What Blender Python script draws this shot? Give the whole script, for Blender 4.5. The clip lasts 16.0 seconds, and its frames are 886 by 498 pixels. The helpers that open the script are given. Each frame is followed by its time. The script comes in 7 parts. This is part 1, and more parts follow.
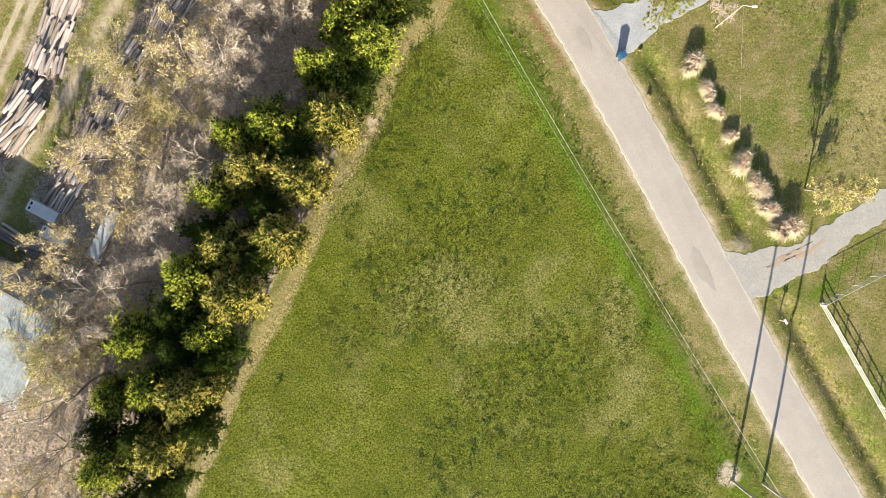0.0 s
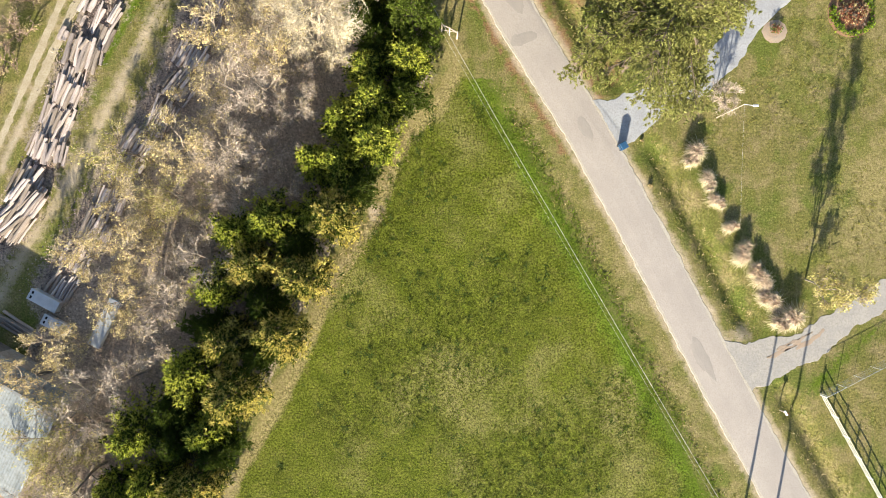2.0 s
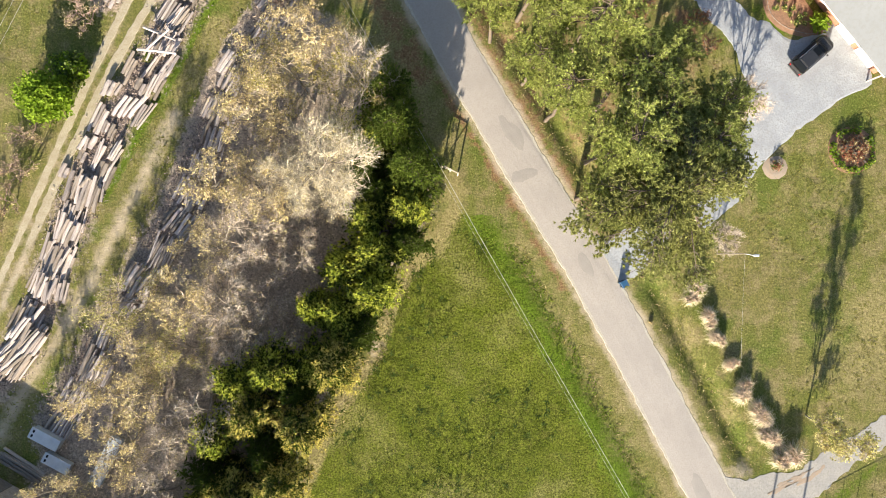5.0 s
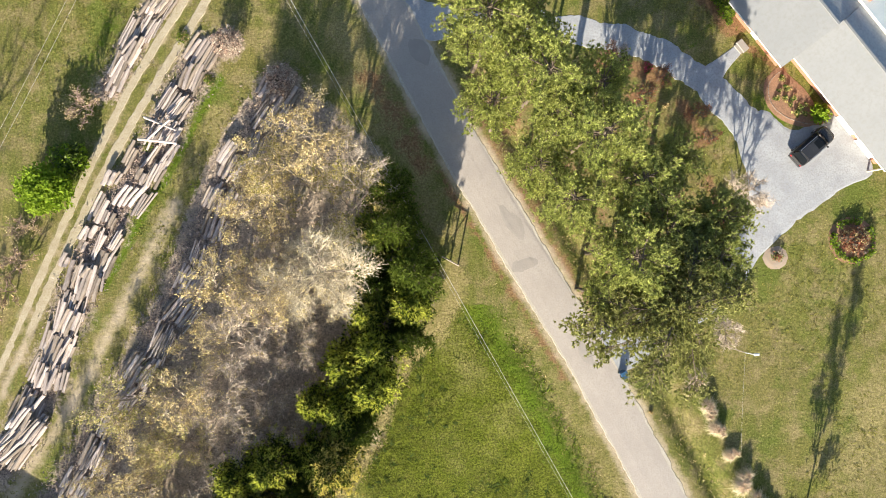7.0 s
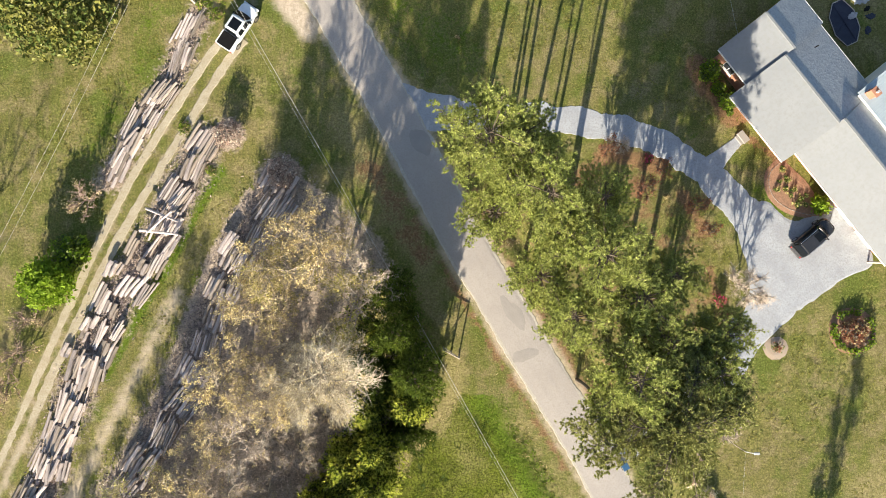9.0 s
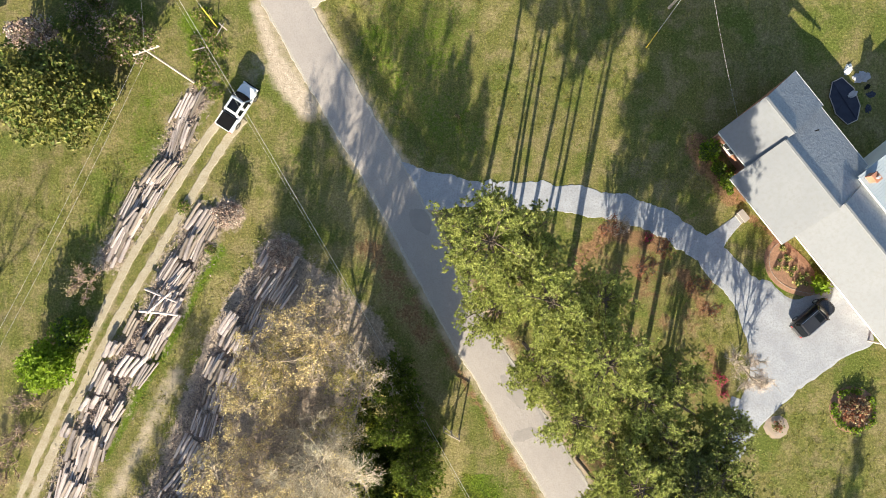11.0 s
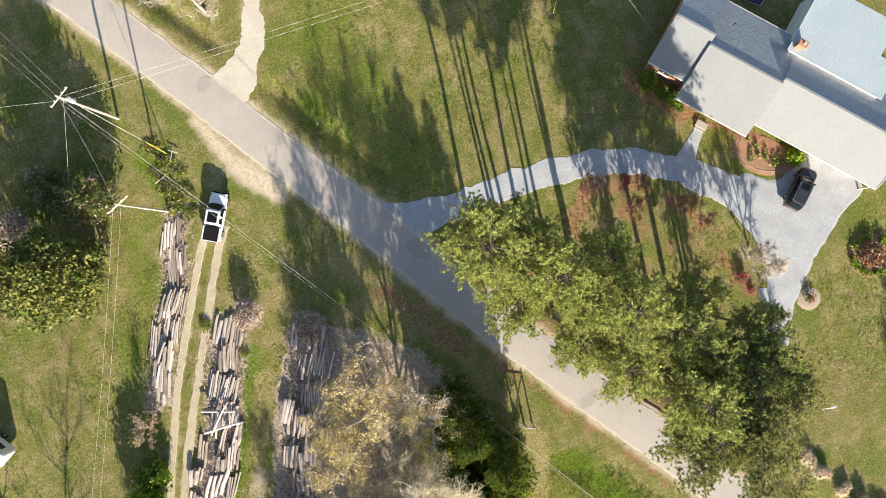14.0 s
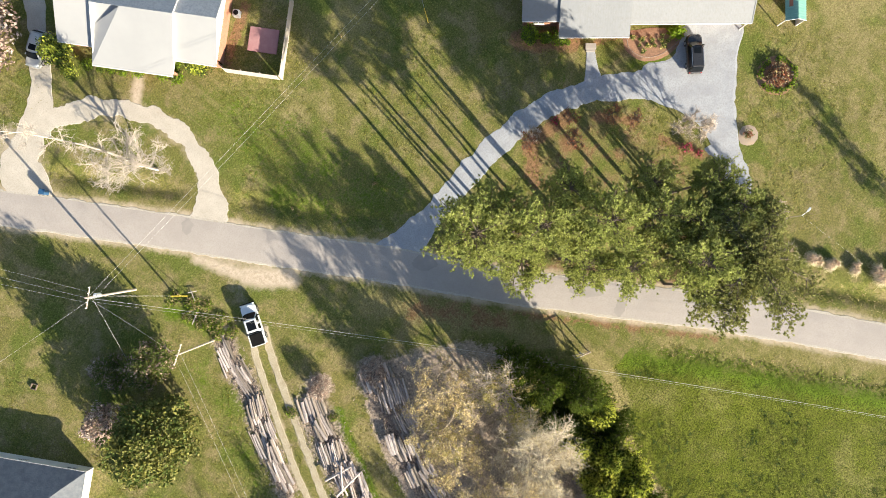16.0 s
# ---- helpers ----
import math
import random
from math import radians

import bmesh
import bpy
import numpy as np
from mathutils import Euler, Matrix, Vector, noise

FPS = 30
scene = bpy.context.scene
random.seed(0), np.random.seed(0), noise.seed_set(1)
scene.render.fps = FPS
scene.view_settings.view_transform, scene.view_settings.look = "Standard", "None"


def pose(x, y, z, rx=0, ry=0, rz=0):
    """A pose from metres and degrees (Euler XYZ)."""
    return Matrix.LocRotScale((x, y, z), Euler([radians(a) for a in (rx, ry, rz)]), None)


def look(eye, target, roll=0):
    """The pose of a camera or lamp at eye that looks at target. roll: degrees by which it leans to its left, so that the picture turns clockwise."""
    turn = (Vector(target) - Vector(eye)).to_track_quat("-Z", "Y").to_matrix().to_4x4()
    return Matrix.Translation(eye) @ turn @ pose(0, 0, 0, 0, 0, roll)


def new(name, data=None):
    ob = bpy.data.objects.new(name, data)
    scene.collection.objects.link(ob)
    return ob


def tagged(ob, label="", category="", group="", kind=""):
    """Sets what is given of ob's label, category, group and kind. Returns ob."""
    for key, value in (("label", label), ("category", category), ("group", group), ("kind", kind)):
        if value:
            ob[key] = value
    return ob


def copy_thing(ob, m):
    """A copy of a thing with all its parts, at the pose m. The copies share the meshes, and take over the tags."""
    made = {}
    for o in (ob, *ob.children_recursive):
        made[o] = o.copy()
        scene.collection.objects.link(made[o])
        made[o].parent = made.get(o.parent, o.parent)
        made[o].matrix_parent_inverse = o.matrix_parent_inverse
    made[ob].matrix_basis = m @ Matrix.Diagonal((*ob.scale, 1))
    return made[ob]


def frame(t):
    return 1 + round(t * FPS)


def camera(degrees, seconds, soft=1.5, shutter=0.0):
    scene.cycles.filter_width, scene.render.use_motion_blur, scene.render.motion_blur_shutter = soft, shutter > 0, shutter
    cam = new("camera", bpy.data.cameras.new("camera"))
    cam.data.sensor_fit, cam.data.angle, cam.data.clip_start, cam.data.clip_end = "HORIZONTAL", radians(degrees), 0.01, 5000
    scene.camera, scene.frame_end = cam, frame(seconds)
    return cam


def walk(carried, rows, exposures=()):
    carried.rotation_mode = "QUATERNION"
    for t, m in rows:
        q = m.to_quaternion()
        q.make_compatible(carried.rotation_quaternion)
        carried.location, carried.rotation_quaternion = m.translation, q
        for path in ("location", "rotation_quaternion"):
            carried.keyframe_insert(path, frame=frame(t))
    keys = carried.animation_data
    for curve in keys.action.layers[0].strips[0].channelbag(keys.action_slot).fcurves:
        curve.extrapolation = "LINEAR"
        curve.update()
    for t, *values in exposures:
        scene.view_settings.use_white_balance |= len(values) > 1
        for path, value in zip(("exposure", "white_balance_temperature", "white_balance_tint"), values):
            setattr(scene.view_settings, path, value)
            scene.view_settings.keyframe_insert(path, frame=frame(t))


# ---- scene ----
cam = camera(72.0, 16.0, soft=0.9)
PATH = [
    (0, 0.00, 0.00, 63.34, -0.00),
    (0.5, -0.02, 2.33, 63.39, 0.03),
    (1, -0.04, 4.56, 63.41, 0.06),
    (1.5, -0.04, 6.87, 63.40, 0.19),
    (2, -0.10, 9.25, 63.41, 0.18),
    (2.5, -0.14, 11.66, 63.39, 0.17),
    (3, -0.15, 14.02, 63.39, 0.17),
    (3.5, -0.16, 16.38, 63.43, 0.15),
    (4, -0.18, 18.73, 63.45, 0.15),
    (6.5, -0.25, 30.43, 63.41, 0.17),
    (7, -0.27, 32.74, 63.43, 0.25),
    (7.5, -0.29, 35.08, 63.49, 0.29),
    (8, -0.33, 37.43, 63.56, 0.31),
    (8.5, -0.41, 39.79, 63.56, 0.33),
    (9, -0.42, 42.14, 63.55, 0.30),
    (9.5, -0.43, 44.50, 63.50, 0.28),
    (10, -0.43, 46.84, 63.47, 0.30),
    (10.2, -0.43, 47.76, 63.46, 0.28),
    (12.3, -0.53, 52.12, 63.47, -0.15),
    (12.5, -0.54, 52.25, 63.50, -0.96),
    (13, -0.49, 52.37, 63.75, -8.06),
    (13.5, -0.46, 52.38, 64.76, -15.35),
    (14, -0.36, 52.32, 66.36, -22.63),
    (14.5, -0.43, 52.38, 68.47, -29.80),
    (15, -0.32, 52.43, 70.71, -37.07),
    (15.5, -0.13, 52.50, 72.90, -44.28),
    (16, -0.04, 52.59, 75.02, -51.39),
]
walk(cam, [(t, pose(x, y, z, 0, 0, turn)) for t, x, y, z, turn in PATH])


# ---- light ----
EXPOSURE = 1.64
scene.view_settings.exposure = EXPOSURE
ELEV, SHADE = radians(19), radians(79.5)          # sun height; the way the shadows point
to_sun = Vector((-math.cos(SHADE) * math.cos(ELEV), -math.sin(SHADE) * math.cos(ELEV), math.sin(ELEV)))
world = bpy.data.worlds.new("World")
scene.world = world
world.use_nodes = True
wn = world.node_tree.nodes
sky = wn.new("ShaderNodeTexSky")
sky.sky_type, sky.sun_disc = "NISHITA", False
sky.sun_elevation, sky.sun_rotation = ELEV, math.atan2(to_sun.x, to_sun.y)
world.node_tree.links.new(sky.outputs[0], wn["Background"].inputs[0])
wn["Background"].inputs[1].default_value = 0.067
sun = new("sun", bpy.data.lights.new("sun", "SUN"))
sun.data.energy, sun.data.angle, sun.data.color = 5.0, radians(0.5), (1.0, 0.895, 0.71)
sun.matrix_world = look(to_sun * 150, (0, 0, 0))


# ---- materials ----
def material(name, a, b, scale=2.0, rough=0.85, bump=0.3, fine=8.0, metal=0.0, c=None, jitter=0.0, island=0.0, thin=0.0, stretch=None, coat=0.0, spec=0.5):
    """Two or three colours mixed by coarse and fine noise, relief from the fine noise, and a spread from object to object or piece to piece."""
    m = bpy.data.materials.new(name)
    m.use_nodes = True
    n, l = m.node_tree.nodes, m.node_tree.links
    p = n["Principled BSDF"]
    p.inputs["Roughness"].default_value, p.inputs["Metallic"].default_value = rough, metal
    p.inputs["Specular IOR Level"].default_value = 0.2 if thin else spec
    if coat:
        p.inputs["Coat Weight"].default_value, p.inputs["Coat Roughness"].default_value = coat, 0.08
    co = n.new("ShaderNodeTexCoord").outputs["Object"]
    if stretch:
        mp = n.new("ShaderNodeMapping")
        mp.inputs["Scale"].default_value = stretch
        l.new(co, mp.inputs[0])
        co = mp.outputs[0]

    def noise_at(s, d=5.0):
        t = n.new("ShaderNodeTexNoise")
        t.inputs["Scale"].default_value, t.inputs["Detail"].default_value, t.inputs["Roughness"].default_value = s, d, 0.65
        l.new(co, t.inputs["Vector"])
        return t.outputs["Fac"]

    def mix(f, x, y, lo=0.35, hi=0.65):
        r = n.new("ShaderNodeMapRange")
        r.inputs[1].default_value, r.inputs[2].default_value = lo, hi
        l.new(f, r.inputs[0])
        k = n.new("ShaderNodeMix")
        k.data_type = "RGBA"
        l.new(r.outputs[0], k.inputs[0])
        for s, v in ((6, x), (7, y)):
            if isinstance(v, tuple):
                k.inputs[s].default_value = (*v, 1)
            else:
                l.new(v, k.inputs[s])
        return k.outputs[2]

    fn = noise_at(fine, 6)
    col = mix(noise_at(scale), a, b)
    if c:
        col = mix(fn, col, c, 0.45, 0.75)
    if jitter or island:
        h = n.new("ShaderNodeHueSaturation")
        src = n.new("ShaderNodeNewGeometry").outputs["Random Per Island"] if island else n.new("ShaderNodeObjectInfo").outputs["Random"]
        r = n.new("ShaderNodeMapRange")
        w = island or jitter
        r.inputs[3].default_value, r.inputs[4].default_value = 1 - w, 1 + w
        l.new(src, r.inputs[0])
        l.new(r.outputs[0], h.inputs["Value"])
        l.new(col, h.inputs["Color"])
        col = h.outputs[0]
    l.new(col, p.inputs["Base Color"])
    if bump:
        bp = n.new("ShaderNodeBump")
        bp.inputs["Strength"].default_value, bp.inputs["Distance"].default_value = bump, 0.05
        l.new(fn, bp.inputs["Height"])
        l.new(bp.outputs[0], p.inputs["Normal"])
    if thin:
        tr = n.new("ShaderNodeBsdfTranslucent")
        l.new(col, tr.inputs[0])
        ms = n.new("ShaderNodeMixShader")
        ms.inputs[0].default_value = thin
        l.new(p.outputs[0], ms.inputs[1])
        l.new(tr.outputs[0], ms.inputs[2])
        l.new(ms.outputs[0], n["Material Output"].inputs[0])
    return m


def ground_material():
    """Lawn, tall field grass, straw, sand, leaf litter and red mulch, laid out by the sheet's cover attributes with ragged edges."""
    m = bpy.data.materials.new("ground_cover")
    m.use_nodes = True
    n, l = m.node_tree.nodes, m.node_tree.links
    p = n["Principled BSDF"]
    p.inputs["Roughness"].default_value = 0.95
    p.inputs["Specular IOR Level"].default_value = 0.1
    co = n.new("ShaderNodeTexCoord").outputs["Object"]

    def nz(s, d=6.0, r=0.65):
        t = n.new("ShaderNodeTexNoise")
        t.inputs["Scale"].default_value, t.inputs["Detail"].default_value, t.inputs["Roughness"].default_value = s, d, r
        l.new(co, t.inputs["Vector"])
        return t.outputs["Fac"]

    def rng(f, lo, hi, a=0.0, b=1.0):
        r = n.new("ShaderNodeMapRange")
        r.interpolation_type = "SMOOTHSTEP"
        for i, v in enumerate((lo, hi, a, b)):
            r.inputs[i + 1].default_value = v
        l.new(f, r.inputs[0])
        return r.outputs[0]

    def mix(f, x, y):
        k = n.new("ShaderNodeMix")
        k.data_type = "RGBA"
        l.new(f, k.inputs[0])
        for s, v in ((6, x), (7, y)):
            if isinstance(v, tuple):
                k.inputs[s].default_value = (*v, 1)
            else:
                l.new(v, k.inputs[s])
        return k.outputs[2]

    def add(x, y, op="ADD"):
        k = n.new("ShaderNodeMath")
        k.operation = op
        for s, v in ((0, x), (1, y)):
            if isinstance(v, (int, float)):
                k.inputs[s].default_value = v
            else:
                l.new(v, k.inputs[s])
        return k.outputs[0]

    broad, mid, fine, blade = nz(0.07, 3), nz(0.45, 5), nz(2.2, 6, 0.75), nz(5.0, 5, 0.8)
    rag = add(add(mid, fine), 1.0, "SUBTRACT")          # about -0.4 to 0.4

    def mask(sock, k=1.2, lo=0.3, hi=0.62):
        return rng(add(sock, add(rag, k, "MULTIPLY")), lo, hi)

    cov = []
    for name in ("cover", "cover2"):
        a = n.new("ShaderNodeVertexColor")
        a.layer_name = name
        sp = n.new("ShaderNodeSeparateColor")
        l.new(a.outputs[0], sp.inputs[0])
        cov += list(sp.outputs)
    mp = n.new("ShaderNodeMapping")
    mp.inputs["Rotation"].default_value, mp.inputs["Scale"].default_value = (0, 0, radians(28)), (1.5, 0.09, 1.0)
    l.new(co, mp.inputs[0])
    mown = n.new("ShaderNodeTexNoise")
    mown.inputs["Scale"].default_value, mown.inputs["Detail"].default_value, mown.inputs["Roughness"].default_value = 1.0, 5.0, 0.6
    l.new(mp.outputs[0], mown.inputs["Vector"])
    lawn = mix(rng(broad, 0.38, 0.62), LAWN_A, LAWN_B)
    lawn = mix(rng(mown.outputs["Fac"], 0.5, 0.72, 0.0, 0.6), lawn, LAWN_PALE)
    lawn = mix(rng(mown.outputs["Fac"], 0.5, 0.3, 0.0, 0.55), lawn, LAWN_LUSH)
    lawn = mix(rng(mid, 0.42, 0.66), lawn, LAWN_DRY)
    lawn = mix(rng(add(nz(0.17, 5, 0.6), add(fine, 0.15, "MULTIPLY")), 0.58, 0.72), lawn, LAWN_LUSH)
    lawn = mix(rng(fine, 0.5, 0.78), lawn, LAWN_DARK)
    field = mix(rng(mid, 0.36, 0.66), FIELD_A, FIELD_B)
    field = mix(rng(fine, 0.54, 0.7), field, FIELD_DARK)
    field = mix(rng(add(broad, add(fine, 0.35, "MULTIPLY")), 0.66, 0.86), field, FIELD_STRAW)
    field = mix(rng(nz(0.8, 5, 0.7), 0.5, 0.7, 0.0, 0.7), field, FIELD_OLIVE)
    field = mix(rng(blade, 0.58, 0.72), field, FIELD_FLECK)
    lawn = mix(rng(blade, 0.56, 0.72), lawn, LAWN_FLECK)
    litter = mix(rng(fine, 0.35, 0.65), (0.28, 0.225, 0.178), (0.42, 0.34, 0.27))
    litter = mix(rng(mid, 0.52, 0.75), litter, (0.25, 0.215, 0.14))
    sand = mix(rng(fine, 0.35, 0.65), (0.57, 0.475, 0.37), (0.41, 0.335, 0.25))
    straw = mix(rng(fine, 0.3, 0.7), (0.285, 0.235, 0.115), (0.185, 0.17, 0.062))
    red = mix(rng(fine, 0.3, 0.7), (0.27, 0.155, 0.085), (0.17, 0.11, 0.055))
    lush = mix(rng(fine, 0.3, 0.7), (0.075, 0.122, 0.009), (0.105, 0.152, 0.016))
    col = mix(mask(cov[0], 0.5), lawn, field)
    col = mix(mask(cov[3], 1.1, 0.25, 0.75), col, straw)
    col = mix(mask(cov[5], 1.2, 0.3, 0.8), col, lush)
    col = mix(mask(cov[2], 0.9), col, litter)
    col = mix(mask(cov[4], 1.2), col, red)
    shade = n.new("ShaderNodeMix")
    l.new(mask(cov[0], 0.5), shade.inputs[0])
    l.new(rng(blade, 0.34, 0.66, 0.66, 1.36), shade.inputs[2])
    l.new(rng(blade, 0.36, 0.64, 0.4, 1.7), shade.inputs[3])
    shade = shade.outputs[0]
    hv = n.new("ShaderNodeHueSaturation")
    l.new(shade, hv.inputs["Value"])
    l.new(col, hv.inputs["Color"])
    col = mix(mask(cov[1], 0.8, 0.22, 0.85), hv.outputs[0], sand)
    l.new(col, p.inputs["Base Color"])
    bp = n.new("ShaderNodeBump")
    bp.inputs["Strength"].default_value, bp.inputs["Distance"].default_value = 0.55, 0.16
    l.new(add(fine, add(blade, 0.4, "MULTIPLY")), bp.inputs["Height"])
    l.new(bp.outputs[0], p.inputs["Normal"])
    return m


LAWN_LUSH, LAWN_PALE = (0.108, 0.132, 0.028), (0.222, 0.192, 0.088)
LAWN_A, LAWN_B, LAWN_DRY, LAWN_DARK = (0.126, 0.137, 0.033), (0.164, 0.151, 0.05), (0.225, 0.187, 0.09), (0.085, 0.102, 0.023)
FIELD_A, FIELD_B, FIELD_DARK, FIELD_STRAW = (0.08, 0.1, 0.01), (0.112, 0.128, 0.018), (0.046, 0.064, 0.006), (0.185, 0.175, 0.06)
FIELD_FLECK, LAWN_FLECK, FIELD_OLIVE = (0.16, 0.18, 0.034), (0.265, 0.235, 0.085), (0.128, 0.125, 0.03)
M_ground = ground_material()
M_field_grass = material("field_grass", (0.095, 0.122, 0.01), (0.14, 0.158, 0.022), 0.4, 0.8, 0, island=0.6, thin=0.3)
M_weed = material("dark_weed", (0.045, 0.075, 0.01), (0.07, 0.105, 0.015), 0.5, 0.8, 0, island=0.4, thin=0.3)
M_lush_grass = material("lush_grass", (0.1, 0.15, 0.011), (0.145, 0.195, 0.02), 0.5, 0.8, 0, island=0.4, thin=0.35)
M_lawn_grass = material("lawn_grass", (0.15, 0.155, 0.026), (0.21, 0.185, 0.055), 0.3, 0.8, 0, island=0.4, thin=0.3)
M_straw = material("dry_straw", (0.44, 0.36, 0.19), (0.33, 0.26, 0.13), 1.5, 0.85, 0, island=0.5, thin=0.35)
M_tussock = material("pale_tussock_grass", (0.58, 0.53, 0.35), (0.47, 0.43, 0.25), 1.5, 0.85, 0, island=0.45, thin=0.35)
M_pink_straw = material("pink_dry_plume", (0.82, 0.7, 0.58), (0.66, 0.54, 0.44), 1.5, 0.85, 0, island=0.4, thin=0.4)
M_asphalt = material("worn_tarmac", (0.35, 0.316, 0.292), (0.395, 0.358, 0.33), 0.3, 0.9, 0.3, 8.0, c=(0.305, 0.273, 0.248))
M_patch = material("tarmac_patch", (0.29, 0.265, 0.245), (0.32, 0.292, 0.27), 0.8, 0.9, 0.3, 9.0)
M_edge = material("pale_road_grit", (0.47, 0.435, 0.385), (0.39, 0.355, 0.305), 1.6, 0.95, 0.5, 6.0, c=(0.35, 0.31, 0.24))
M_gravel = material("grey_gravel", (0.3, 0.315, 0.348), (0.385, 0.402, 0.438), 0.5, 0.95, 0.5, 5.0, c=(0.27, 0.265, 0.258))
M_lane = material("lane_gravel", (0.3, 0.292, 0.285), (0.365, 0.345, 0.322), 0.7, 0.95, 0.5, 4.0, c=(0.25, 0.235, 0.215))
M_tan_gravel = material("tan_gravel", (0.53, 0.485, 0.42), (0.45, 0.405, 0.345), 0.5, 0.95, 0.5, 7.0, c=(0.36, 0.32, 0.26))
M_sandrut = material("rut_sand", (0.45, 0.395, 0.3), (0.36, 0.31, 0.225), 0.9, 0.95, 0.5, 6.0, c=(0.27, 0.225, 0.12))
# needle green pushed dark to paint the shade inside the crowns
M_cedar = material("shaded_cedar_needles", (0.048, 0.078, 0.009), (0.08, 0.108, 0.015), 0.35, 0.75, 0, island=0.45, thin=0.4)
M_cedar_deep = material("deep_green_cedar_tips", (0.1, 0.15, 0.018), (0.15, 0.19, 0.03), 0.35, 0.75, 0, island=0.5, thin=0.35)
# yellow-green and gold are the tips' own colours, lifted further to look sunlit
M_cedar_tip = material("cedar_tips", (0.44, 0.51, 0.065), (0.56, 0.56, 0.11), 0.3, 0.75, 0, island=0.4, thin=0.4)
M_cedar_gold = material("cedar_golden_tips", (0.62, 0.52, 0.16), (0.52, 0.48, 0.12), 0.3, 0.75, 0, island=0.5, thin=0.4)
# darker than the tips to paint depth shading into the crowns
M_pine = material("shaded_pine_needles", (0.19, 0.225, 0.052), (0.255, 0.28, 0.076), 0.35, 0.7, 0, island=0.5, thin=0.42)
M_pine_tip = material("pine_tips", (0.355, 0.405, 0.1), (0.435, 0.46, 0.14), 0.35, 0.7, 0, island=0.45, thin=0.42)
# dimmer copy of the tip colour, with shade put into it
M_pine_mid = material("shaded_pine_tips", (0.27, 0.31, 0.08), (0.33, 0.35, 0.11), 0.35, 0.7, 0, island=0.5, thin=0.42)
M_olive = material("olive_leaves", (0.19, 0.205, 0.055), (0.27, 0.27, 0.085), 0.5, 0.6, 0, island=0.5, thin=0.3)
M_glossy_leaf = material("dark_glossy_leaves", (0.11, 0.122, 0.026), (0.19, 0.182, 0.048), 0.5, 0.5, 0, island=0.45, thin=0.15)
M_bright_leaf = material("bright_spring_leaves", (0.17, 0.27, 0.015), (0.24, 0.33, 0.03), 0.6, 0.6, 0, island=0.35, thin=0.4)
M_green_leaf = material("green_leaves", (0.075, 0.115, 0.022), (0.125, 0.155, 0.04), 0.6, 0.6, 0, island=0.4, thin=0.35)
M_pale_leaf = material("pale_spring_leaves", (0.4, 0.39, 0.13), (0.5, 0.43, 0.19), 0.6, 0.7, 0, island=0.5, thin=0.4)
M_bud_leaf = material("yellow_green_buds", (0.3, 0.27, 0.08), (0.38, 0.32, 0.12), 0.6, 0.7, 0, island=0.5, thin=0.4)
M_ochre_leaf = material("ochre_dead_leaves", (0.5, 0.395, 0.195), (0.58, 0.48, 0.27), 0.5, 0.8, 0, island=0.5, thin=0.4)
M_tan_leaf = material("tan_dead_leaves", (0.62, 0.52, 0.285), (0.5, 0.415, 0.21), 0.5, 0.8, 0, island=0.5, thin=0.4)
M_red_leaf = material("red_brown_leaves", (0.22, 0.075, 0.045), (0.28, 0.14, 0.08), 0.8, 0.8, 0, island=0.4, thin=0.3)
M_flower = material("magenta_flowers", (0.5, 0.05, 0.14), (0.4, 0.08, 0.12), 2.0, 0.7, 0, island=0.3, thin=0.2)
M_twig = material("pale_twigs", (0.58, 0.485, 0.345), (0.45, 0.37, 0.26), 0.6, 0.85, 0, island=0.45)
M_paletwig = material("whitish_twigs", (0.62, 0.55, 0.42), (0.48, 0.42, 0.31), 0.6, 0.85, 0, island=0.45)
M_greytwig = material("grey_twigs", (0.53, 0.45, 0.38), (0.4, 0.335, 0.28), 0.6, 0.85, 0, island=0.45)
M_limb = material("pale_brown_limbs", (0.33, 0.28, 0.225), (0.24, 0.2, 0.16), 0.9, 0.85, 0.2, island=0.3)
M_white_bark = material("white_bark", (0.44, 0.39, 0.34), (0.33, 0.285, 0.245), 0.9, 0.8, 0.2, island=0.15)
M_bark = material("brown_bark", (0.1, 0.076, 0.056), (0.145, 0.113, 0.085), 1.5, 0.9, 0.5)
M_timber = material("weathered_timber", (0.48, 0.41, 0.385), (0.29, 0.238, 0.222), 0.9, 0.9, 0.6, 2.6, c=(0.63, 0.575, 0.55), jitter=0.42, stretch=(1.2, 7, 7))
M_timber_dark = material("dark_weathered_timber", (0.29, 0.24, 0.2), (0.22, 0.18, 0.15), 0.9, 0.9, 0.5, 2.2, c=(0.4, 0.35, 0.31), jitter=0.42, stretch=(1.4, 6, 6))
M_chips = material("bark_chips", (0.36, 0.285, 0.25), (0.15, 0.118, 0.105), 2.0, 0.95, 0, island=0.5)
M_litter = material("fallen_leaves", (0.48, 0.385, 0.3), (0.33, 0.265, 0.205), 1.2, 0.95, 0, island=0.55)
M_brush = material("dead_brush", (0.36, 0.255, 0.2), (0.23, 0.165, 0.135), 1.5, 0.95, 0, island=0.6)
M_clay = material("orange_clay", (0.36, 0.265, 0.19), (0.31, 0.25, 0.2), 1.2, 0.95, 0.4, 8.0, c=(0.3, 0.27, 0.24))
M_roof_white = material("white_ribbed_roofing", (0.2, 0.211, 0.226), (0.22, 0.231, 0.246), 0.25, 0.6, 0.03, 3.0, c=(0.19, 0.195, 0.2))
M_roof_bright = material("bright_white_roofing", (0.3, 0.306, 0.315), (0.325, 0.33, 0.338), 0.25, 0.6, 0.02, 3.0)
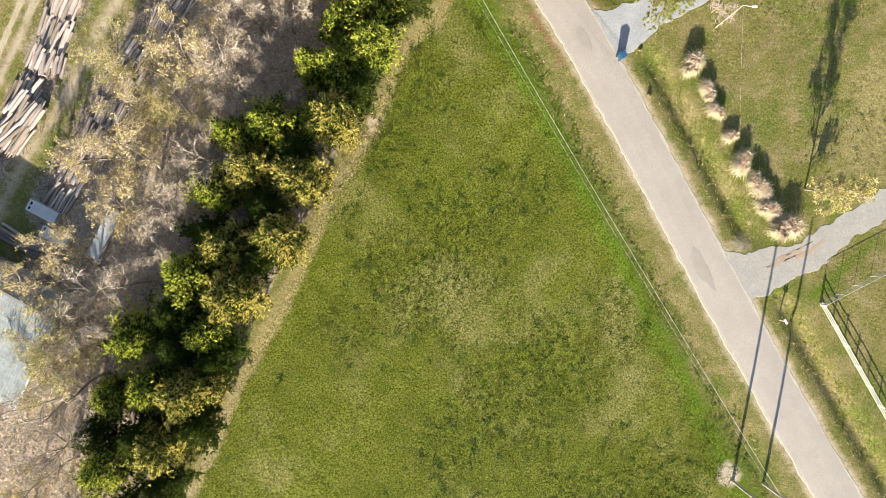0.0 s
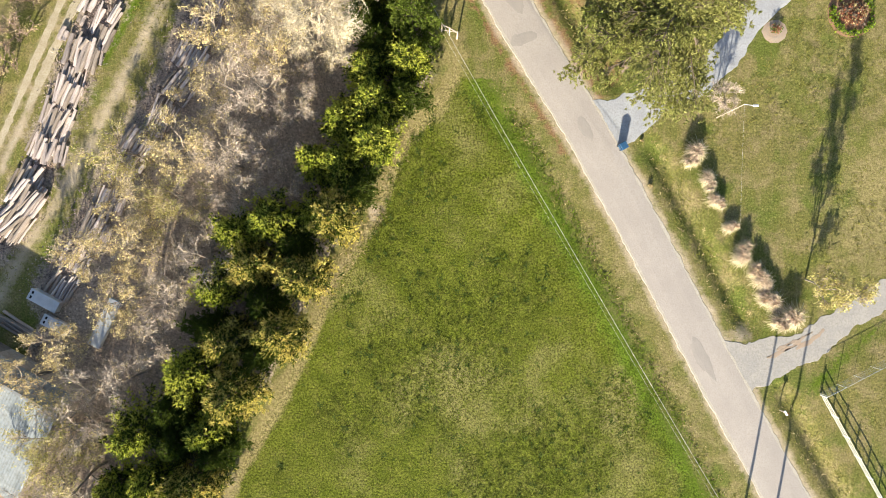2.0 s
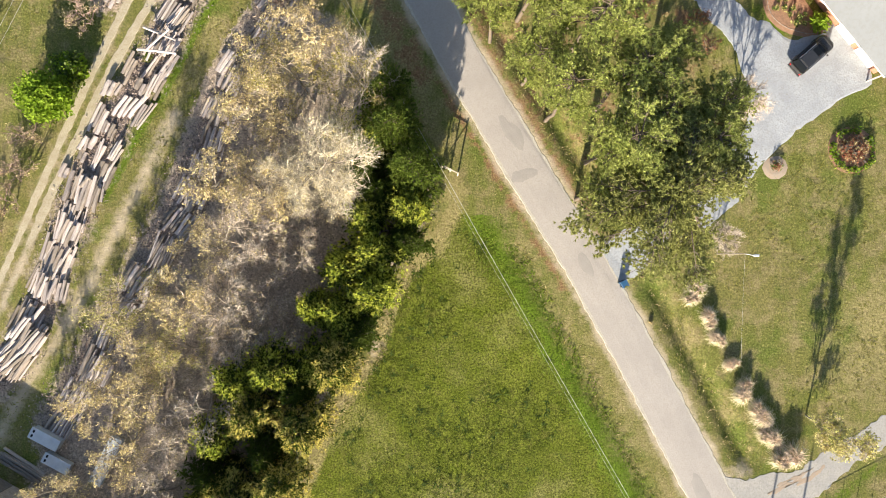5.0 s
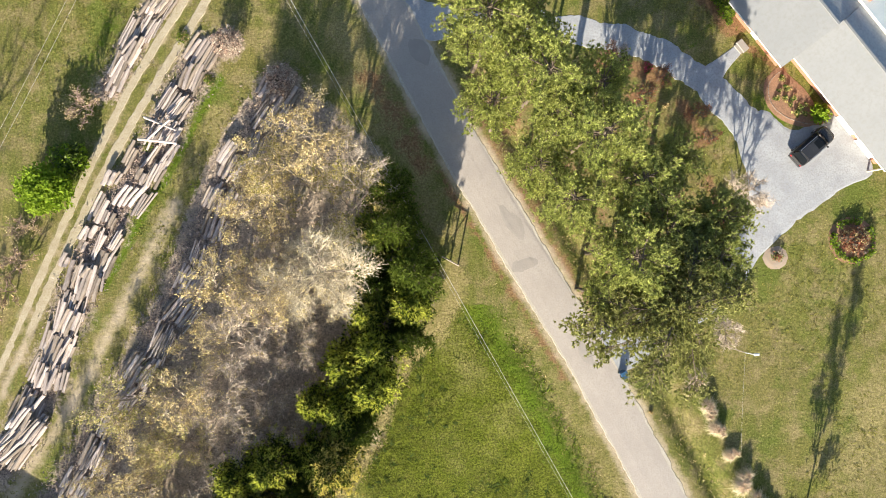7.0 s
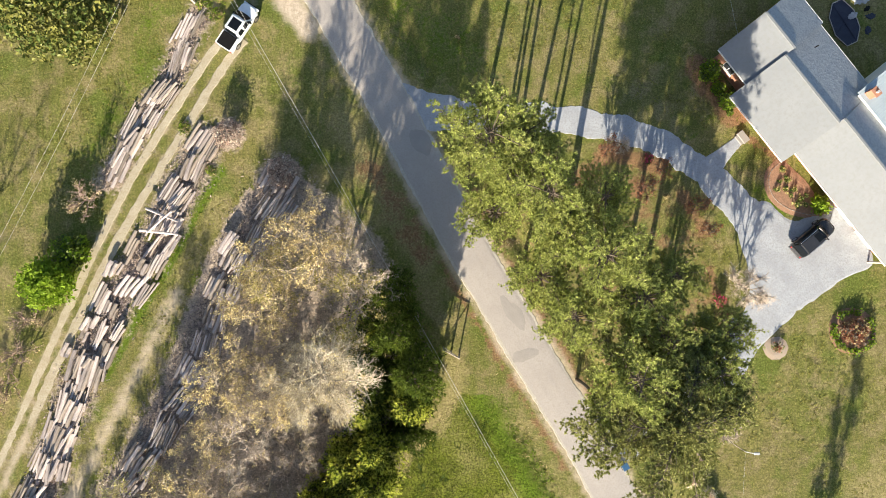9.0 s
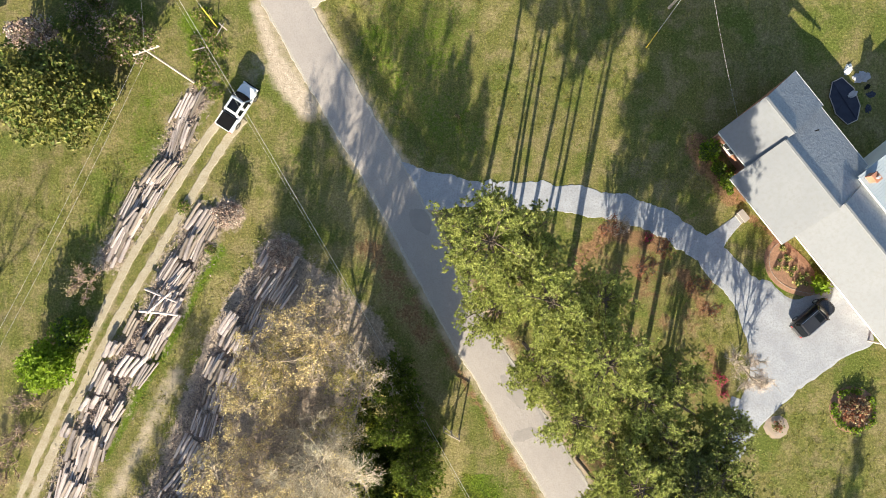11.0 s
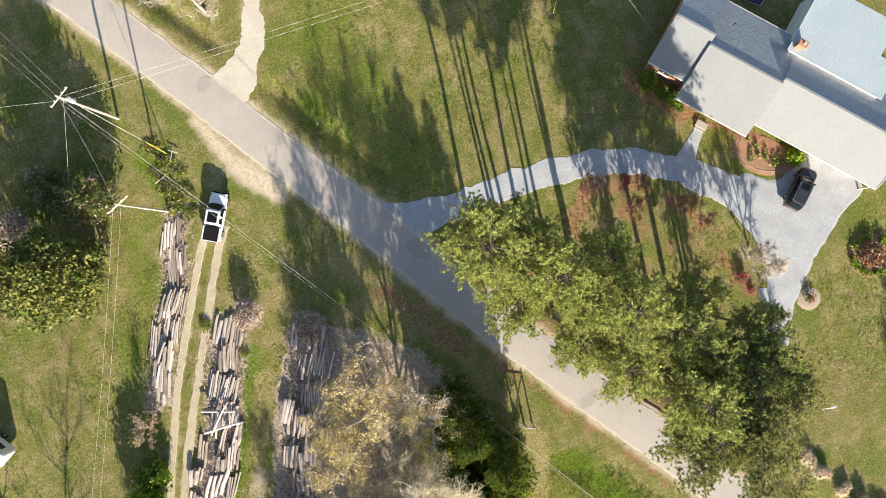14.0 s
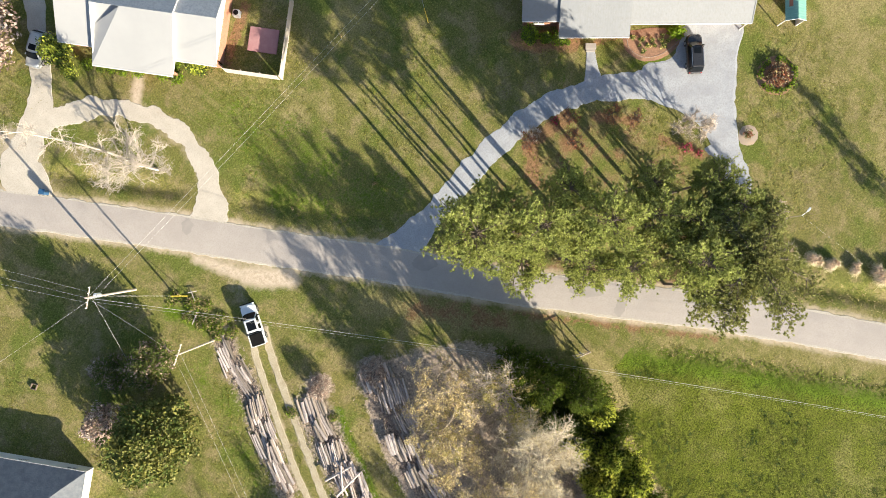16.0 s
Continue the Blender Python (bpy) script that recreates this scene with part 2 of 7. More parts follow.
M_roof_grey = material("grey_shingles", (0.31, 0.335, 0.36), (0.37, 0.39, 0.415), 1.2, 0.8, 0.8, 4.0, c=(0.23, 0.25, 0.27))
M_roof_blue = material("pale_blue_metal", (0.34, 0.4, 0.445), (0.375, 0.435, 0.48), 0.4, 0.4, 0.05)
M_roof_dark = material("dark_slate_shingles", (0.1, 0.115, 0.135), (0.155, 0.17, 0.19), 1.5, 0.85, 0.6, 6.0)
M_roof_tin = material("old_tin_roofing", (0.2, 0.235, 0.265), (0.26, 0.29, 0.31), 0.5, 0.6, 0.2, 2.5, c=(0.13, 0.14, 0.135))
M_teal = material("teal_metal_roofing", (0.14, 0.31, 0.27), (0.17, 0.35, 0.31), 0.5, 0.4, 0.1)
M_mulch = material("red_bark_mulch", (0.31, 0.17, 0.105), (0.21, 0.12, 0.075), 2.5, 0.95, 0.8, 7.0, c=(0.37, 0.22, 0.14))
M_rust = material("rusty_sheet", (0.3, 0.12, 0.07), (0.22, 0.1, 0.06), 1.5, 0.8, 0.2)
M_white = material("white_paint", (0.62, 0.62, 0.6), (0.68, 0.67, 0.65), 0.7, 0.55, 0.05)
M_brick = material("red_brick", (0.33, 0.15, 0.095), (0.4, 0.2, 0.13), 3.0, 0.9, 0.4)
M_stone = material("pale_edging_stone", (0.31, 0.25, 0.21), (0.23, 0.185, 0.155), 2.0, 0.9, 0.3, jitter=0.2)
M_glass = material("window_glass", (0.03, 0.035, 0.04), (0.04, 0.045, 0.055), 1.0, 0.08, 0, spec=0.25)
M_carglass = material("tinted_car_glass", (0.006, 0.008, 0.011), (0.009, 0.011, 0.014), 1.0, 0.2, 0, spec=0.12)
M_black = material("black_plastic", (0.008, 0.008, 0.009), (0.013, 0.013, 0.013), 3.0, 0.7, 0.1, spec=0.1)
M_rubber = material("tyre_rubber", (0.02, 0.02, 0.02), (0.03, 0.03, 0.03), 4.0, 0.9, 0.1)
M_alloy = material("alloy_rim", (0.5, 0.5, 0.52), (0.4, 0.4, 0.42), 3.0, 0.3, 0, metal=0.9)
M_carwhite = material("white_car_paint", (0.72, 0.75, 0.78), (0.76, 0.78, 0.8), 1.0, 0.25, 0, coat=0.8)
M_carblack = material("black_car_paint", (0.02, 0.02, 0.022), (0.03, 0.03, 0.032), 1.0, 0.25, 0, coat=1.0)
M_carsilver = material("silver_car_paint", (0.5, 0.52, 0.54), (0.56, 0.57, 0.58), 1.0, 0.3, 0, metal=0.4, coat=0.8)
M_redlamp = material("red_lamp_lens", (0.4, 0.02, 0.02), (0.3, 0.02, 0.02), 2.0, 0.2, 0)
M_lamp = material("clear_lamp_lens", (0.7, 0.72, 0.75), (0.6, 0.62, 0.65), 2.0, 0.15, 0)
M_pole = material("pale_pole_wood", (0.5, 0.43, 0.36), (0.4, 0.335, 0.27), 1.0, 0.85, 0.3, stretch=(3, 3, 0.3))
M_wire = material("cable", (0.55, 0.54, 0.52), (0.5, 0.49, 0.47), 1.0, 0.6, 0)
M_galv = material("galvanised_steel", (0.56, 0.58, 0.6), (0.46, 0.48, 0.5), 1.2, 0.45, 0.1, metal=0.3)
M_yellow = material("yellow_plastic", (0.65, 0.5, 0.05), (0.6, 0.45, 0.05), 2.0, 0.5, 0)
M_blue = material("blue_plastic", (0.02, 0.075, 0.16), (0.03, 0.095, 0.2), 2.0, 0.45, 0.05)
M_pink = material("faded_red_mat", (0.34, 0.17, 0.18), (0.4, 0.22, 0.22), 1.0, 0.9, 0.1)
M_navy = material("navy_fabric", (0.022, 0.026, 0.045), (0.035, 0.04, 0.065), 1.5, 0.85, 0.4)
M_greyfab = material("grey_tarpaulin", (0.3, 0.3, 0.32), (0.4, 0.4, 0.42), 2.5, 0.8, 0.6)
M_fence_wood = material("pale_fence_boards", (0.45, 0.4, 0.35), (0.38, 0.335, 0.29), 1.0, 0.9, 0.3)


# ---- building helpers ----
def mesh_of(name, verts, faces, mats):
    me = bpy.data.meshes.new(name)
    me.from_pydata(np.asarray(verts).tolist(), [], faces if isinstance(faces, list) else faces.tolist())
    for m in mats if isinstance(mats, (list, tuple)) else (mats,):
        me.materials.append(m)
    return me


def link(name, me, parent=None, label="", m=None):
    ob = new(name, me)
    if parent:
        ob.parent = parent
    if m is not None:
        ob.matrix_local = m
    if label:
        ob["label"] = label
    return ob


def part(name, bm, mat, parent, label="", smooth=False):
    me = bpy.data.meshes.new(name)
    bm.normal_update()
    bm.to_mesh(me)
    bm.free()
    me.materials.append(mat)
    if smooth:
        me.shade_smooth()
    return link(name, me, parent, label)


def thing(name, m, label, category, group="", kind=""):
    ob = new(name)
    ob.empty_display_size = 0.3
    ob.matrix_world = m
    return tagged(ob, label, category, group, kind)


def box(x0, x1, y0, y1, z0, z1, bevel=0.0, tx0=0.0, tx1=0.0, ty=0.0, bm=None, seg=1):
    """A block; its top is drawn in by tx0, tx1 at the two ends and ty at the sides."""
    own = bm or bmesh.new()
    c = [(x0, y0, z0), (x1, y0, z0), (x1, y1, z0), (x0, y1, z0), (x0 + tx0, y0 + ty, z1), (x1 - tx1, y0 + ty, z1), (x1 - tx1, y1 - ty, z1), (x0 + tx0, y1 - ty, z1)]
    v = [own.verts.new(p) for p in c]
    fs = [own.faces.new([v[i] for i in f]) for f in ((3, 2, 1, 0), (4, 5, 6, 7), (0, 1, 5, 4), (1, 2, 6, 5), (2, 3, 7, 6), (3, 0, 4, 7))]
    if bevel:
        es = list({e for f in fs for e in f.edges})
        bmesh.ops.bevel(own, geom=es, offset=bevel, segments=seg, affect="EDGES")
    return own


def cyl(p0, p1, r0, r1=None, n=10, bm=None):
    own = bm or bmesh.new()
    p0, p1 = Vector(p0), Vector(p1)
    q = (p1 - p0).to_track_quat("Z", "Y")
    r1 = r0 if r1 is None else r1
    rings = []
    for p, r in ((p0, r0), (p1, r1)):
        rings.append([own.verts.new(p + q @ Vector((r * math.cos(a), r * math.sin(a), 0))) for a in (2 * math.pi * k / n for k in range(n))])
    for k in range(n):
        own.faces.new((rings[0][k], rings[0][(k + 1) % n], rings[1][(k + 1) % n], rings[1][k]))
    own.faces.new(rings[0][::-1])
    own.faces.new(rings[1])
    return own


def prism(outline, z0, z1, bm=None):
    """A slab with the given plan outline (anticlockwise)."""
    own = bm or bmesh.new()
    lo, hi = [own.verts.new((x, y, z0)) for x, y in outline], [own.verts.new((x, y, z1)) for x, y in outline]
    own.faces.new(lo[::-1])
    own.faces.new(hi)
    k = len(outline)
    for i in range(k):
        own.faces.new((lo[i], lo[(i + 1) % k], hi[(i + 1) % k], hi[i]))
    return own


def slab(corners, thick, bm=None):
    """A sloping sheet through four corners, with thickness below it."""
    own = bm or bmesh.new()
    hi = [own.verts.new(c) for c in corners]
    lo = [own.verts.new((c[0], c[1], c[2] - thick)) for c in corners]
    own.faces.new(hi)
    own.faces.new(lo[::-1])
    k = len(corners)
    for i in range(k):
        own.faces.new((hi[i], lo[i], lo[(i + 1) % k], hi[(i + 1) % k]))
    bmesh.ops.recalc_face_normals(own, faces=own.faces[:])
    return own


def resample(pts, step):
    """Points at even steps along a smooth line through pts."""
    p = np.array(pts, float)
    q = [p[0]]
    for i in range(len(p) - 1):
        a, b, c, d = p[max(i - 1, 0)], p[i], p[i + 1], p[min(i + 2, len(p) - 1)]
        for t in np.linspace(0, 1, 13)[1:]:
            q.append(0.5 * (2 * b + (c - a) * t + (2 * a - 5 * b + 4 * c - d) * t * t + (3 * b - a - 3 * c + d) * t ** 3))
    q = np.array(q)
    s = np.concatenate([[0], np.cumsum(np.hypot(*np.diff(q, axis=0).T))])
    u = np.linspace(0, s[-1], max(2, int(s[-1] / step) + 1))
    return np.stack([np.interp(u, s, q[:, k]) for k in (0, 1)], 1)


def away(X, Y, pts, closed=False):
    """Distance from each (X, Y) to a line of points."""
    p = list(pts) + ([pts[0]] if closed else [])
    d = np.full(X.shape, 1e9)
    for (ax, ay), (bx, by) in zip(p[:-1], p[1:]):
        ux, uy = bx - ax, by - ay
        t = np.clip(((X - ax) * ux + (Y - ay) * uy) / (ux * ux + uy * uy), 0, 1)
        d = np.minimum(d, np.hypot(X - ax - t * ux, Y - ay - t * uy))
    return d


def inside(X, Y, poly):
    r = np.zeros(X.shape, bool)
    k = len(poly)
    for i in range(k):
        (ax, ay), (bx, by) = poly[i], poly[(i + 1) % k]
        if ay != by:
            r ^= ((ay > Y) != (by > Y)) & (X < (bx - ax) * (Y - ay) / (by - ay) + ax)
    return r


def signed(X, Y, poly):
    """Distance to a polygon's edge, positive inside."""
    d = away(X, Y, poly, True)
    return np.where(inside(X, Y, poly), d, -d)


def wobble(s, seed, amp, length):
    """A ragged line: smooth random offsets along s."""
    g = np.random.default_rng(seed)
    out = np.zeros(len(s))
    for k in range(4):
        step = length / 2 ** k
        x = np.arange(s.min() - step, s.max() + 2 * step, step)
        out += amp / 1.6 ** k * np.interp(s, x, g.uniform(-1, 1, len(x)))
    return out


def strip(name, pts, width, z, mat, label, category, ragged=0.15, drop=0.05, seed=1, kind="structure", crown=0.0, wave=3.0):
    """A road or track laid along a line, with worn edges that dip into the ground. width: one number, or one for each point."""
    c = resample(pts, 0.25)
    t = np.gradient(c, axis=0)
    t /= np.hypot(*t.T)[:, None]
    nrm = np.stack([-t[:, 1], t[:, 0]], 1)
    s = np.concatenate([[0], np.cumsum(np.hypot(*np.diff(c, axis=0).T))])
    if isinstance(width, (int, float)):
        w = np.full(len(c), width / 2.0)
    else:
        sp = np.concatenate([[0], np.cumsum(np.hypot(*np.diff(np.array(pts, float), axis=0).T))])
        w = np.interp(s, sp / sp[-1] * s[-1], np.array(width) / 2.0)
    le, re = w + wobble(s, seed, ragged, wave), w + wobble(s, seed + 9, ragged, wave)
    rows = []
    for off, dz in ((le + 0.06, -drop), (le, 0), (w * 0.45, crown), (-w * 0.45, crown), (-re, 0), (-re - 0.06, -drop)):
        rows.append(np.column_stack([c + nrm * np.broadcast_to(off, len(c))[:, None], np.full(len(c), z + dz)]))
    V = np.concatenate(rows)
    m, f = len(c), []
    for r in range(5):
        i = np.arange(m - 1)
        f.append(np.stack([r * m + i, (r + 1) * m + i, (r + 1) * m + i + 1, r * m + i + 1], 1))
    ob = link(name, mesh_of(name, V, np.concatenate(f), mat))
    return tagged(ob, label, category, kind=kind)


def patch(name, outline, z, mat, label, category, ragged=0.2, seed=3, drop=0.05):
    """A flat patch with a worn outline."""
    c = resample(list(outline) + [outline[0]], 0.5)[:-1]
    ctr = c.mean(0)
    s = np.arange(len(c)) * 0.5
    d = c - ctr
    r = np.hypot(*d.T)
    wob = wobble(s, seed, ragged, 2.5)
    wob *= np.minimum(1, np.minimum(s, s[::-1]) / 2)
    rim = ctr + d * (1 + wob / r)[:, None]
    out = ctr + d * (1 + (wob + 0.5) / r)[:, None]
    bm = bmesh.new()
    a = [bm.verts.new((x, y, z)) for x, y in rim]
    b = [bm.verts.new((x, y, z - drop)) for x, y in out]
    k = len(a)
    for i in range(k):
        bm.faces.new((a[i], b[i], b[(i + 1) % k], a[(i + 1) % k]))
    top = bm.faces.new(a)
    bmesh.ops.triangulate(bm, faces=[top])
    bmesh.ops.recalc_face_normals(bm, faces=bm.faces[:])
    return tagged(part(name, bm, mat, None), label, category, kind="structure")


def tubes(segs, n=3):
    """Tapered limbs: rows of start, end and the two radii."""
    s = np.asarray(segs, float)
    p0, p1, r0, r1 = s[:, 0:3], s[:, 3:6], s[:, 6], s[:, 7]
    d = p1 - p0
    d /= np.linalg.norm(d, axis=1)[:, None] + 1e-9
    ref = np.where(np.abs(d[:, 2:3]) < 0.9, [[0, 0, 1.0]], [[1.0, 0, 0]])
    a = np.cross(d, ref)
    a /= np.linalg.norm(a, axis=1)[:, None]
    b = np.cross(d, a)
    ang = np.arange(n) * 2 * np.pi / n
    ring = a[:, None] * np.cos(ang)[None, :, None] + b[:, None] * np.sin(ang)[None, :, None]
    V = np.stack([p0[:, None] + ring * r0[:, None, None], p1[:, None] + ring * r1[:, None, None]], 1).reshape(-1, 3)
    base = np.arange(len(s))[:, None] * 2 * n
    k = np.arange(n)
    F = np.stack([base + k, base + (k + 1) % n, base + n + (k + 1) % n, base + n + k], 2).reshape(-1, 4)
    return V, F


def unit(v):
    return v / (np.linalg.norm(v, axis=-1, keepdims=True) + 1e-9)


def leaves(P, size, g, up=0.4, long=1.6):
    """A small diamond leaf or leaf cluster at every point, turned at random."""
    P = np.asarray(P, float)
    k = len(P)
    nrm = unit(g.normal(size=(k, 3)) + [0, 0, up * 2])
    a = unit(np.cross(nrm, g.normal(size=(k, 3))))
    b = np.cross(nrm, a)
    sz = size * g.uniform(0.6, 1.4, (k, 1))
    V = np.stack([P - a * sz * long / 2, P + b * sz / 2 + nrm * sz * 0.15, P + a * sz * long / 2, P - b * sz / 2 + nrm * sz * 0.15], 1).reshape(-1, 3)
    F = np.arange(k * 4).reshape(-1, 4)
    return V, F


def sprays(P, D, length, width, g, per=5, fan=0.7, flat=0.0):
    """Fans of narrow pointed blades at every point, pointing about the way D."""
    P, D = np.repeat(np.asarray(P, float), per, 0), np.repeat(np.asarray(D, float), per, 0)
    k = len(P)
    d = unit((D + g.normal(size=(k, 3)) * fan) * [1, 1, 1 - 0.6 * flat])
    side = unit(np.cross(d, g.normal(size=(k, 3)) * (1 - 0.7 * flat) + [0, 0, 2.0 * flat]))
    ln = length * g.uniform(0.5, 1.3, (k, 1))
    w = width * g.uniform(0.6, 1.3, (k, 1))
    V = np.stack([P + side * w / 2, P + d * ln, P - side * w / 2], 1).reshape(-1, 3)
    return V, np.arange(k * 3).reshape(-1, 3)


def small_leaves(P, size, g, up=0.4):
    """A three-cornered small leaf at every point, turned at random."""
    k = len(P)
    nrm = unit(g.normal(size=(k, 3)) + [0, 0, up * 2])
    a = unit(np.cross(nrm, g.normal(size=(k, 3))))
    b = np.cross(nrm, a)
    sz = size * g.uniform(0.6, 1.4, (k, 1))
    V = np.stack([P - a * sz * 0.8, P + a * sz * 0.8 + b * sz * 0.2, P + b * sz * 0.9], 1).reshape(-1, 3)
    return V, np.arange(k * 3).reshape(-1, 3)


# ---- ground and roads ----
ROAD = [(150, -210), (109, -141), (80, -92), (63, -63), (52, -44.5), (41.1, -25.9), (34.9, -15.2), (28.4, -3.5), (22.1, 8.3), (15.7, 20.0), (10.7, 28.2), (4.3, 38.7), (1.2, 43.8), (-1.6, 49.0),
        (-6.7, 58.4), (-9.3, 62.7), (-14.7, 72.0), (-18.3, 78.4), (-26.5, 92.4), (-30.2, 98.5), (-45, 123), (-62, 151.5), (-90, 198), (-130, 265)]
ROAD_MID = [(float(x), float(y)) for x, y in resample(ROAD[4:-3], 2.0)]
TRACK = [(1.0, 27.5), (0.0, 25.5), (-2.3, 22.9), (-4.9, 19.4), (-7.6, 11.8), (-11.4, 6.5), (-14.0, 0.1), (-16.7, -5.8), (-21.4, -14.0), (-23.7, -19.9), (-26.7, -25.9), (-35, -42)]
VERGE = [(3.6, 26.5), (8.6, 18.0), (15.8, 4.5), (22.5, -8.5), (29.5, -22.0), (40, -42)]
FIELD = TRACK + VERGE[::-1]
RUT_A = [(-60, -8), (-46.3, 20.1), (-43.3, 27.0), (-38.1, 38.8), (-32.6, 49.9), (-25.3, 61.5), (-22.5, 65.0)]
RUT_B = [(-57.5, -8), (-44.6, 20.6), (-41.2, 28.6), (-35.6, 40.4), (-31.1, 48.4), (-24.1, 59.9), (-21.2, 63.8)]
LANE = [(-52, -6), (-42.7, 10.5), (-37.4, 18.7), (-32.8, 28.1), (-28.2, 37.5), (-24.4, 46.8), (-21.3, 55.0), (-18.5, 62)]
DRIVE = [(-5.4, 57.0), (-3.0, 56.7), (0.5, 56.3), (4.6, 55.9), (9.9, 55.9), (15.8, 55.2), (20.5, 54.0), (25.1, 51.6), (29.2, 48.0), (32.6, 44.2)]
DRIVE_S = [(31.6, 34.5), (30.0, 30.5), (26.5, 27.0), (22.0, 24.6), (18.3, 22.6), (15.6, 21.6)]
PAD = [(30.2, 44.9), (31.4, 41.2), (31.5, 37.0), (29.4, 31.0), (30.3, 30.0), (35.4, 35.0), (40.8, 39.1), (44.2, 41.2), (40.2, 47.0), (37.6, 45.2), (35.4, 45.3), (33.0, 47.2)]
SIDE = [(28.0, -3.6), (31.0, -2.9), (34.4, -1.9), (38.5, -0.2), (42.3, 2.5), (46.0, 4.8), (62, 14)]
LOOP = [(-28.2, 95.2), (-26.0, 97.4), (-23.6, 100.2), (-19.0, 100.8), (-15.6, 98.8), (-12.7, 96.2), (-9.8, 91.2), (-9.1, 86.7), (-10.5, 81.8), (-12.6, 79.3), (-15.6, 77.2)]
WOODS = [(-3.0, 35), (-7, 43), (-14.5, 49.5), (-19.5, 50), (-24.5, 40), (-30, 27.5), (-38, 12), (-42, 2), (-48, -12), (-55, -35), (-33, -35), (-26.3, -20), (-23, -12.5), (-17, -2), (-12.4, 8), (-9, 14), (-6, 20.5), (-1.5, 27)]
PILE_A = [(-46.5, 9.5), (-42.4, 16.0), (-40.3, 22.0), (-37.6, 30.0), (-34.3, 36.5), (-30.2, 43.5), (-27.0, 49.5), (-25.2, 53.3)]
PILE_B = [(-35.2, 48.9), (-32.2, 54.7), (-29.0, 59.6), (-27.1, 64.0), (-25.6, 66.6)]
PILE_C = [(-41.0, 4.5), (-37.3, 10.5), (-34.2, 16.5), (-30.5, 22.5), (-27.3, 28.0), (-25.0, 34.0), (-22.2, 40.0), (-19.5, 45.0), (-17.2, 49.3)]
# greener lawn whose dark colour also paints in soft tree shadow
SHADED_LAWN = [(-4.6, 60.5), (-8.6, 67.5), (-10.6, 72.5), (-7.0, 79.0), (-7.2, 86.0), (-3.0, 89.0), (0.4, 85.5), (2.0, 79.0), (3.4, 70.0), (4.6, 64.0), (4.6, 58.8), (0.0, 58.6)]
GROVE = [(0.5, 52.5), (3, 44.5), (9.5, 33.0), (15.5, 25.0), (24, 27.5), (29, 33), (29.8, 40), (27, 45.5), (22, 50.5), (13, 52.8), (4, 53.6)]


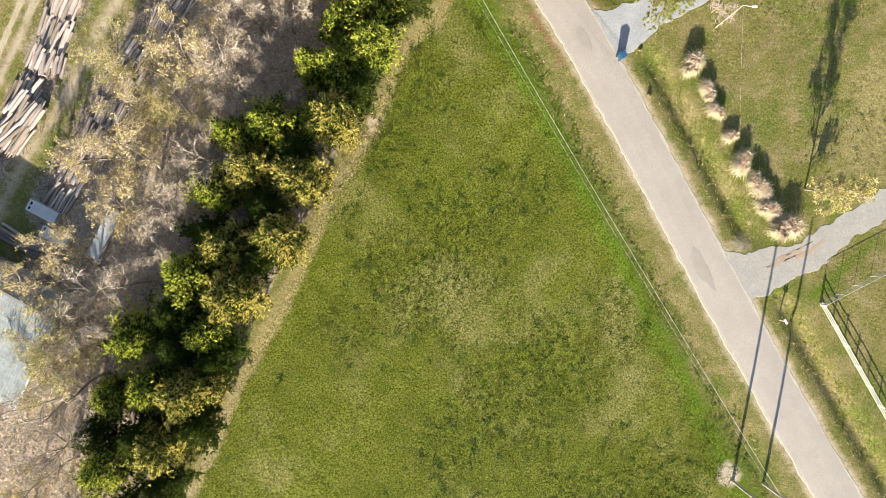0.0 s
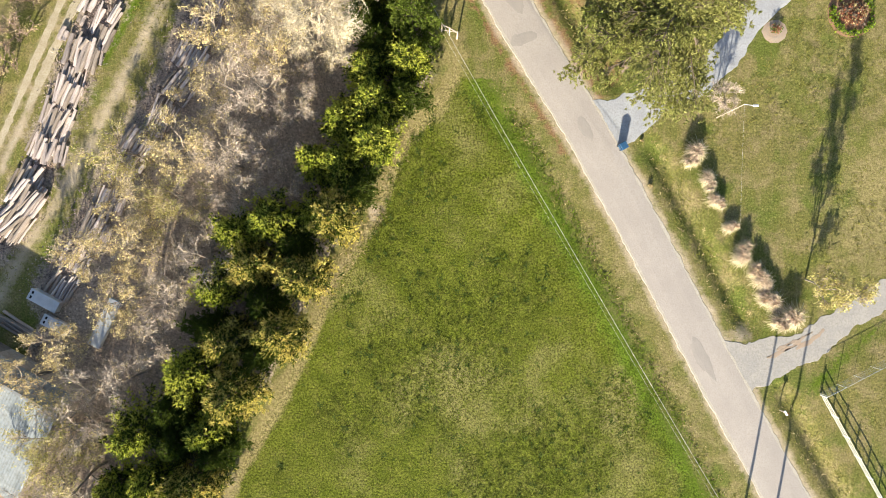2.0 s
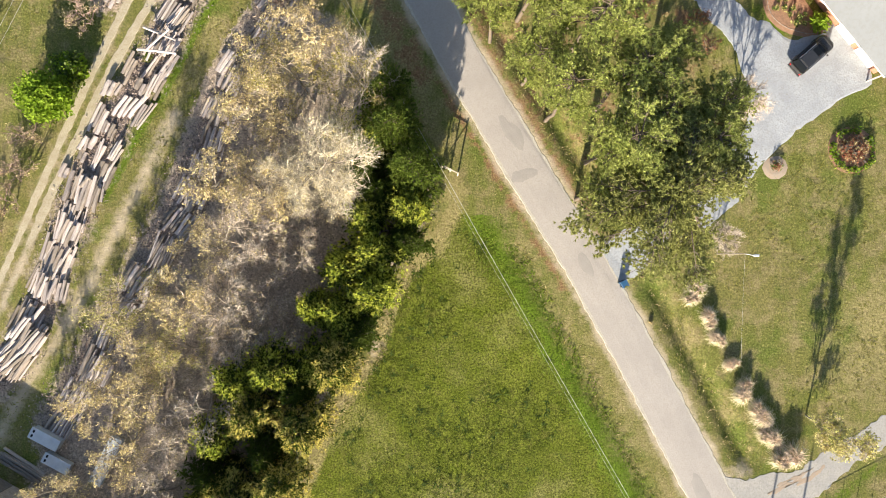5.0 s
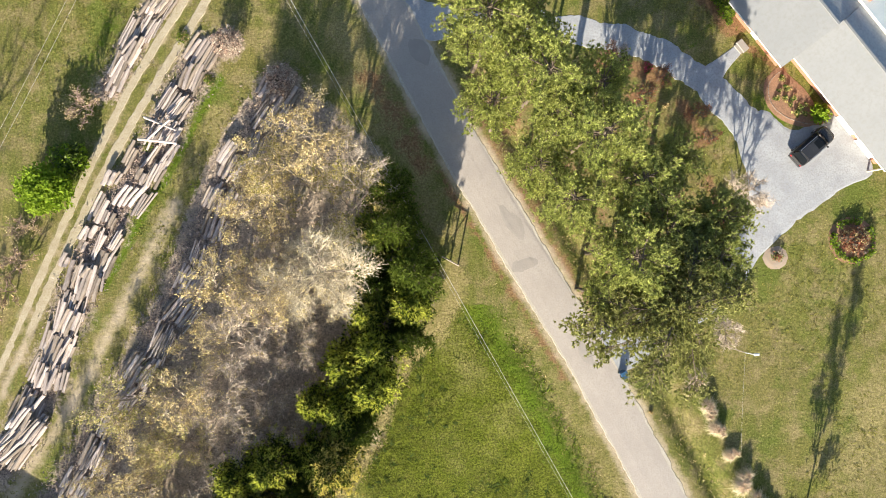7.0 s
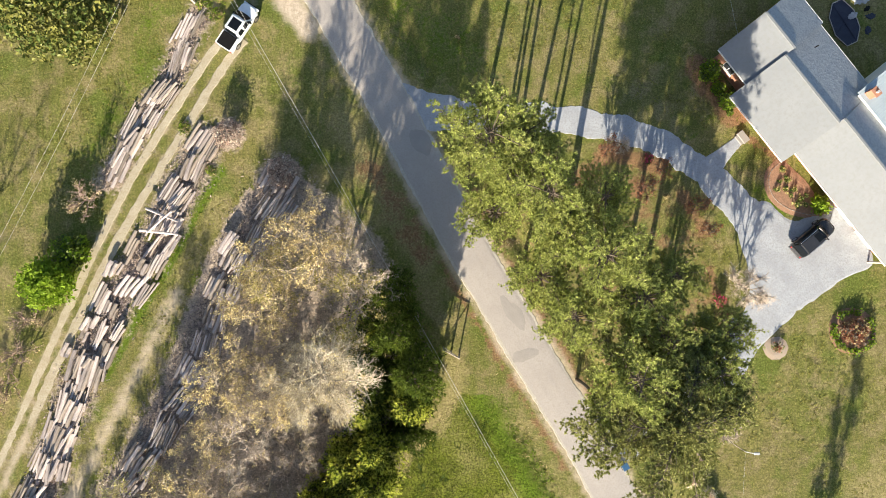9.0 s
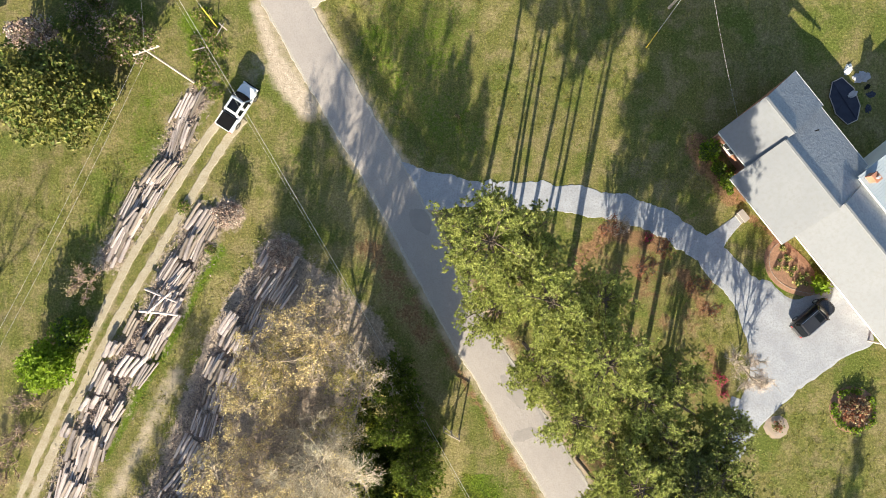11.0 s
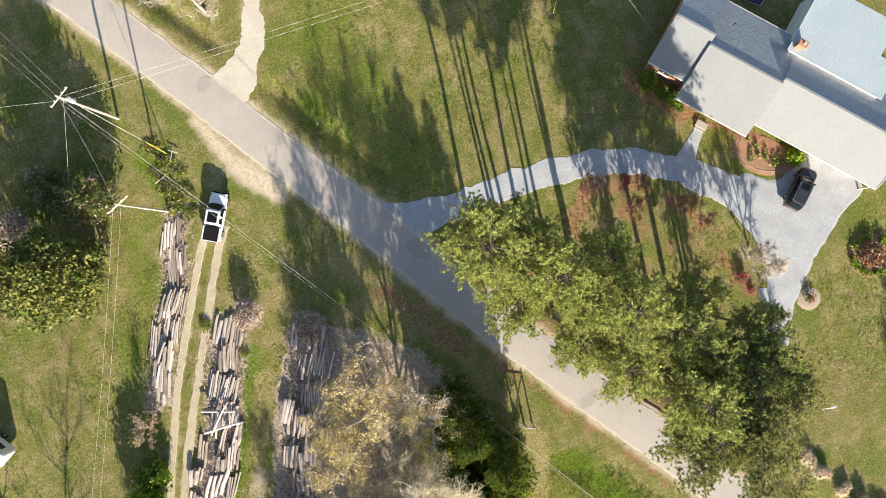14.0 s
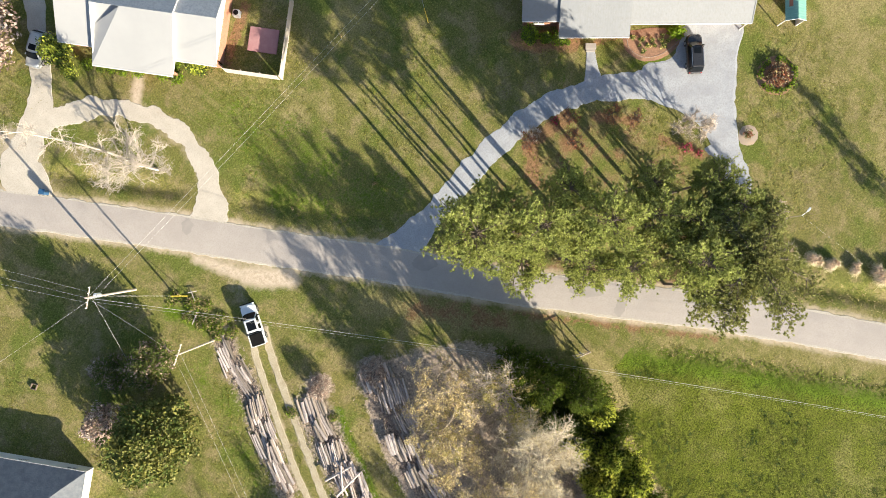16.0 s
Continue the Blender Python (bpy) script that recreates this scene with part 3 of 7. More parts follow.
def build_ground():
    xs = np.concatenate([[-2500, -900, -350, -160, -100], np.arange(-72, 76, 0.45), [105, 165, 350, 900, 2500]])
    ys = np.concatenate([[-2500, -900, -350, -130, -70], np.arange(-42, 126, 0.45), [155, 220, 400, 900, 2500]])
    X, Y = np.meshgrid(xs, ys)
    g = np.random.default_rng(5)

    def soft(d, w):
        return np.clip(0.5 + d / w, 0, 1)

    def line(p, w):
        return np.clip(1.0 - away(X, Y, p) / w, 0, 1)

    def blob(x, y, r):
        return np.clip(1.25 - np.hypot(X - x, Y - y) / r, 0, 1)

    def high(*v):
        r = v[0]
        for q in v[1:]:
            r = np.maximum(r, q)
        return r

    road = away(X, Y, ROAD_MID)
    t = np.array(ROAD_MID)
    # which side of the road: positive to the east
    k = np.argmin((X[..., None] - t[None, None, ::3, 0]) ** 2 + (Y[..., None] - t[None, None, ::3, 1]) ** 2, axis=2) * 3
    k = np.minimum(k, len(t) - 2)
    side = (X - t[k, 0]) * (t[k + 1, 1] - t[k, 1]) - (Y - t[k, 1]) * (t[k + 1, 0] - t[k, 0])
    field = soft(signed(X, Y, FIELD), 1.2)
    wood = soft(signed(X, Y, WOODS), 3.0)
    piles = high(line(PILE_A, 4.2), line(PILE_B, 3.0), line(PILE_C, 4.6)) * 1.3
    litter = high(wood * 0.95, piles * 0.62, blob(-22.8, 53.9, 2.2), line([(-40.5, 2), (-36.5, 13), (-32.8, 20.5), (-29.0, 27), (-26.8, 34), (-24.2, 41), (-20.5, 47.5)], 1.5) * 1.1, blob(-17.3, 49.3, 3.0), line([(-7, 48), (-2.5, 41)], 2.0) * 0.3)
    east = side > 0
    sand = high(np.clip(1.15 - (road - 2.3) / 1.0, 0, 1) * 0.62, line([(-19.7, 75.5), (-18.8, 72.5), (-17.7, 69.4)], 1.7) * 0.95, line([(-17.7, 69.4), (-16.1, 67.1), (-14.7, 65.2)], 2.3) * 1.15, line([(-19.6, 69.6), (-17.4, 67.6)], 2.0) * 0.6, line(LANE[:5], 2.0) * 0.62, line(LOOP, 2.8) * 0.62, line([(-23, 102), (-25, 98)], 4.5) * 0.9, line([(-6.2, 95.5), (-10.0, 93.0)], 1.4) * 0.9,
                line([(-22.6, 64.5), (-18.6, 70)], 2.6) * 0.42, blob(29.6, -23.4, 1.5) * 1.2, line(RUT_A, 1.1) * 0.66, line(RUT_B, 1.1) * 0.66,
                blob(-7.2, 13.0, 1.2) * 0.8, line(TRACK[3:6], 1.1) * 0.35, line(TRACK[8:], 2.0) * 0.4, blob(32.4, -4.8, 1.6) * 0.5, blob(31, 0.6, 1.8) * 0.6)
    verge = np.clip((5.6 - road) / 1.6, 0, 1) * (~east) * (Y < 27) * 0.5
    straw = high(line(TRACK, 1.4) * 1.25, line(LANE[:6], 2.2) * 0.7, line([(-11, 56), (-7, 48), (-2.5, 41), (-1.5, 37)], 4.6) * 0.8, verge, blob(-1.5, 24.0, 2.6) * 0.8, blob(44, 12, 6.5) * 0.7, blob(46, 17, 6) * 0.75, blob(50, 28, 9) * 0.5, blob(40, -14, 5) * 0.35,
                 np.clip((4.2 - road) / 1.6, 0, 1) * 0.55, blob(0.8, 29.4, 2.4) * 0.7, line([(-48, 62), (-38, 52)], 5) * 0.35, line([(36, 8), (33, 20)], 4.0) * 0.3,
                 blob(55, 33, 6) * 0.8, blob(58, 38, 6) * 0.7, blob(-42, 82, 6) * 0.3, line([(2, 84), (5, 74)], 3.0) * 0.6, blob(1.0, 77, 3.4) * 0.8, blob(14.6, 78.9, 4.0) * 0.6, line([(7, 60), (8.5, 76)], 2.0) * 0.5)
    red = high(np.clip((1.2 - np.abs(road - 3.15)) / 1.2, 0, 1) * (~east) * (Y > 19) * (Y < 41) * 0.6,
               np.clip((0.8 - np.abs(road - 2.9)) / 0.8, 0, 1) * east * (Y > 25) * (Y < 47) * 0.6,
               soft(signed(X, Y, GROVE), 4.0) * 0.34, line([(13.5, 49), (17, 52.5), (22, 50.8)], 1.9) * 0.9, line([(24.5, 48), (26.8, 44)], 1.4) * 0.85,
               blob(19.8, 48.6, 1.6) * 0.8, line([(27.5, 40), (28.6, 35)], 1.3) * 0.8, blob(20, 31, 3) * 0.4, blob(4, 47, 4) * 0.5, blob(9, 38, 4) * 0.45, blob(17, 27.5, 3) * 0.5, line([(-8, 51), (-2.5, 42)], 3.6) * 0.55, line([(8.3, 90.2), (1.3, 87.8)], 1.3) * 0.9, line([(26.0, 61.2), (29.9, 56.0)], 2.0) * 1.25, line([(31.6, 53.6), (35, 51.4)], 1.0) * 0.8)
    # real lush grass, plus the lawn polygon darkened in place of tree shadow
    lush = high(line(VERGE, 3.2) * 0.8 * (Y < 27), line([(-27, 74), (-25.2, 68.5)], 2.4) * 0.9, line([(-33, 52), (-27.5, 62)], 1.4) * 0.5,
                line([(-38, 50), (-32.5, 61), (-30, 68)], 4.0) * 0.5, line([(39, -4.5), (44.5, 0.8)], 1.6) * 0.7, blob(38.5, -5.2, 1.6) * 0.5, soft(signed(X, Y, SHADED_LAWN), 4.0) * 0.5,
                line([(12, 60), (16, 70)], 3) * 0.35, line([(-13, 54), (-15, 60)], 2.6) * 0.45, line([(-6, 86), (-1, 80)], 4) * 0.5,
                line([(36, 31), (46, 39)], 3) * 0.35, line([(-42, 4), (-40, 12)], 3.6) * 0.5, line([(26, 54.5), (29.5, 58)], 2.2) * 0.5, line([(32.2, 48.5), (35, 46)], 1.3) * 0.8,
                line([(-47, 20), (-37, 42)], 0.6) * 0.5, line([(-23.4, 50.5), (-24.8, 48), (-28, 42), (-32.1, 35), (-35.4, 28.5)], 1.0) * 0.9)
    # relief: a ditch beside the road, its banks, and gentle unevenness
    z = np.zeros(X.shape)
    for kx, ky, a in ((0.11, 0.07, 0.05), (-0.23, 0.31, 0.035), (0.6, 0.5, 0.018), (1.3, -0.9, 0.012)):
        z += a * np.sin(kx * X + ky * Y + g.uniform(0, 6))
    z += g.normal(size=X.shape) * 0.012
    keep = np.clip((road - 3.2) / 3.0, 0, 1)
    for p in (DRIVE, DRIVE_S, SIDE, LOOP):
        keep = np.minimum(keep, np.clip((away(X, Y, p) - 2.6) / 2.0, 0, 1))
    pad = np.clip((-signed(X, Y, PAD) - 0.3) / 2.0, 0, 1)
    keep = np.minimum(keep, pad)
    ditch = np.exp(-((road - 5.1) / 0.85) ** 2) * east * 0.6 + np.exp(-((road - 5.6) / 1.1) ** 2) * (~east) * (Y < 24) * 0.12
    open_d = np.ones(X.shape)
    for p in (DRIVE, DRIVE_S, SIDE, LOOP):
        open_d = np.minimum(open_d, np.clip((away(X, Y, p) - 2.4) / 2.5, 0, 1))
    flat = np.clip((np.hypot(X, Y - 40) - 110) / 30, 0, 1)
    z = z * keep * (1 - flat) - ditch * open_d * (1 - flat)
    for p in (RUT_A, RUT_B):
        z -= 0.05 * np.exp(-(away(X, Y, p) / 0.35) ** 2)
    # nothing of the sheet stands above the roads that lie on it
    z = np.where(keep < 1, np.minimum(z, 0.02 * keep), z)
    V = np.column_stack([X.ravel(), Y.ravel(), z.ravel()])
    ny, nx = X.shape
    i = np.arange(ny - 1)[:, None] * nx + np.arange(nx - 1)
    F = np.stack([i, i + 1, i + nx + 1, i + nx], 2).reshape(-1, 4)
    me = mesh_of("ground", V, F, M_ground)
    for name, chans in (("cover", (field, sand, litter)), ("cover2", (straw, red, lush))):
        a = me.color_attributes.new(name, "FLOAT_COLOR", "POINT")
        a.data.foreach_set("color", np.stack([c.ravel() for c in chans] + [np.ones(X.size)], 1).ravel())
    me.shade_smooth()
    return tagged(link("ground", me), "mown lawns, green field, leaf litter and bare soil", "ground", kind="structure")


build_ground()
strip("road_shoulder", ROAD, 4.46, 0.031, M_edge, "pale sandy grit along the worn road edge", "road edge", 0.1, 0.06, 11, wave=0.9)
strip("road", ROAD, 3.98, 0.035, M_asphalt, "pale grey worn tarmac country road", "road", 0.05, 0.02, 4, crown=0.03, wave=0.9)
for i, (x, y, a, lx, ly) in enumerate(((6.9, 35.5, -58, 1.9, 0.5), (14.6, 21.9, -60, 1.2, 0.4), (-2.9, 53.2, -62, 1.3, 0.6), (27.0, -2.0, -61, 2.6, 0.5), (8.4, 31.2, 20, 1.4, 0.45), (-17.65, 78.8, 30, 0.7, 0.4))):
    c, s = math.cos(radians(a)), math.sin(radians(a))
    g = np.random.default_rng(40 + i)
    pts = [(x + c * lx * r * math.cos(u) - s * ly * r * math.sin(u), y + s * lx * r * math.cos(u) + c * ly * r * math.sin(u))
           for u, r in ((2 * math.pi * k / 9, g.uniform(0.7, 1.15)) for k in range(9))]
    patch("tarmac_patch", pts, 0.071, M_patch, "darker mended patch in the tarmac", "road patch", 0.08, 60 + i, 0.012)
strip("gravel_driveway", DRIVE, (4.9, 4.4, 3.0, 2.9, 2.8, 2.75, 2.7, 2.7, 3.1, 4.4), 0.028, M_gravel, "grey gravel driveway curving to the white-roofed house", "driveway", 0.2, 0.06, 21, wave=1.4)
strip("gravel_driveway", DRIVE_S, (4.0, 2.8, 2.9, 3.2, 5.0, 6.5), 0.024, M_gravel, "grey gravel driveway running under the pines to the road", "driveway", 0.22, 0.06, 23, wave=1.4)
patch("gravel_parking", PAD, 0.032, M_gravel, "wide grey gravel parking place in front of the garage", "driveway", 0.25, 7)
strip("gravel_side_road", SIDE, (8.0, 5.4, 3.8, 3.0, 2.6, 2.6, 2.6), 0.026, M_lane, "grey gravel side lane joining the road", "side road", 0.25, 0.06, 25, wave=1.3)
for k, (a, b, c, w) in enumerate((((33.6, -1.9), (35.4, -1.2), (37.2, -0.4), 0.4), ((34.6, -1.1), (36.6, -0.2), (38.4, 0.8), 0.34), ((36.6, -1.0), (38.2, -0.1), (39.6, 1.0), 0.3))):
    strip("clay_stain", [a, b, c], (w * 0.4, w, w * 0.3), 0.036, M_clay, "orange clay washed over the gravel lane", "clay stain", 0.16, 0.012, 26 + 5 * k, wave=0.7)
strip("tan_driveway", LOOP, (6.0, 5.5, 4.6, 3.0, 2.5, 2.3, 2.1, 2.0, 2.3, 3.0, 5.0), 0.028, M_tan_gravel, "pale tan gravel loop driveway before the white house", "driveway", 0.32, 0.06, 27, wave=1.5)
strip("tan_driveway", [(-20.5, 100.6), (-16.3, 103.0), (-12.8, 106.2), (-8, 110.5), (-2, 116)], (4.5, 2.8, 2.4, 2.4, 2.4), 0.024, M_tan_gravel, "tan gravel spur leading to a parked car", "driveway", 0.3, 0.06, 29)
strip("dirt_track", RUT_A, 0.72, 0.012, M_sandrut, "sandy wheel rut of the lane between timber piles", "track", 0.07, 0.05, 31, wave=0.9)
strip("dirt_track", RUT_B, 0.82, 0.012, M_sandrut, "sandy wheel rut of the lane between timber piles", "track", 0.09, 0.05, 33, wave=0.9)


# ---- grass as real blades, one object for each kind ----
def tufts(name, P, height, spread, blades, mat, label, seed, kind="stuff"):
    g = np.random.default_rng(seed)
    k = len(P)
    Q = np.repeat(P, blades, 0)
    n = len(Q)
    base = Q + np.column_stack([g.normal(0, spread, (n, 2)), np.zeros(n)])
    out = g.normal(0, spread * 1.6, (n, 2))
    h = height * np.repeat(g.uniform(0.5, 1.5, k), blades) * g.uniform(0.6, 1.2, n)
    tip = base + np.column_stack([out, h])
    sd = unit(np.column_stack([-out[:, 1], out[:, 0], np.zeros(n)])) * (spread * 0.45)
    V = np.stack([base - sd, base + sd, tip], 1).reshape(-1, 3)
    F = np.arange(n * 3).reshape(-1, 3)
    ob = link(name, mesh_of(name, V, F, mat))
    return tagged(ob, label, "grass", kind=kind)


def scatter(n, x0, x1, y0, y1, seed, test):
    g = np.random.default_rng(seed)
    p = np.column_stack([g.uniform(x0, x1, n), g.uniform(y0, y1, n)])
    p = p[test(p[:, 0], p[:, 1])]
    return np.column_stack([p, np.full(len(p), -0.03)])


def clear_ground(X, Y):
    ok = (away(X, Y, ROAD_MID) > 3.0) & (away(X, Y, [(-20.4, 76.2), (-18.2, 71.6), (-15.4, 66.4)]) > 2.3)
    for p, w in ((DRIVE, 2.2), (DRIVE_S, 2.4), (SIDE, 2.4), (LOOP, 2.0), (RUT_A, 0.6), (RUT_B, 0.7), (PILE_A, 2.8), (PILE_B, 1.8), (PILE_C, 3.0)):
        ok &= away(X, Y, p) > w
    return ok & (signed(X, Y, PAD) < -0.5)


tufts("field_grass", scatter(42000, -36, 42, -40, 27, 1, lambda X, Y: signed(X, Y, FIELD) > 0.3), 0.07, 0.1, 4, M_field_grass, "lush green tufts of field grass", 2)
tufts("field_weeds", scatter(1500, -36, 42, -40, 27, 3, lambda X, Y: signed(X, Y, FIELD) > 0.3), 0.1, 0.15, 10, M_weed, "dark green weed clumps among the grass", 4)
tufts("verge_grass", scatter(16000, -5, 46, -42, 30, 5, lambda X, Y: (away(X, Y, VERGE) < 2.2) & (Y < 27) & (away(X, Y, ROAD_MID) > 3.2)), 0.12, 0.13, 4, M_lush_grass, "rank green grass along the ditch", 6)
tufts("dry_verge_grass", scatter(6000, -10, 50, -42, 48, 7, lambda X, Y: (away(X, Y, ROAD_MID) < 6) & (away(X, Y, ROAD_MID) > 2.75) & clear_ground(X, Y)), 0.08, 0.1, 3, M_straw, "dry straw-coloured grass beside the road", 8)
tufts("lawn_grass", scatter(44000, -60, 62, -30, 118, 9, lambda X, Y: clear_ground(X, Y) & (signed(X, Y, FIELD) < 0) & (signed(X, Y, WOODS) < 0)), 0.07, 0.11, 3, M_lawn_grass, "short mown lawn grass", 10)
tufts("track_grass", scatter(9000, -36, 4, -40, 28, 13, lambda X, Y: away(X, Y, TRACK) < 1.2), 0.09, 0.12, 3, M_straw, "flattened pale grass on the field track", 14)


# ---- trees ----
def limbs(g, height, spread, n1=9, first=0.28, up=0.55, trunk_r=0.2, n2=6, n3=5, n4=3, lean=(0.0, 0.0), crook=0.12):
    """A branching skeleton: rows for tubes(), and the tips with their directions."""
    segs, tips, ways = [], [], []

    def run(p, d, length, r, k, rise):
        q = [p]
        step = length / k
        for i in range(k):
            d = d + g.normal(size=3) * crook + np.array([0, 0, rise])
            d = d / np.linalg.norm(d)
            e = q[-1] + d * step
            segs.append((*q[-1], *e, r * (1 - 0.8 * i / k), r * (1 - 0.8 * (i + 1) / k)))
            q.append(e)
        return q, d

    d0 = np.array([lean[0], lean[1], 1.0])
    stem, _ = run(np.zeros(3), d0 / np.linalg.norm(d0), height * math.hypot(1, *lean) * 0.93, trunk_r, 7, 0.0)

    def along(q, f):
        s = f * (len(q) - 1)
        i = min(int(s), len(q) - 2)
        return q[i] + (q[i + 1] - q[i]) * (s - i)

    for i in range(n1):
        f = first + (0.97 - first) * (i + g.uniform(0, 0.9)) / n1
        a = i * 2.4 + g.uniform(-0.5, 0.5)
        d = np.array([math.cos(a), math.sin(a), up * g.uniform(0.6, 1.5)])
        b, _ = run(along(stem, f), d / np.linalg.norm(d), spread * (1.1 - 0.55 * f) * g.uniform(0.75, 1.2), trunk_r * 0.42 * (1.2 - 0.6 * f), 4, 0.08)
        for j in range(n2):
            fj = 0.25 + 0.75 * (j + g.uniform(0, 1)) / n2
            d2 = unit(b[-1] - b[0]) + g.normal(size=3) * 0.65
            L2 = spread * 0.45 * g.uniform(0.6, 1.2) * (1.15 - 0.5 * fj)
            c, _ = run(along(b, fj), unit(d2), L2, trunk_r * 0.15, 3, 0.06)
            for k in range(n3):
                d3 = unit(c[-1] - c[0]) + g.normal(size=3) * 0.75
                p3 = along(c, 0.25 + 0.75 * (k + g.uniform(0, 1)) / n3)
                e, w = run(p3, unit(d3), L2 * 0.55 * g.uniform(0.5, 1.2), trunk_r * 0.065, 2, 0.05)
                tips.append(e[-1])
                ways.append(w)
                for _ in range(n4):
                    d4 = unit(unit(d3) + g.normal(size=3) * 0.8)
                    p4 = along(e, g.uniform(0.2, 1))
                    q4 = p4 + d4 * L2 * 0.3 * g.uniform(0.5, 1.2)
                    segs.append((*p4, *q4, trunk_r * 0.045, trunk_r * 0.02))
                    tips.append(q4)
                    ways.append(d4)
    return np.array(segs), np.array(tips), np.array(ways), stem


def split_tree(segs, thick):
    big = segs[:, 6] >= thick
    return segs[big], segs[~big]


def cones(p, q, r):
    """Thin pointed twigs from p to q, three-sided."""
    d = unit(q - p)
    a = unit(np.cross(d, np.where(np.abs(d[:, 2:3]) < 0.9, [[0, 0, 1.0]], [[1.0, 0, 0]])))
    b = np.cross(d, a)
    r = np.broadcast_to(r, len(p))[:, None]
    V = np.stack([p + a * r, p - a * r * 0.5 + b * r * 0.87, p - a * r * 0.5 - b * r * 0.87, q], 1).reshape(-1, 3)
    k = np.arange(len(p))[:, None] * 4
    return V, np.concatenate([k + [0, 1, 3], k + [1, 2, 3], k + [2, 0, 3]])


def bare_tree(seed, height, spread, bark, label, leaf=None, leaf_n=0, leaf_size=0.2, trunk_r=0.17, twig=0.0135, leader=0.0, fine=1200, **kw):
    """A leafless or nearly leafless tree: trunk and limbs, a haze of fine pointed twigs, and small leaves in bunches on some twigs."""
    g = np.random.default_rng(seed)
    segs, tips, ways, _ = limbs(g, height, spread, trunk_r=trunk_r, **kw)
    if leader:
        more = limbs(g, leader, spread * 0.42, trunk_r=trunk_r * 0.8, n1=16, n2=4, n3=3, n4=1, first=0.3, up=0.7, lean=kw.get("lean", (0.0, 0.0)), crook=0.1)[0]
        segs = np.concatenate([segs, more])
    big, small = split_tree(segs, trunk_r * 0.1)
    big[:, 6:] = np.maximum(big[:, 6:], [[0.036, 0.026]])
    small[:, 6:] = np.maximum(small[:, 6:], [[twig, twig * 0.5]])
    ob = thing("tree", pose(0, 0, 0), label, "tree", "hardwood trees")
    V, F = tubes(big, 6)
    t = link("trunk", mesh_of("trunk", V, F, M_limb if bark in (M_twig, M_paletwig, M_greytwig) else bark), ob)
    t.data.shade_smooth()
    work, ends = [tubes(small, 3)], tips
    if fine:
        k = g.integers(0, len(small), fine)
        p = small[k, :3] + (small[k, 3:6] - small[k, :3]) * g.uniform(0, 1, (fine, 1))
        d = unit(unit(small[k, 3:6] - small[k, :3]) + g.normal(size=(fine, 3)) * 0.55 + [0, 0, 0.3])
        q = p + d * (spread * 0.2 * g.uniform(0.4, 1.3, (fine, 1)))
        p2 = p + (q - p) * g.uniform(0.15, 0.8, (fine, 1))
        q2 = p2 + unit(d + g.normal(size=(fine, 3)) * 0.6) * (spread * 0.11 * g.uniform(0.4, 1.3, (fine, 1)))
        work += [cones(p, q, twig * 0.8), cones(p2, q2, twig * 0.65)]
        ends = np.concatenate([q, q2])
    faces, verts, at = [], [], 0
    for V, F in work:
        verts.append(V)
        faces += (F + at).tolist()
        at += len(V)
    tw = link("branchwork", mesh_of("branchwork", np.concatenate(verts), faces, bark), ob, "haze of thin pale twigs")
    tw["kind"] = "stuff"
    if leaf:
        bunch = 6
        k = np.repeat(g.integers(0, len(ends), leaf_n // bunch), bunch)
        P = ends[k] + g.normal(size=(len(k), 3)) * 0.13
        V, F = small_leaves(P, leaf_size, g, 0.5)
        link("crown", mesh_of("crown", V, F, leaf), ob, "sparse small leaves")
    return ob


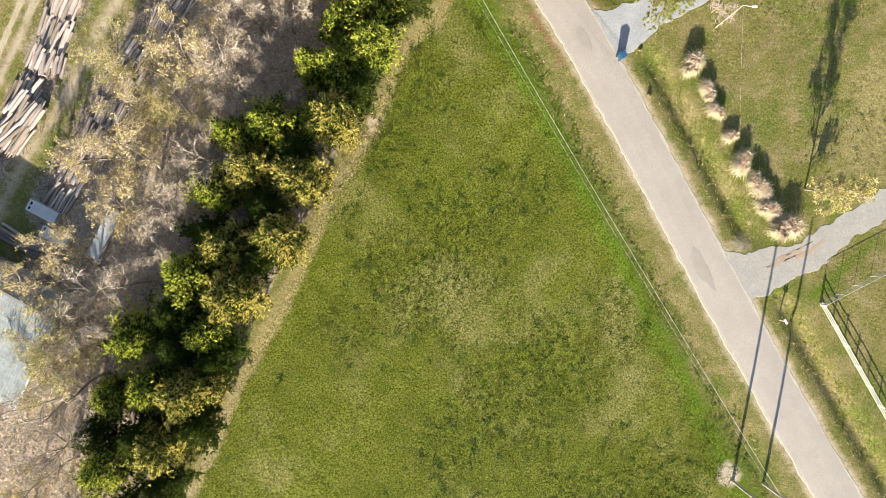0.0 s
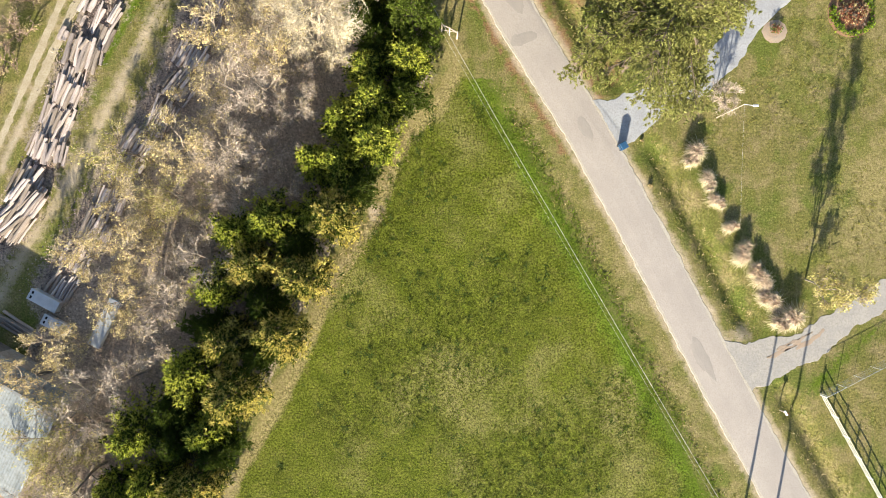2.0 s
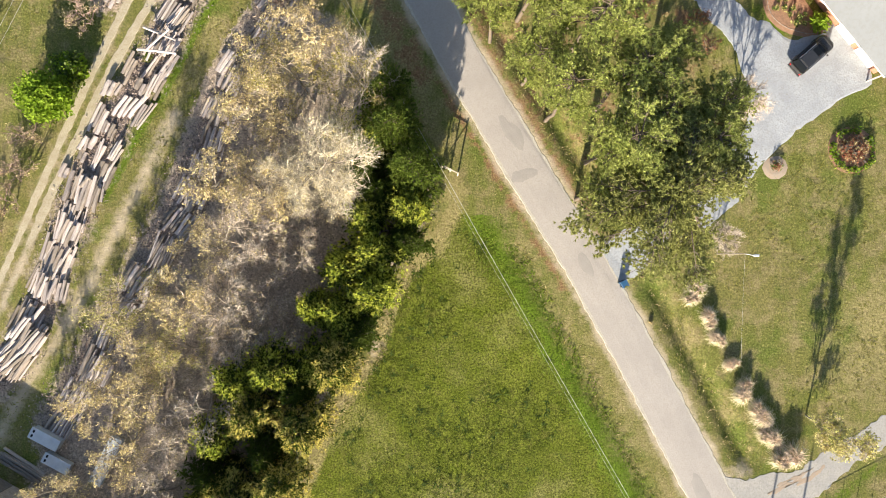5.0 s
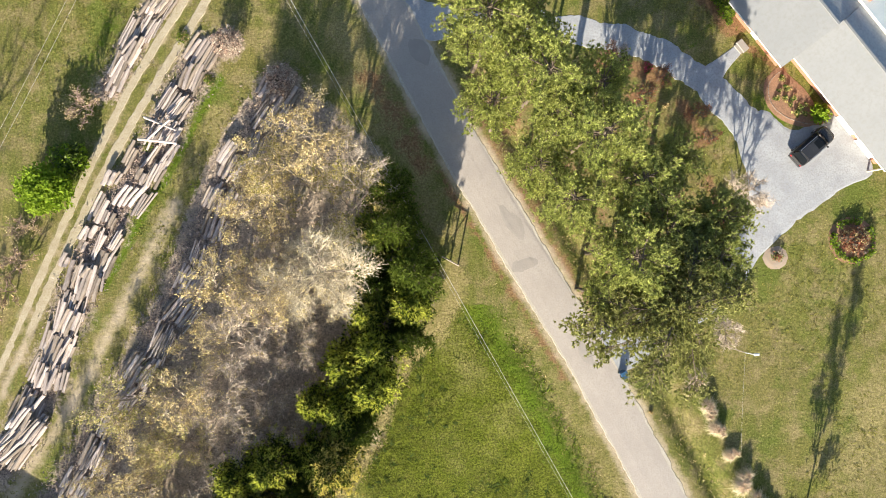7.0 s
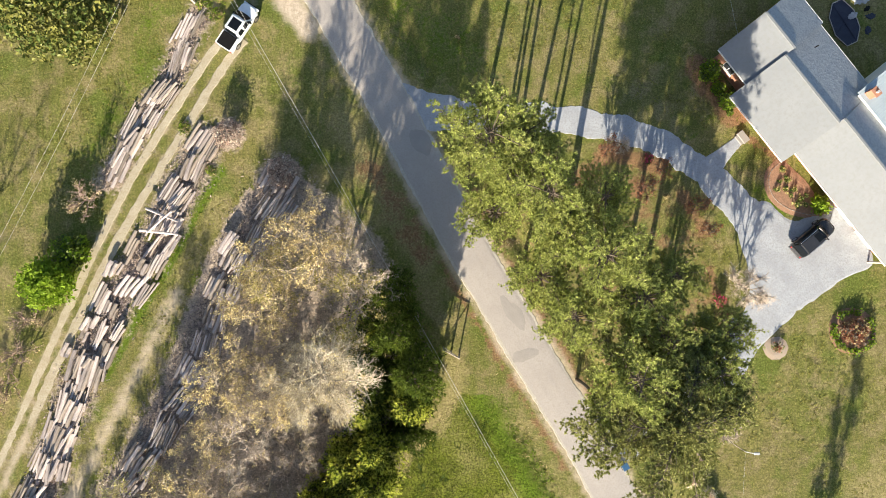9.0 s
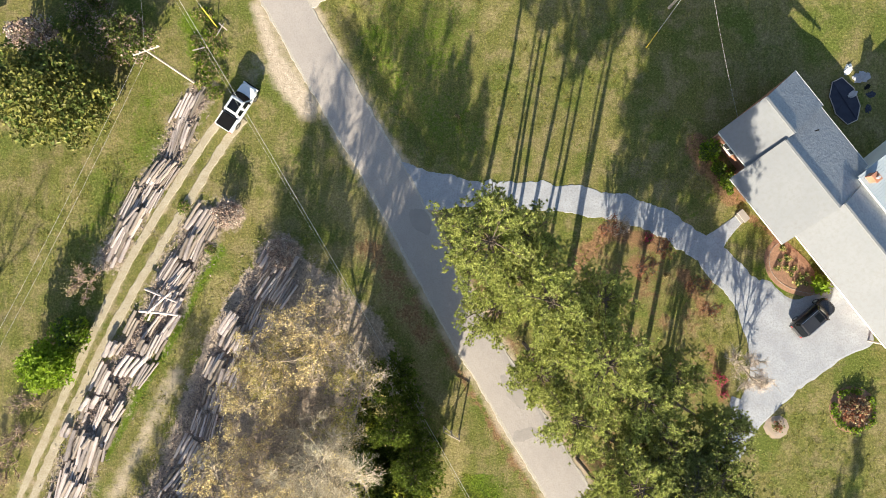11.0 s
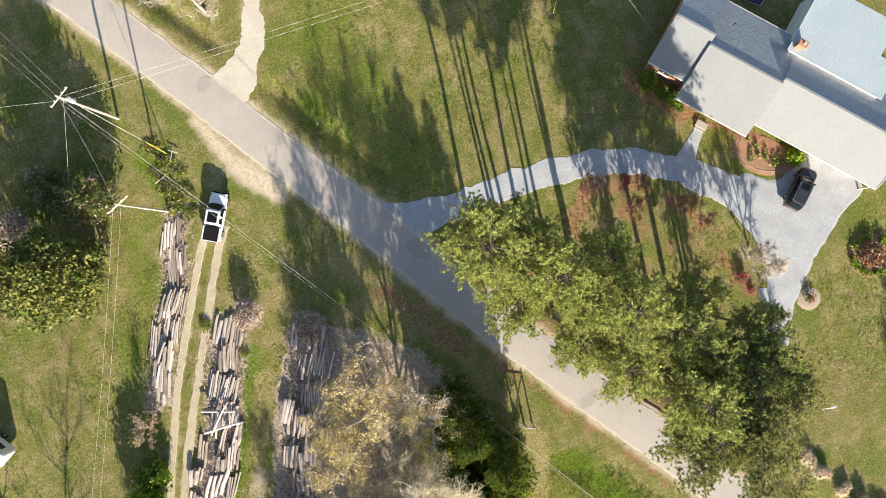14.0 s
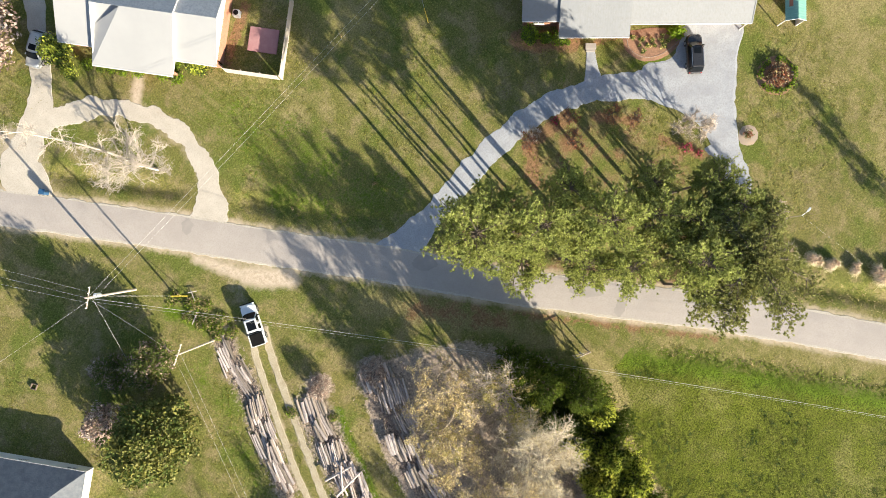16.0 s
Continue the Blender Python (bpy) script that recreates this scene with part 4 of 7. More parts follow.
def cedar_tree(seed, height, radius, tip, label):
    """A dense upright evergreen, feathery and uneven; inner sprays coloured dark as crown shade, outer ones lighter."""
    g = np.random.default_rng(seed)
    ob = thing("cedar_tree", pose(0, 0, 0), label, "tree", "evergreen row")
    segs = [(0, 0, -0.1, 0, 0, height * 0.5, 0.17, 0.11), (0, 0, height * 0.5, 0.1, 0, height * 0.95, 0.11, 0.03)]
    B, D, tipB, tipD = [], [], [], []
    lob = [(g.uniform(0, 6.28), g.uniform(0.2, 0.9), g.uniform(0.2, 0.45)) for _ in range(7)]
    for i in range(150):
        f = 0.1 + 0.9 * (i + g.uniform(0, 1)) / 150
        a = i * 2.4 + g.uniform(-0.4, 0.4)
        r = radius * (1 - f) ** 0.62 * (0.75 + 0.25 * min(1, f * 6))
        for la, lf, lw in lob:
            r *= 1 + lw * max(0, math.cos(a - la)) ** 3 * math.exp(-((f - lf) / 0.25) ** 2)
        r *= g.uniform(0.6, 1.15)
        d = np.array([math.cos(a), math.sin(a), 0.25 + 0.6 * f])
        d /= np.linalg.norm(d)
        p0 = np.array([0, 0, f * height * 0.93])
        segs.append((*p0, *(p0 + d * r * 0.9), 0.035, 0.012))
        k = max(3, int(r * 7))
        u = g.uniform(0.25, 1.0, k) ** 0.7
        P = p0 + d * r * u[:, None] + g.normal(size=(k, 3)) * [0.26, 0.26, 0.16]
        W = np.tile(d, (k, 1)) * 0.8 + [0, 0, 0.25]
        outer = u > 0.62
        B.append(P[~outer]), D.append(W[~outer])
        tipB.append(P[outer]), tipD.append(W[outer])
    V, F = tubes(np.array(segs), 5)
    link("trunk", mesh_of("trunk", V, F, M_bark), ob)
    # inner sprays: shade between the branches is put into their colour
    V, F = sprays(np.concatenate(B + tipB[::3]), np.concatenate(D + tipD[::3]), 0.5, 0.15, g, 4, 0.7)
    link("foliage", mesh_of("foliage", V, F, M_cedar), ob, "inner sprays, coloured dark for crown shade")
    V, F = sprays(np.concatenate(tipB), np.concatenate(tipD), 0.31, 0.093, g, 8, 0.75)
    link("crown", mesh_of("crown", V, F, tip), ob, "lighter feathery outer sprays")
    return ob


def pine_tree(seed, height, spread, label, tip=M_pine_tip, first=0.73, n=38):
    """A tall pine: bare lower trunk, long limbs, needle bursts at the branch ends."""
    g = np.random.default_rng(seed)
    ob = thing("pine_tree", pose(0, 0, 0), label, "tree", "pine grove")
    segs = []
    x = np.cumsum(g.normal(0, 0.12, (9, 2)), 0)
    stem = np.column_stack([np.vstack([[0, 0], x[:-1]]), np.linspace(-0.1, height * 0.97, 9)])
    r = np.linspace(0.24, 0.05, 9)
    for i in range(8):
        segs.append((*stem[i], *stem[i + 1], r[i], r[i + 1]))
    P, D = [], []
    for i in range(n):
        f = first + (0.99 - first) * (i + g.uniform(0, 0.9)) / n
        a = i * 2.4 + g.uniform(-0.5, 0.5)
        s = f * 8
        k = min(int(s), 7)
        p0 = stem[k] + (stem[k + 1] - stem[k]) * (s - k)
        prof = min(1.0, (f - first + 0.1) * 6) * (1.06 - f) ** 0.42
        L = spread * prof * g.uniform(0.65, 1.3) * 1.25
        d = unit(np.array([math.cos(a), math.sin(a), 0.12 + 0.5 * (f - 0.4)]))
        p1 = p0 + d * L * 0.55 + [0, 0, -0.1]
        d2 = unit(d + g.normal(size=3) * 0.2 + [0, 0, 0.25])
        p2 = p1 + d2 * L * 0.45
        segs += [(*p0, *p1, 0.055, 0.038), (*p1, *p2, 0.038, 0.018)]
        for j in range(int(6 + L * 3.2)):
            u = g.uniform(0.35, 1.0)
            q = p0 + (p1 - p0) * u / 0.55 if u < 0.55 else p1 + (p2 - p1) * (u - 0.55) / 0.45
            e = unit(d + g.normal(size=3) * [0.75, 0.75, 0.4] + [0, 0, 0.25])
            w = q + e * L * 0.28 * g.uniform(0.4, 1.2)
            segs.append((*q, *w, 0.016, 0.009))
            m = g.integers(3, 6)
            P.append(q + (w - q) * g.uniform(0.5, 1.1, (m, 1)) + g.normal(size=(m, 3)) * [0.2, 0.2, 0.07])
            D.append(np.tile(e + [0, 0, 0.2], (m, 1)))
    V, F = tubes(np.array(segs), 5)
    t = link("trunk", mesh_of("trunk", V, F, M_bark), ob)
    t.data.shade_smooth()
    P, D = np.concatenate(P), np.concatenate(D)
    # bursts set lower take the darker colour as painted shade, raised ones the light
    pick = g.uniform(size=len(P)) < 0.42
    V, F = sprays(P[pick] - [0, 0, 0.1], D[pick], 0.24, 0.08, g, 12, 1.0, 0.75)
    link("foliage", mesh_of("foliage", V, F, M_pine), ob, "lower needle bursts, coloured darker for crown depth")
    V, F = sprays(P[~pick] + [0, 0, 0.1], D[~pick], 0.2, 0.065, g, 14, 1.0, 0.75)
    link("crown", mesh_of("crown", V, F, tip), ob, "yellow-lower needle bursts, coloured darker for crown depth")
    return ob


def drooping_tree(seed, height, spread, label, n=15):
    """A broad tree: short trunk, long dark limbs that arch out and hang at the ends, small leaf sprays along the side branches."""
    g = np.random.default_rng(seed)
    ob = thing("broad_tree", pose(0, 0, 0), label, "tree")
    segs, P, D = [(0, 0, -0.1, 0.1, 0, height * 0.45, 0.34, 0.26), (0.1, 0, height * 0.45, 0.0, 0.1, height * 0.9, 0.26, 0.06)], [], []
    for i in range(n):
        f = 0.5 + 0.44 * (i + g.uniform(0, 0.8)) / n
        a = i * 2.4 + g.uniform(-0.35, 0.35)
        L = spread * (1.3 - 0.5 * f) * g.uniform(0.85, 1.15)
        p, d, q, r = np.array([0.05, 0.05, f * height]), np.array([math.cos(a), math.sin(a), 0.75]), [], 0.1
        for k in range(6):
            d = unit(d + g.normal(size=3) * 0.13 + [0, 0, -0.24])
            e = p + d * L / 6
            segs.append((*p, *e, r * (1 - k / 7), r * (1 - (k + 1) / 7)))
            q.append((p, e, d))
            p = e
        for k in range(42):
            u, v, d = q[int(6 * g.uniform(0, 1) ** 0.8)]
            b = u + (v - u) * g.uniform()
            w = unit(d + np.cross(d, [0, 0, 1]) * g.choice([-1, 1]) * g.uniform(0.3, 1.2) + g.normal(size=3) * 0.25 + [0, 0, -0.15])
            M = spread * 0.24 * g.uniform(0.5, 1.3)
            c, e = b + w * M * 0.5, b + w * M + [0, 0, -0.16 * M]
            segs += [(*b, *c, 0.028, 0.018), (*c, *e, 0.018, 0.008)]
            t = g.uniform(0.2, 1.05, (10, 1))
            P.append(b + (e - b) * t + g.normal(size=(10, 3)) * [0.32, 0.32, 0.18])
            D.append(np.tile(w + [0, 0, -0.1], (10, 1)))
    for i in range(60):
        e = np.array([*g.normal(0, 1.1, 2), height * g.uniform(0.86, 1.02)])
        segs.append((0.0, 0.1, e[2] - 1.2, *e, 0.03, 0.012))
        P.append(e + g.normal(size=(12, 3)) * [0.5, 0.5, 0.2])
        D.append(np.tile(unit(e * [1, 1, 0.02]), (12, 1)))
    V, F = tubes(np.array(segs), 6)
    link("trunk", mesh_of("trunk", V, F, M_bark), ob, "dark limbs").data.shade_smooth()
    P, D = np.concatenate(P), np.concatenate(D)
    V, F = sprays(P, D, 0.26, 0.12, g, 12, 0.85, 0.55)
    link("crown", mesh_of("crown", V, F, M_olive), ob, "olive green leaf sprays")
    return ob


def leafy(name, seed, rx, ry, rz, z0, n, size, mats, label, category="shrub", group="", stems=10, per=7, hollow=0.55):
    """A broad-leaved shrub or round tree: stems, and leaf clusters gathered into lumps with gaps."""
    g = np.random.default_rng(seed)
    ob = thing(name, pose(0, 0, 0), label, category, group)
    segs = [(0, 0, -0.1, 0, 0, z0 + rz * 0.6, 0.05 + rx * 0.03, 0.03)]
    lumps = unit(g.normal(size=(n, 3)) + [0, 0, 0.35]) * g.uniform(hollow, 1.0, (n, 1)) * [rx, ry, rz]
    lumps *= (1 + 0.18 * np.sin(lumps[:, :1] * 2.3 + seed) * np.cos(lumps[:, 1:2] * 1.9))
    lumps += [0, 0, z0 + rz * 0.75]
    lumps = lumps[lumps[:, 2] > 0.05]
    for q in lumps[:: max(1, len(lumps) // stems)]:
        segs.append((0, 0, z0 * 0.6, *q, 0.03 + rx * 0.008, 0.012))
    V, F = tubes(np.array(segs), 5)
    link("trunk" if category == "tree" else "stem", mesh_of("stems", V, F, M_bark), ob)
    for j, m in enumerate(mats):
        sub = lumps[j::len(mats)]
        P = np.repeat(sub, per, 0) + g.normal(size=(len(sub) * per, 3)) * size * 1.1
        V, F = leaves(P, size, g, 0.7)
        link("crown" if j == 0 else "foliage", mesh_of("crown", V, F, m), ob)
    return ob


def clump(name, seed, r, h, n, mats, label, category, group=""):
    """An arching tussock: several fountains of long blades that rise, bend over and hang at the tip, paler plumes at the heart."""
    g = np.random.default_rng(seed)
    ob = thing(name, pose(0, 0, 0), label, category, group)
    heads = np.column_stack([g.normal(0, r * 0.28, 7), g.normal(0, r * 0.28, 7)])
    reach = g.uniform(0.55, 1.0, 7)
    for j, m in enumerate(mats):
        k = n // len(mats)
        which = g.integers(0, 7, k)
        a = g.uniform(0, 6.283, k)
        L = r * reach[which] * g.uniform(0.35, 1.0, k) * (1.0 if j == 0 else 0.75)
        out = np.column_stack([np.cos(a), np.sin(a)])
        c = heads[which]
        side = np.column_stack([-out[:, 1], out[:, 0]]) * (0.022 * g.uniform(0.6, 1.4, (k, 1)))
        top = h * g.uniform(0.5, 1.0, k) * (1.0 if j == 0 else 1.15)
        p0, p1, p2 = c + out * 0.06, c + out * (L * 0.5)[:, None], c + out * L[:, None] + g.normal(size=(k, 2)) * 0.08
        up0, up1, up2 = np.full((k, 1), 0.03), top[:, None], (top * g.uniform(0.25, 0.85, k))[:, None]
        V = np.stack([np.hstack([p0 - side, up0]), np.hstack([p0 + side, up0]), np.hstack([p1 + side, up1]), np.hstack([p1 - side, up1]), np.hstack([p2, up2])], 1).reshape(-1, 3)
        b = np.arange(k)[:, None] * 5
        me = mesh_of("tussock", V, np.concatenate([b + [0, 1, 2], b + [0, 2, 3], b + [3, 2, 4]]), m)
        link("tussock" if j == 0 else "plume", me, ob)
    return ob


def plant(proto, places, labels=None):
    """Moves the first of a kind to its place and sets copies at the others: x, y, turn, size."""
    for i, (x, y, a, s) in enumerate(places):
        m = pose(x, y, -0.02, 0, 0, a) @ Matrix.Scale(s, 4)
        if i == 0:
            proto.matrix_world = m
        else:
            c = copy_thing(proto, m)
            c.scale = (s, s, s)


# evergreen row between the field track and the hardwoods
plant(cedar_tree(101, 10.2, 2.9, M_cedar_tip, "tall dense evergreen tree with yellow-green feathery tips"), [
    (-6.9, 23.2, 0, 1.0), (-10.0, 17.3, 70, 0.9), (-16.6, 11.8, 130, 0.95), (-21.8, 5.4, 200, 0.9), (-24.2, -2.4, 40, 1.0), (-29.3, -8.6, 250, 0.95), (-7.0, 34.0, 310, 0.85),
    (-12.4, 12.4, 160, 0.78), (-31.8, -20.6, 20, 1.0)])
plant(cedar_tree(102, 10.8, 3.1, M_cedar_gold, "tall evergreen tree with golden-brown spring tips"), [
    (-10.6, 12.2, 0, 1.0), (-13.4, 6.4, 80, 1.0), (-18.3, 7.6, 150, 0.92), (-15.6, 1.2, 220, 0.97), (-19.9, -4.6, 30, 1.05), (-24.2, -13.6, 290, 1.0), (-20.6, 0.3, 110, 0.88), (-26.6, -19.0, 60, 0.95)])
plant(cedar_tree(103, 9.4, 2.7, M_cedar_tip, "dense bright green evergreen tree in a row"), [
    (-19.9, 10.6, 0, 0.95), (-6.6, 19.4, 45, 1.05), (-9.8, 21.6, 100, 0.9), (-12.6, 17.8, 190, 0.85), (-22.6, -8.2, 240, 0.95), (-28.0, -13.4, 300, 0.95), (-3.4, 27.2, 10, 1.0), (-31.6, -14.0, 140, 0.9),
    (-7.4, 26.6, 75, 0.9)])
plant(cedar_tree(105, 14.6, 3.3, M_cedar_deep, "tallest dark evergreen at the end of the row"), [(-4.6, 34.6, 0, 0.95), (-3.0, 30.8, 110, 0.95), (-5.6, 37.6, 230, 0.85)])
# these crowns wear the dark inner colour, so their shading is painted on
plant(cedar_tree(104, 8.2, 2.5, M_cedar, "evergreen tree of the row, crown coloured dark as shade"), [
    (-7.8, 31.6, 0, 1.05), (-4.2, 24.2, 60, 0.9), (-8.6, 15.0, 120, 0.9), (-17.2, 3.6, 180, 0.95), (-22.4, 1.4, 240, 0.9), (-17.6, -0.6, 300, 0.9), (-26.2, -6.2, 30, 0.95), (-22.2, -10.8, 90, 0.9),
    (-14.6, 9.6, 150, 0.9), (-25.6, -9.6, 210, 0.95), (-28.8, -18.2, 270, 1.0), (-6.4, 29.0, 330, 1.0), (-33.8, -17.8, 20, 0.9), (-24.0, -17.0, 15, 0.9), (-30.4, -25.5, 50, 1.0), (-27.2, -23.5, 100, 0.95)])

# hardwoods among the timber
plant(bare_tree(201, 9.6, 4.0, M_twig, "bare hardwood tree with a few tan dead leaves", M_tan_leaf, 2000, 0.135, n1=8, n2=6, n3=5, n4=0, fine=1000), [
    (-25.9, 18.4, 0, 1.0), (-36.6, -1.0, 60, 0.85), (-40.4, -3.4, 170, 0.9), (-29.2, 8.2, 80, 0.95), (-17.8, 35.4, 150, 0.9), (-20.4, 31.0, 220, 1.0), (-31.4, 4.8, 300, 0.9), (-17.6, 39.6, 40, 0.95), (-28.5, 13.0, 115, 0.9), (-32.6, 9.2, 190, 0.85), (-22.4, 22.8, 95, 0.85), (-18.2, 28.8, 330, 1.05), (-16.4, 36.8, 120, 1.0), (-39.2, -27.0, 100, 0.95), (-37.8, -21.6, 200, 0.9)])
plant(bare_tree(202, 12.6, 4.3, M_twig, "hardwood tree holding pale ochre leaves", M_ochre_leaf, 4200, 0.125, n1=8, n2=6, n3=5, n4=0, fine=900), [
    (-13.6, 44.3, 0, 1.0)])
plant(bare_tree(203, 9.2, 3.9, M_greytwig, "bare grey-twigged hardwood tree", M_tan_leaf, 300, 0.1, n1=8, n2=6, n3=6, n4=0, fine=1000), [
    (-22.0, 17.6, 90, 1.0), (-18.8, 22.6, 180, 1.05), (-30.4, -3.4, 250, 1.0), (-35.0, -13.0, 310, 1.1), (-23.5, 9.0, 30, 0.95), (-37.2, -19.0, 70, 1.0), (-27.0, 3.0, 140, 0.9), (-17.5, 27.5, 140, 0.9), (-33.5, -8.5, 190, 1.0), (-20.6, 13.6, 130, 0.8), (-27.4, -1.0, 170, 0.85), (-39.6, -15.4, 240, 1.0), (-33.0, -24.0, 280, 1.0), (-17.0, 24.6, 210, 1.0), (-18.0, 19.4, 15, 0.7), (-15.4, 22.4, 80, 0.75), (-13.9, 18.9, 20, 0.55), (-16.2, 15.5, 60, 0.60), (-19.6, 14.3, 100, 0.65), (-24.1, 10.3, 140, 0.55), (-25.8, 3.5, 180, 0.60), (-13.6, 25.0, 160, 0.55), (-26.6, 6.2, 45, 0.8), (-20.8, 17.6, 230, 0.75), (-37.0, -25.0, 40, 1.0), (-35.6, -29.4, 260, 1.0), (-42.6, -27.6, 10, 1.0)])
plant(bare_tree(204, 14.8, 6.0, M_paletwig, "large pale bare tree with dense fine twigs", M_tan_leaf, 2600, 0.1, trunk_r=0.28, twig=0.018, n1=15, n2=7, n3=6, n4=0, first=0.2, up=0.7, fine=5500), [(-12.9, 30.2, 0, 0.92)])
plant(bare_tree(205, 9.6, 3.8, M_twig, "hardwood tree with yellow-green opening buds", M_pale_leaf, 3000, 0.115, n1=8, n2=6, n3=5, n4=0, fine=1500), [
    (-28.4, 17.8, 90, 0.95), (-36.4, -6.4, 180, 1.0), (-38.0, -11.0, 250, 1.0), (-29.0, 12.0, 300, 0.7), (-24.6, 13.2, 60, 0.8)])
plant(bare_tree(206, 9.5, 4.6, M_white_bark, "tall bare tree with white bark", None, trunk_r=0.2, twig=0.02, leader=20.0, lean=(-0.2, 0.21), n1=16, n2=5, n3=5, n4=2, first=0.15, up=0.6, fine=2200), [(-14.3, 86.1, 0, 1.0)])

plant(bare_tree(213, 13.2, 4.0, M_greytwig, "bare grey-twigged tree behind the evergreens", M_tan_leaf, 300, 0.1, n1=10, n2=6, n3=6, n4=0, first=0.3, fine=1000, twig=0.011), [(-8.9, 40.4, 0, 1.0)])
plant(bare_tree(214, 12.4, 4.2, M_twig, "hardwood tree with yellow-green opening buds", M_bud_leaf, 4000, 0.11, n1=10, n2=6, n3=5, n4=0, first=0.25, fine=1000, twig=0.011), [(-9.8, 36.6, 0, 1.0), (-13.6, 38.6, 120, 0.9)])

# pine grove between the road and the curving driveway
plant(pine_tree(301, 17.5, 4.4, "tall pine with yellow-lower needle bursts, coloured darker for crown depth"), [
    (7.4, 47.2, 70, 1.08), (11.2, 41.6, 140, 1.1), (15.4, 37.6, 210, 0.98), (7.0, 51.4, 300, 0.9), (9.4, 44.4, 20, 0.95), (16.6, 31.2, 110, 0.85)])
plant(pine_tree(304, 18.5, 4.2, "tall dark green pine at the end of the grove", M_pine_mid), [(21.6, 32.4, 0, 0.9), (22.4, 35.4, 120, 0.85), (18.6, 40.0, 270, 0.82), (17.8, 34.8, 30, 0.88)])
plant(drooping_tree(306, 17.2, 7.6, "broad tree with drooping olive green boughs over the drive", 22), [(18.4, 27.9, 0, 1.0)])
plant(pine_tree(305, 16.0, 4.6, "dense full-crowned pine beside the driveway", first=0.64, n=54), [(2.7, 51.3, 0, 1.16)])
plant(pine_tree(302, 17.6, 4.2, "tall spreading pine with open green crown"), [
    (10.4, 36.8, 90, 0.95), (14.6, 32.4, 180, 1.06), (12.6, 46.2, 0, 0.9), (5.4, 48.2, 60, 0.88)])
plant(pine_tree(303, 14.6, 4.0, "mid-sized pine at the road's edge"), [
    (4.6, 45.0, 0, 0.95), (8.0, 40.6, 100, 0.95), (13.6, 28.6, 200, 0.95)])
# trees west of the view whose shadows reach over the lawn
plant(bare_tree(212, 12.5, 5.0, M_greytwig, "tall bare tree beyond the lawn", None, n1=9, n2=6, n3=4, n4=0, fine=300), [(-52.5, 27.0, 0, 1.0), (-57.5, 33.0, 130, 1.0)])
plant(bare_tree(207, 8.6, 2.1, M_twig, "small tree with thin pale spring leaves", M_pale_leaf, 3600, 0.13, trunk_r=0.1, first=0.12, n1=12, up=0.9), [(37.6, 6.2, 0, 1.0)])

# shrubs and single trees
plant(leafy("magnolia_tree", 401, 4.2, 4.0, 5.4, 0.6, 2100, 0.22, (M_glossy_leaf, M_green_leaf, M_glossy_leaf), "large dense tree with dark glossy leaves", "tree"), [(-38.0, 64.9, 0, 1.1)])
plant(leafy("leafy_tree", 402, 2.6, 2.5, 2.0, 0.9, 560, 0.22, (M_bright_leaf,), "small tree in bright yellow-green leaf", "tree"), [(-40.0, 38.6, 0, 1.0)])
plant(leafy("green_shrub", 403, 1.9, 1.8, 1.4, 0.3, 200, 0.24, (M_bright_leaf, M_green_leaf), "green shrub beside the lane", "shrub"), [(-38.3, 41.6, 0, 1.0)])
plant(leafy("mixed_shrub", 404, 3.0, 2.6, 2.9, 0.4, 1500, 0.14, (M_green_leaf, M_glossy_leaf, M_green_leaf, M_brush), "broad green shrub with dry pale flower heads", "shrub"), [(-32.6, 71.4, 0, 1.0), (-36.2, 74.0, 100, 0.8)])
plant(leafy("grey_shrub", 405, 2.2, 2.0, 1.7, 0.3, 420, 0.13, (M_brush, M_greytwig, M_brush), "leafless grey-brown rounded shrub", "shrub", stems=60), [(-42.0, 71.4, 0, 1.2), (-14.6, 111.0, 40, 2.0), (-11.8, 114.5, 90, 1.8), (-37.6, 75.8, 60, 0.7), (-22.6, 53.8, 20, 0.75), (-17.0, 49.8, 80, 0.8)])
plant(bare_tree(208, 2.3, 1.5, M_bark, "low bare reddish bush", M_red_leaf, 900, 0.09, trunk_r=0.06, first=0.05, up=0.8, n4=0, fine=500), [
    (20.0, 48.6, 90, 1.0), (25.5, 47.0, 40, 0.9), (21.9, 50.4, 130, 0.8), (26.9, 44.2, 200, 0.8), (16.6, 52.6, 250, 0.9)])
plant(bare_tree(209, 3.6, 2.3, M_greytwig, "bare grey-white twiggy bush beside the gravel", None, trunk_r=0.08, twig=0.013, first=0.05, up=0.8, n3=6, n4=0, fine=2200), [(30.2, 38.6, 0, 1.25), (17.6, 52.9, 90, 0.55), (27.9, 24.6, 150, 0.9)])
plant(leafy("azalea_bush", 406, 0.8, 0.8, 0.6, 0.1, 60, 0.16, (M_green_leaf, M_flower, M_red_leaf), "azalea bush with magenta flowers", "shrub", "azaleas"), [(28.3, 37.0, 0, 0.75), (28.8, 35.4, 60, 0.5), (20.8, 51.6, 120, 0.6)])
plant(bare_tree(210, 3.2, 2.0, M_brush, "scrubby leafless bush at the field edge", M_tan_leaf, 500, 0.09, trunk_r=0.06, first=0.05, up=0.7, n4=0, fine=500), [
    (-36.8, 47.0, 30, 1.0), (-43.4, 31.4, 0, 1.0), (-44.6, 28.2, 80, 1.0), (-42.4, 34.6, 160, 0.9), (-46.2, 25.2, 230, 1.0)])
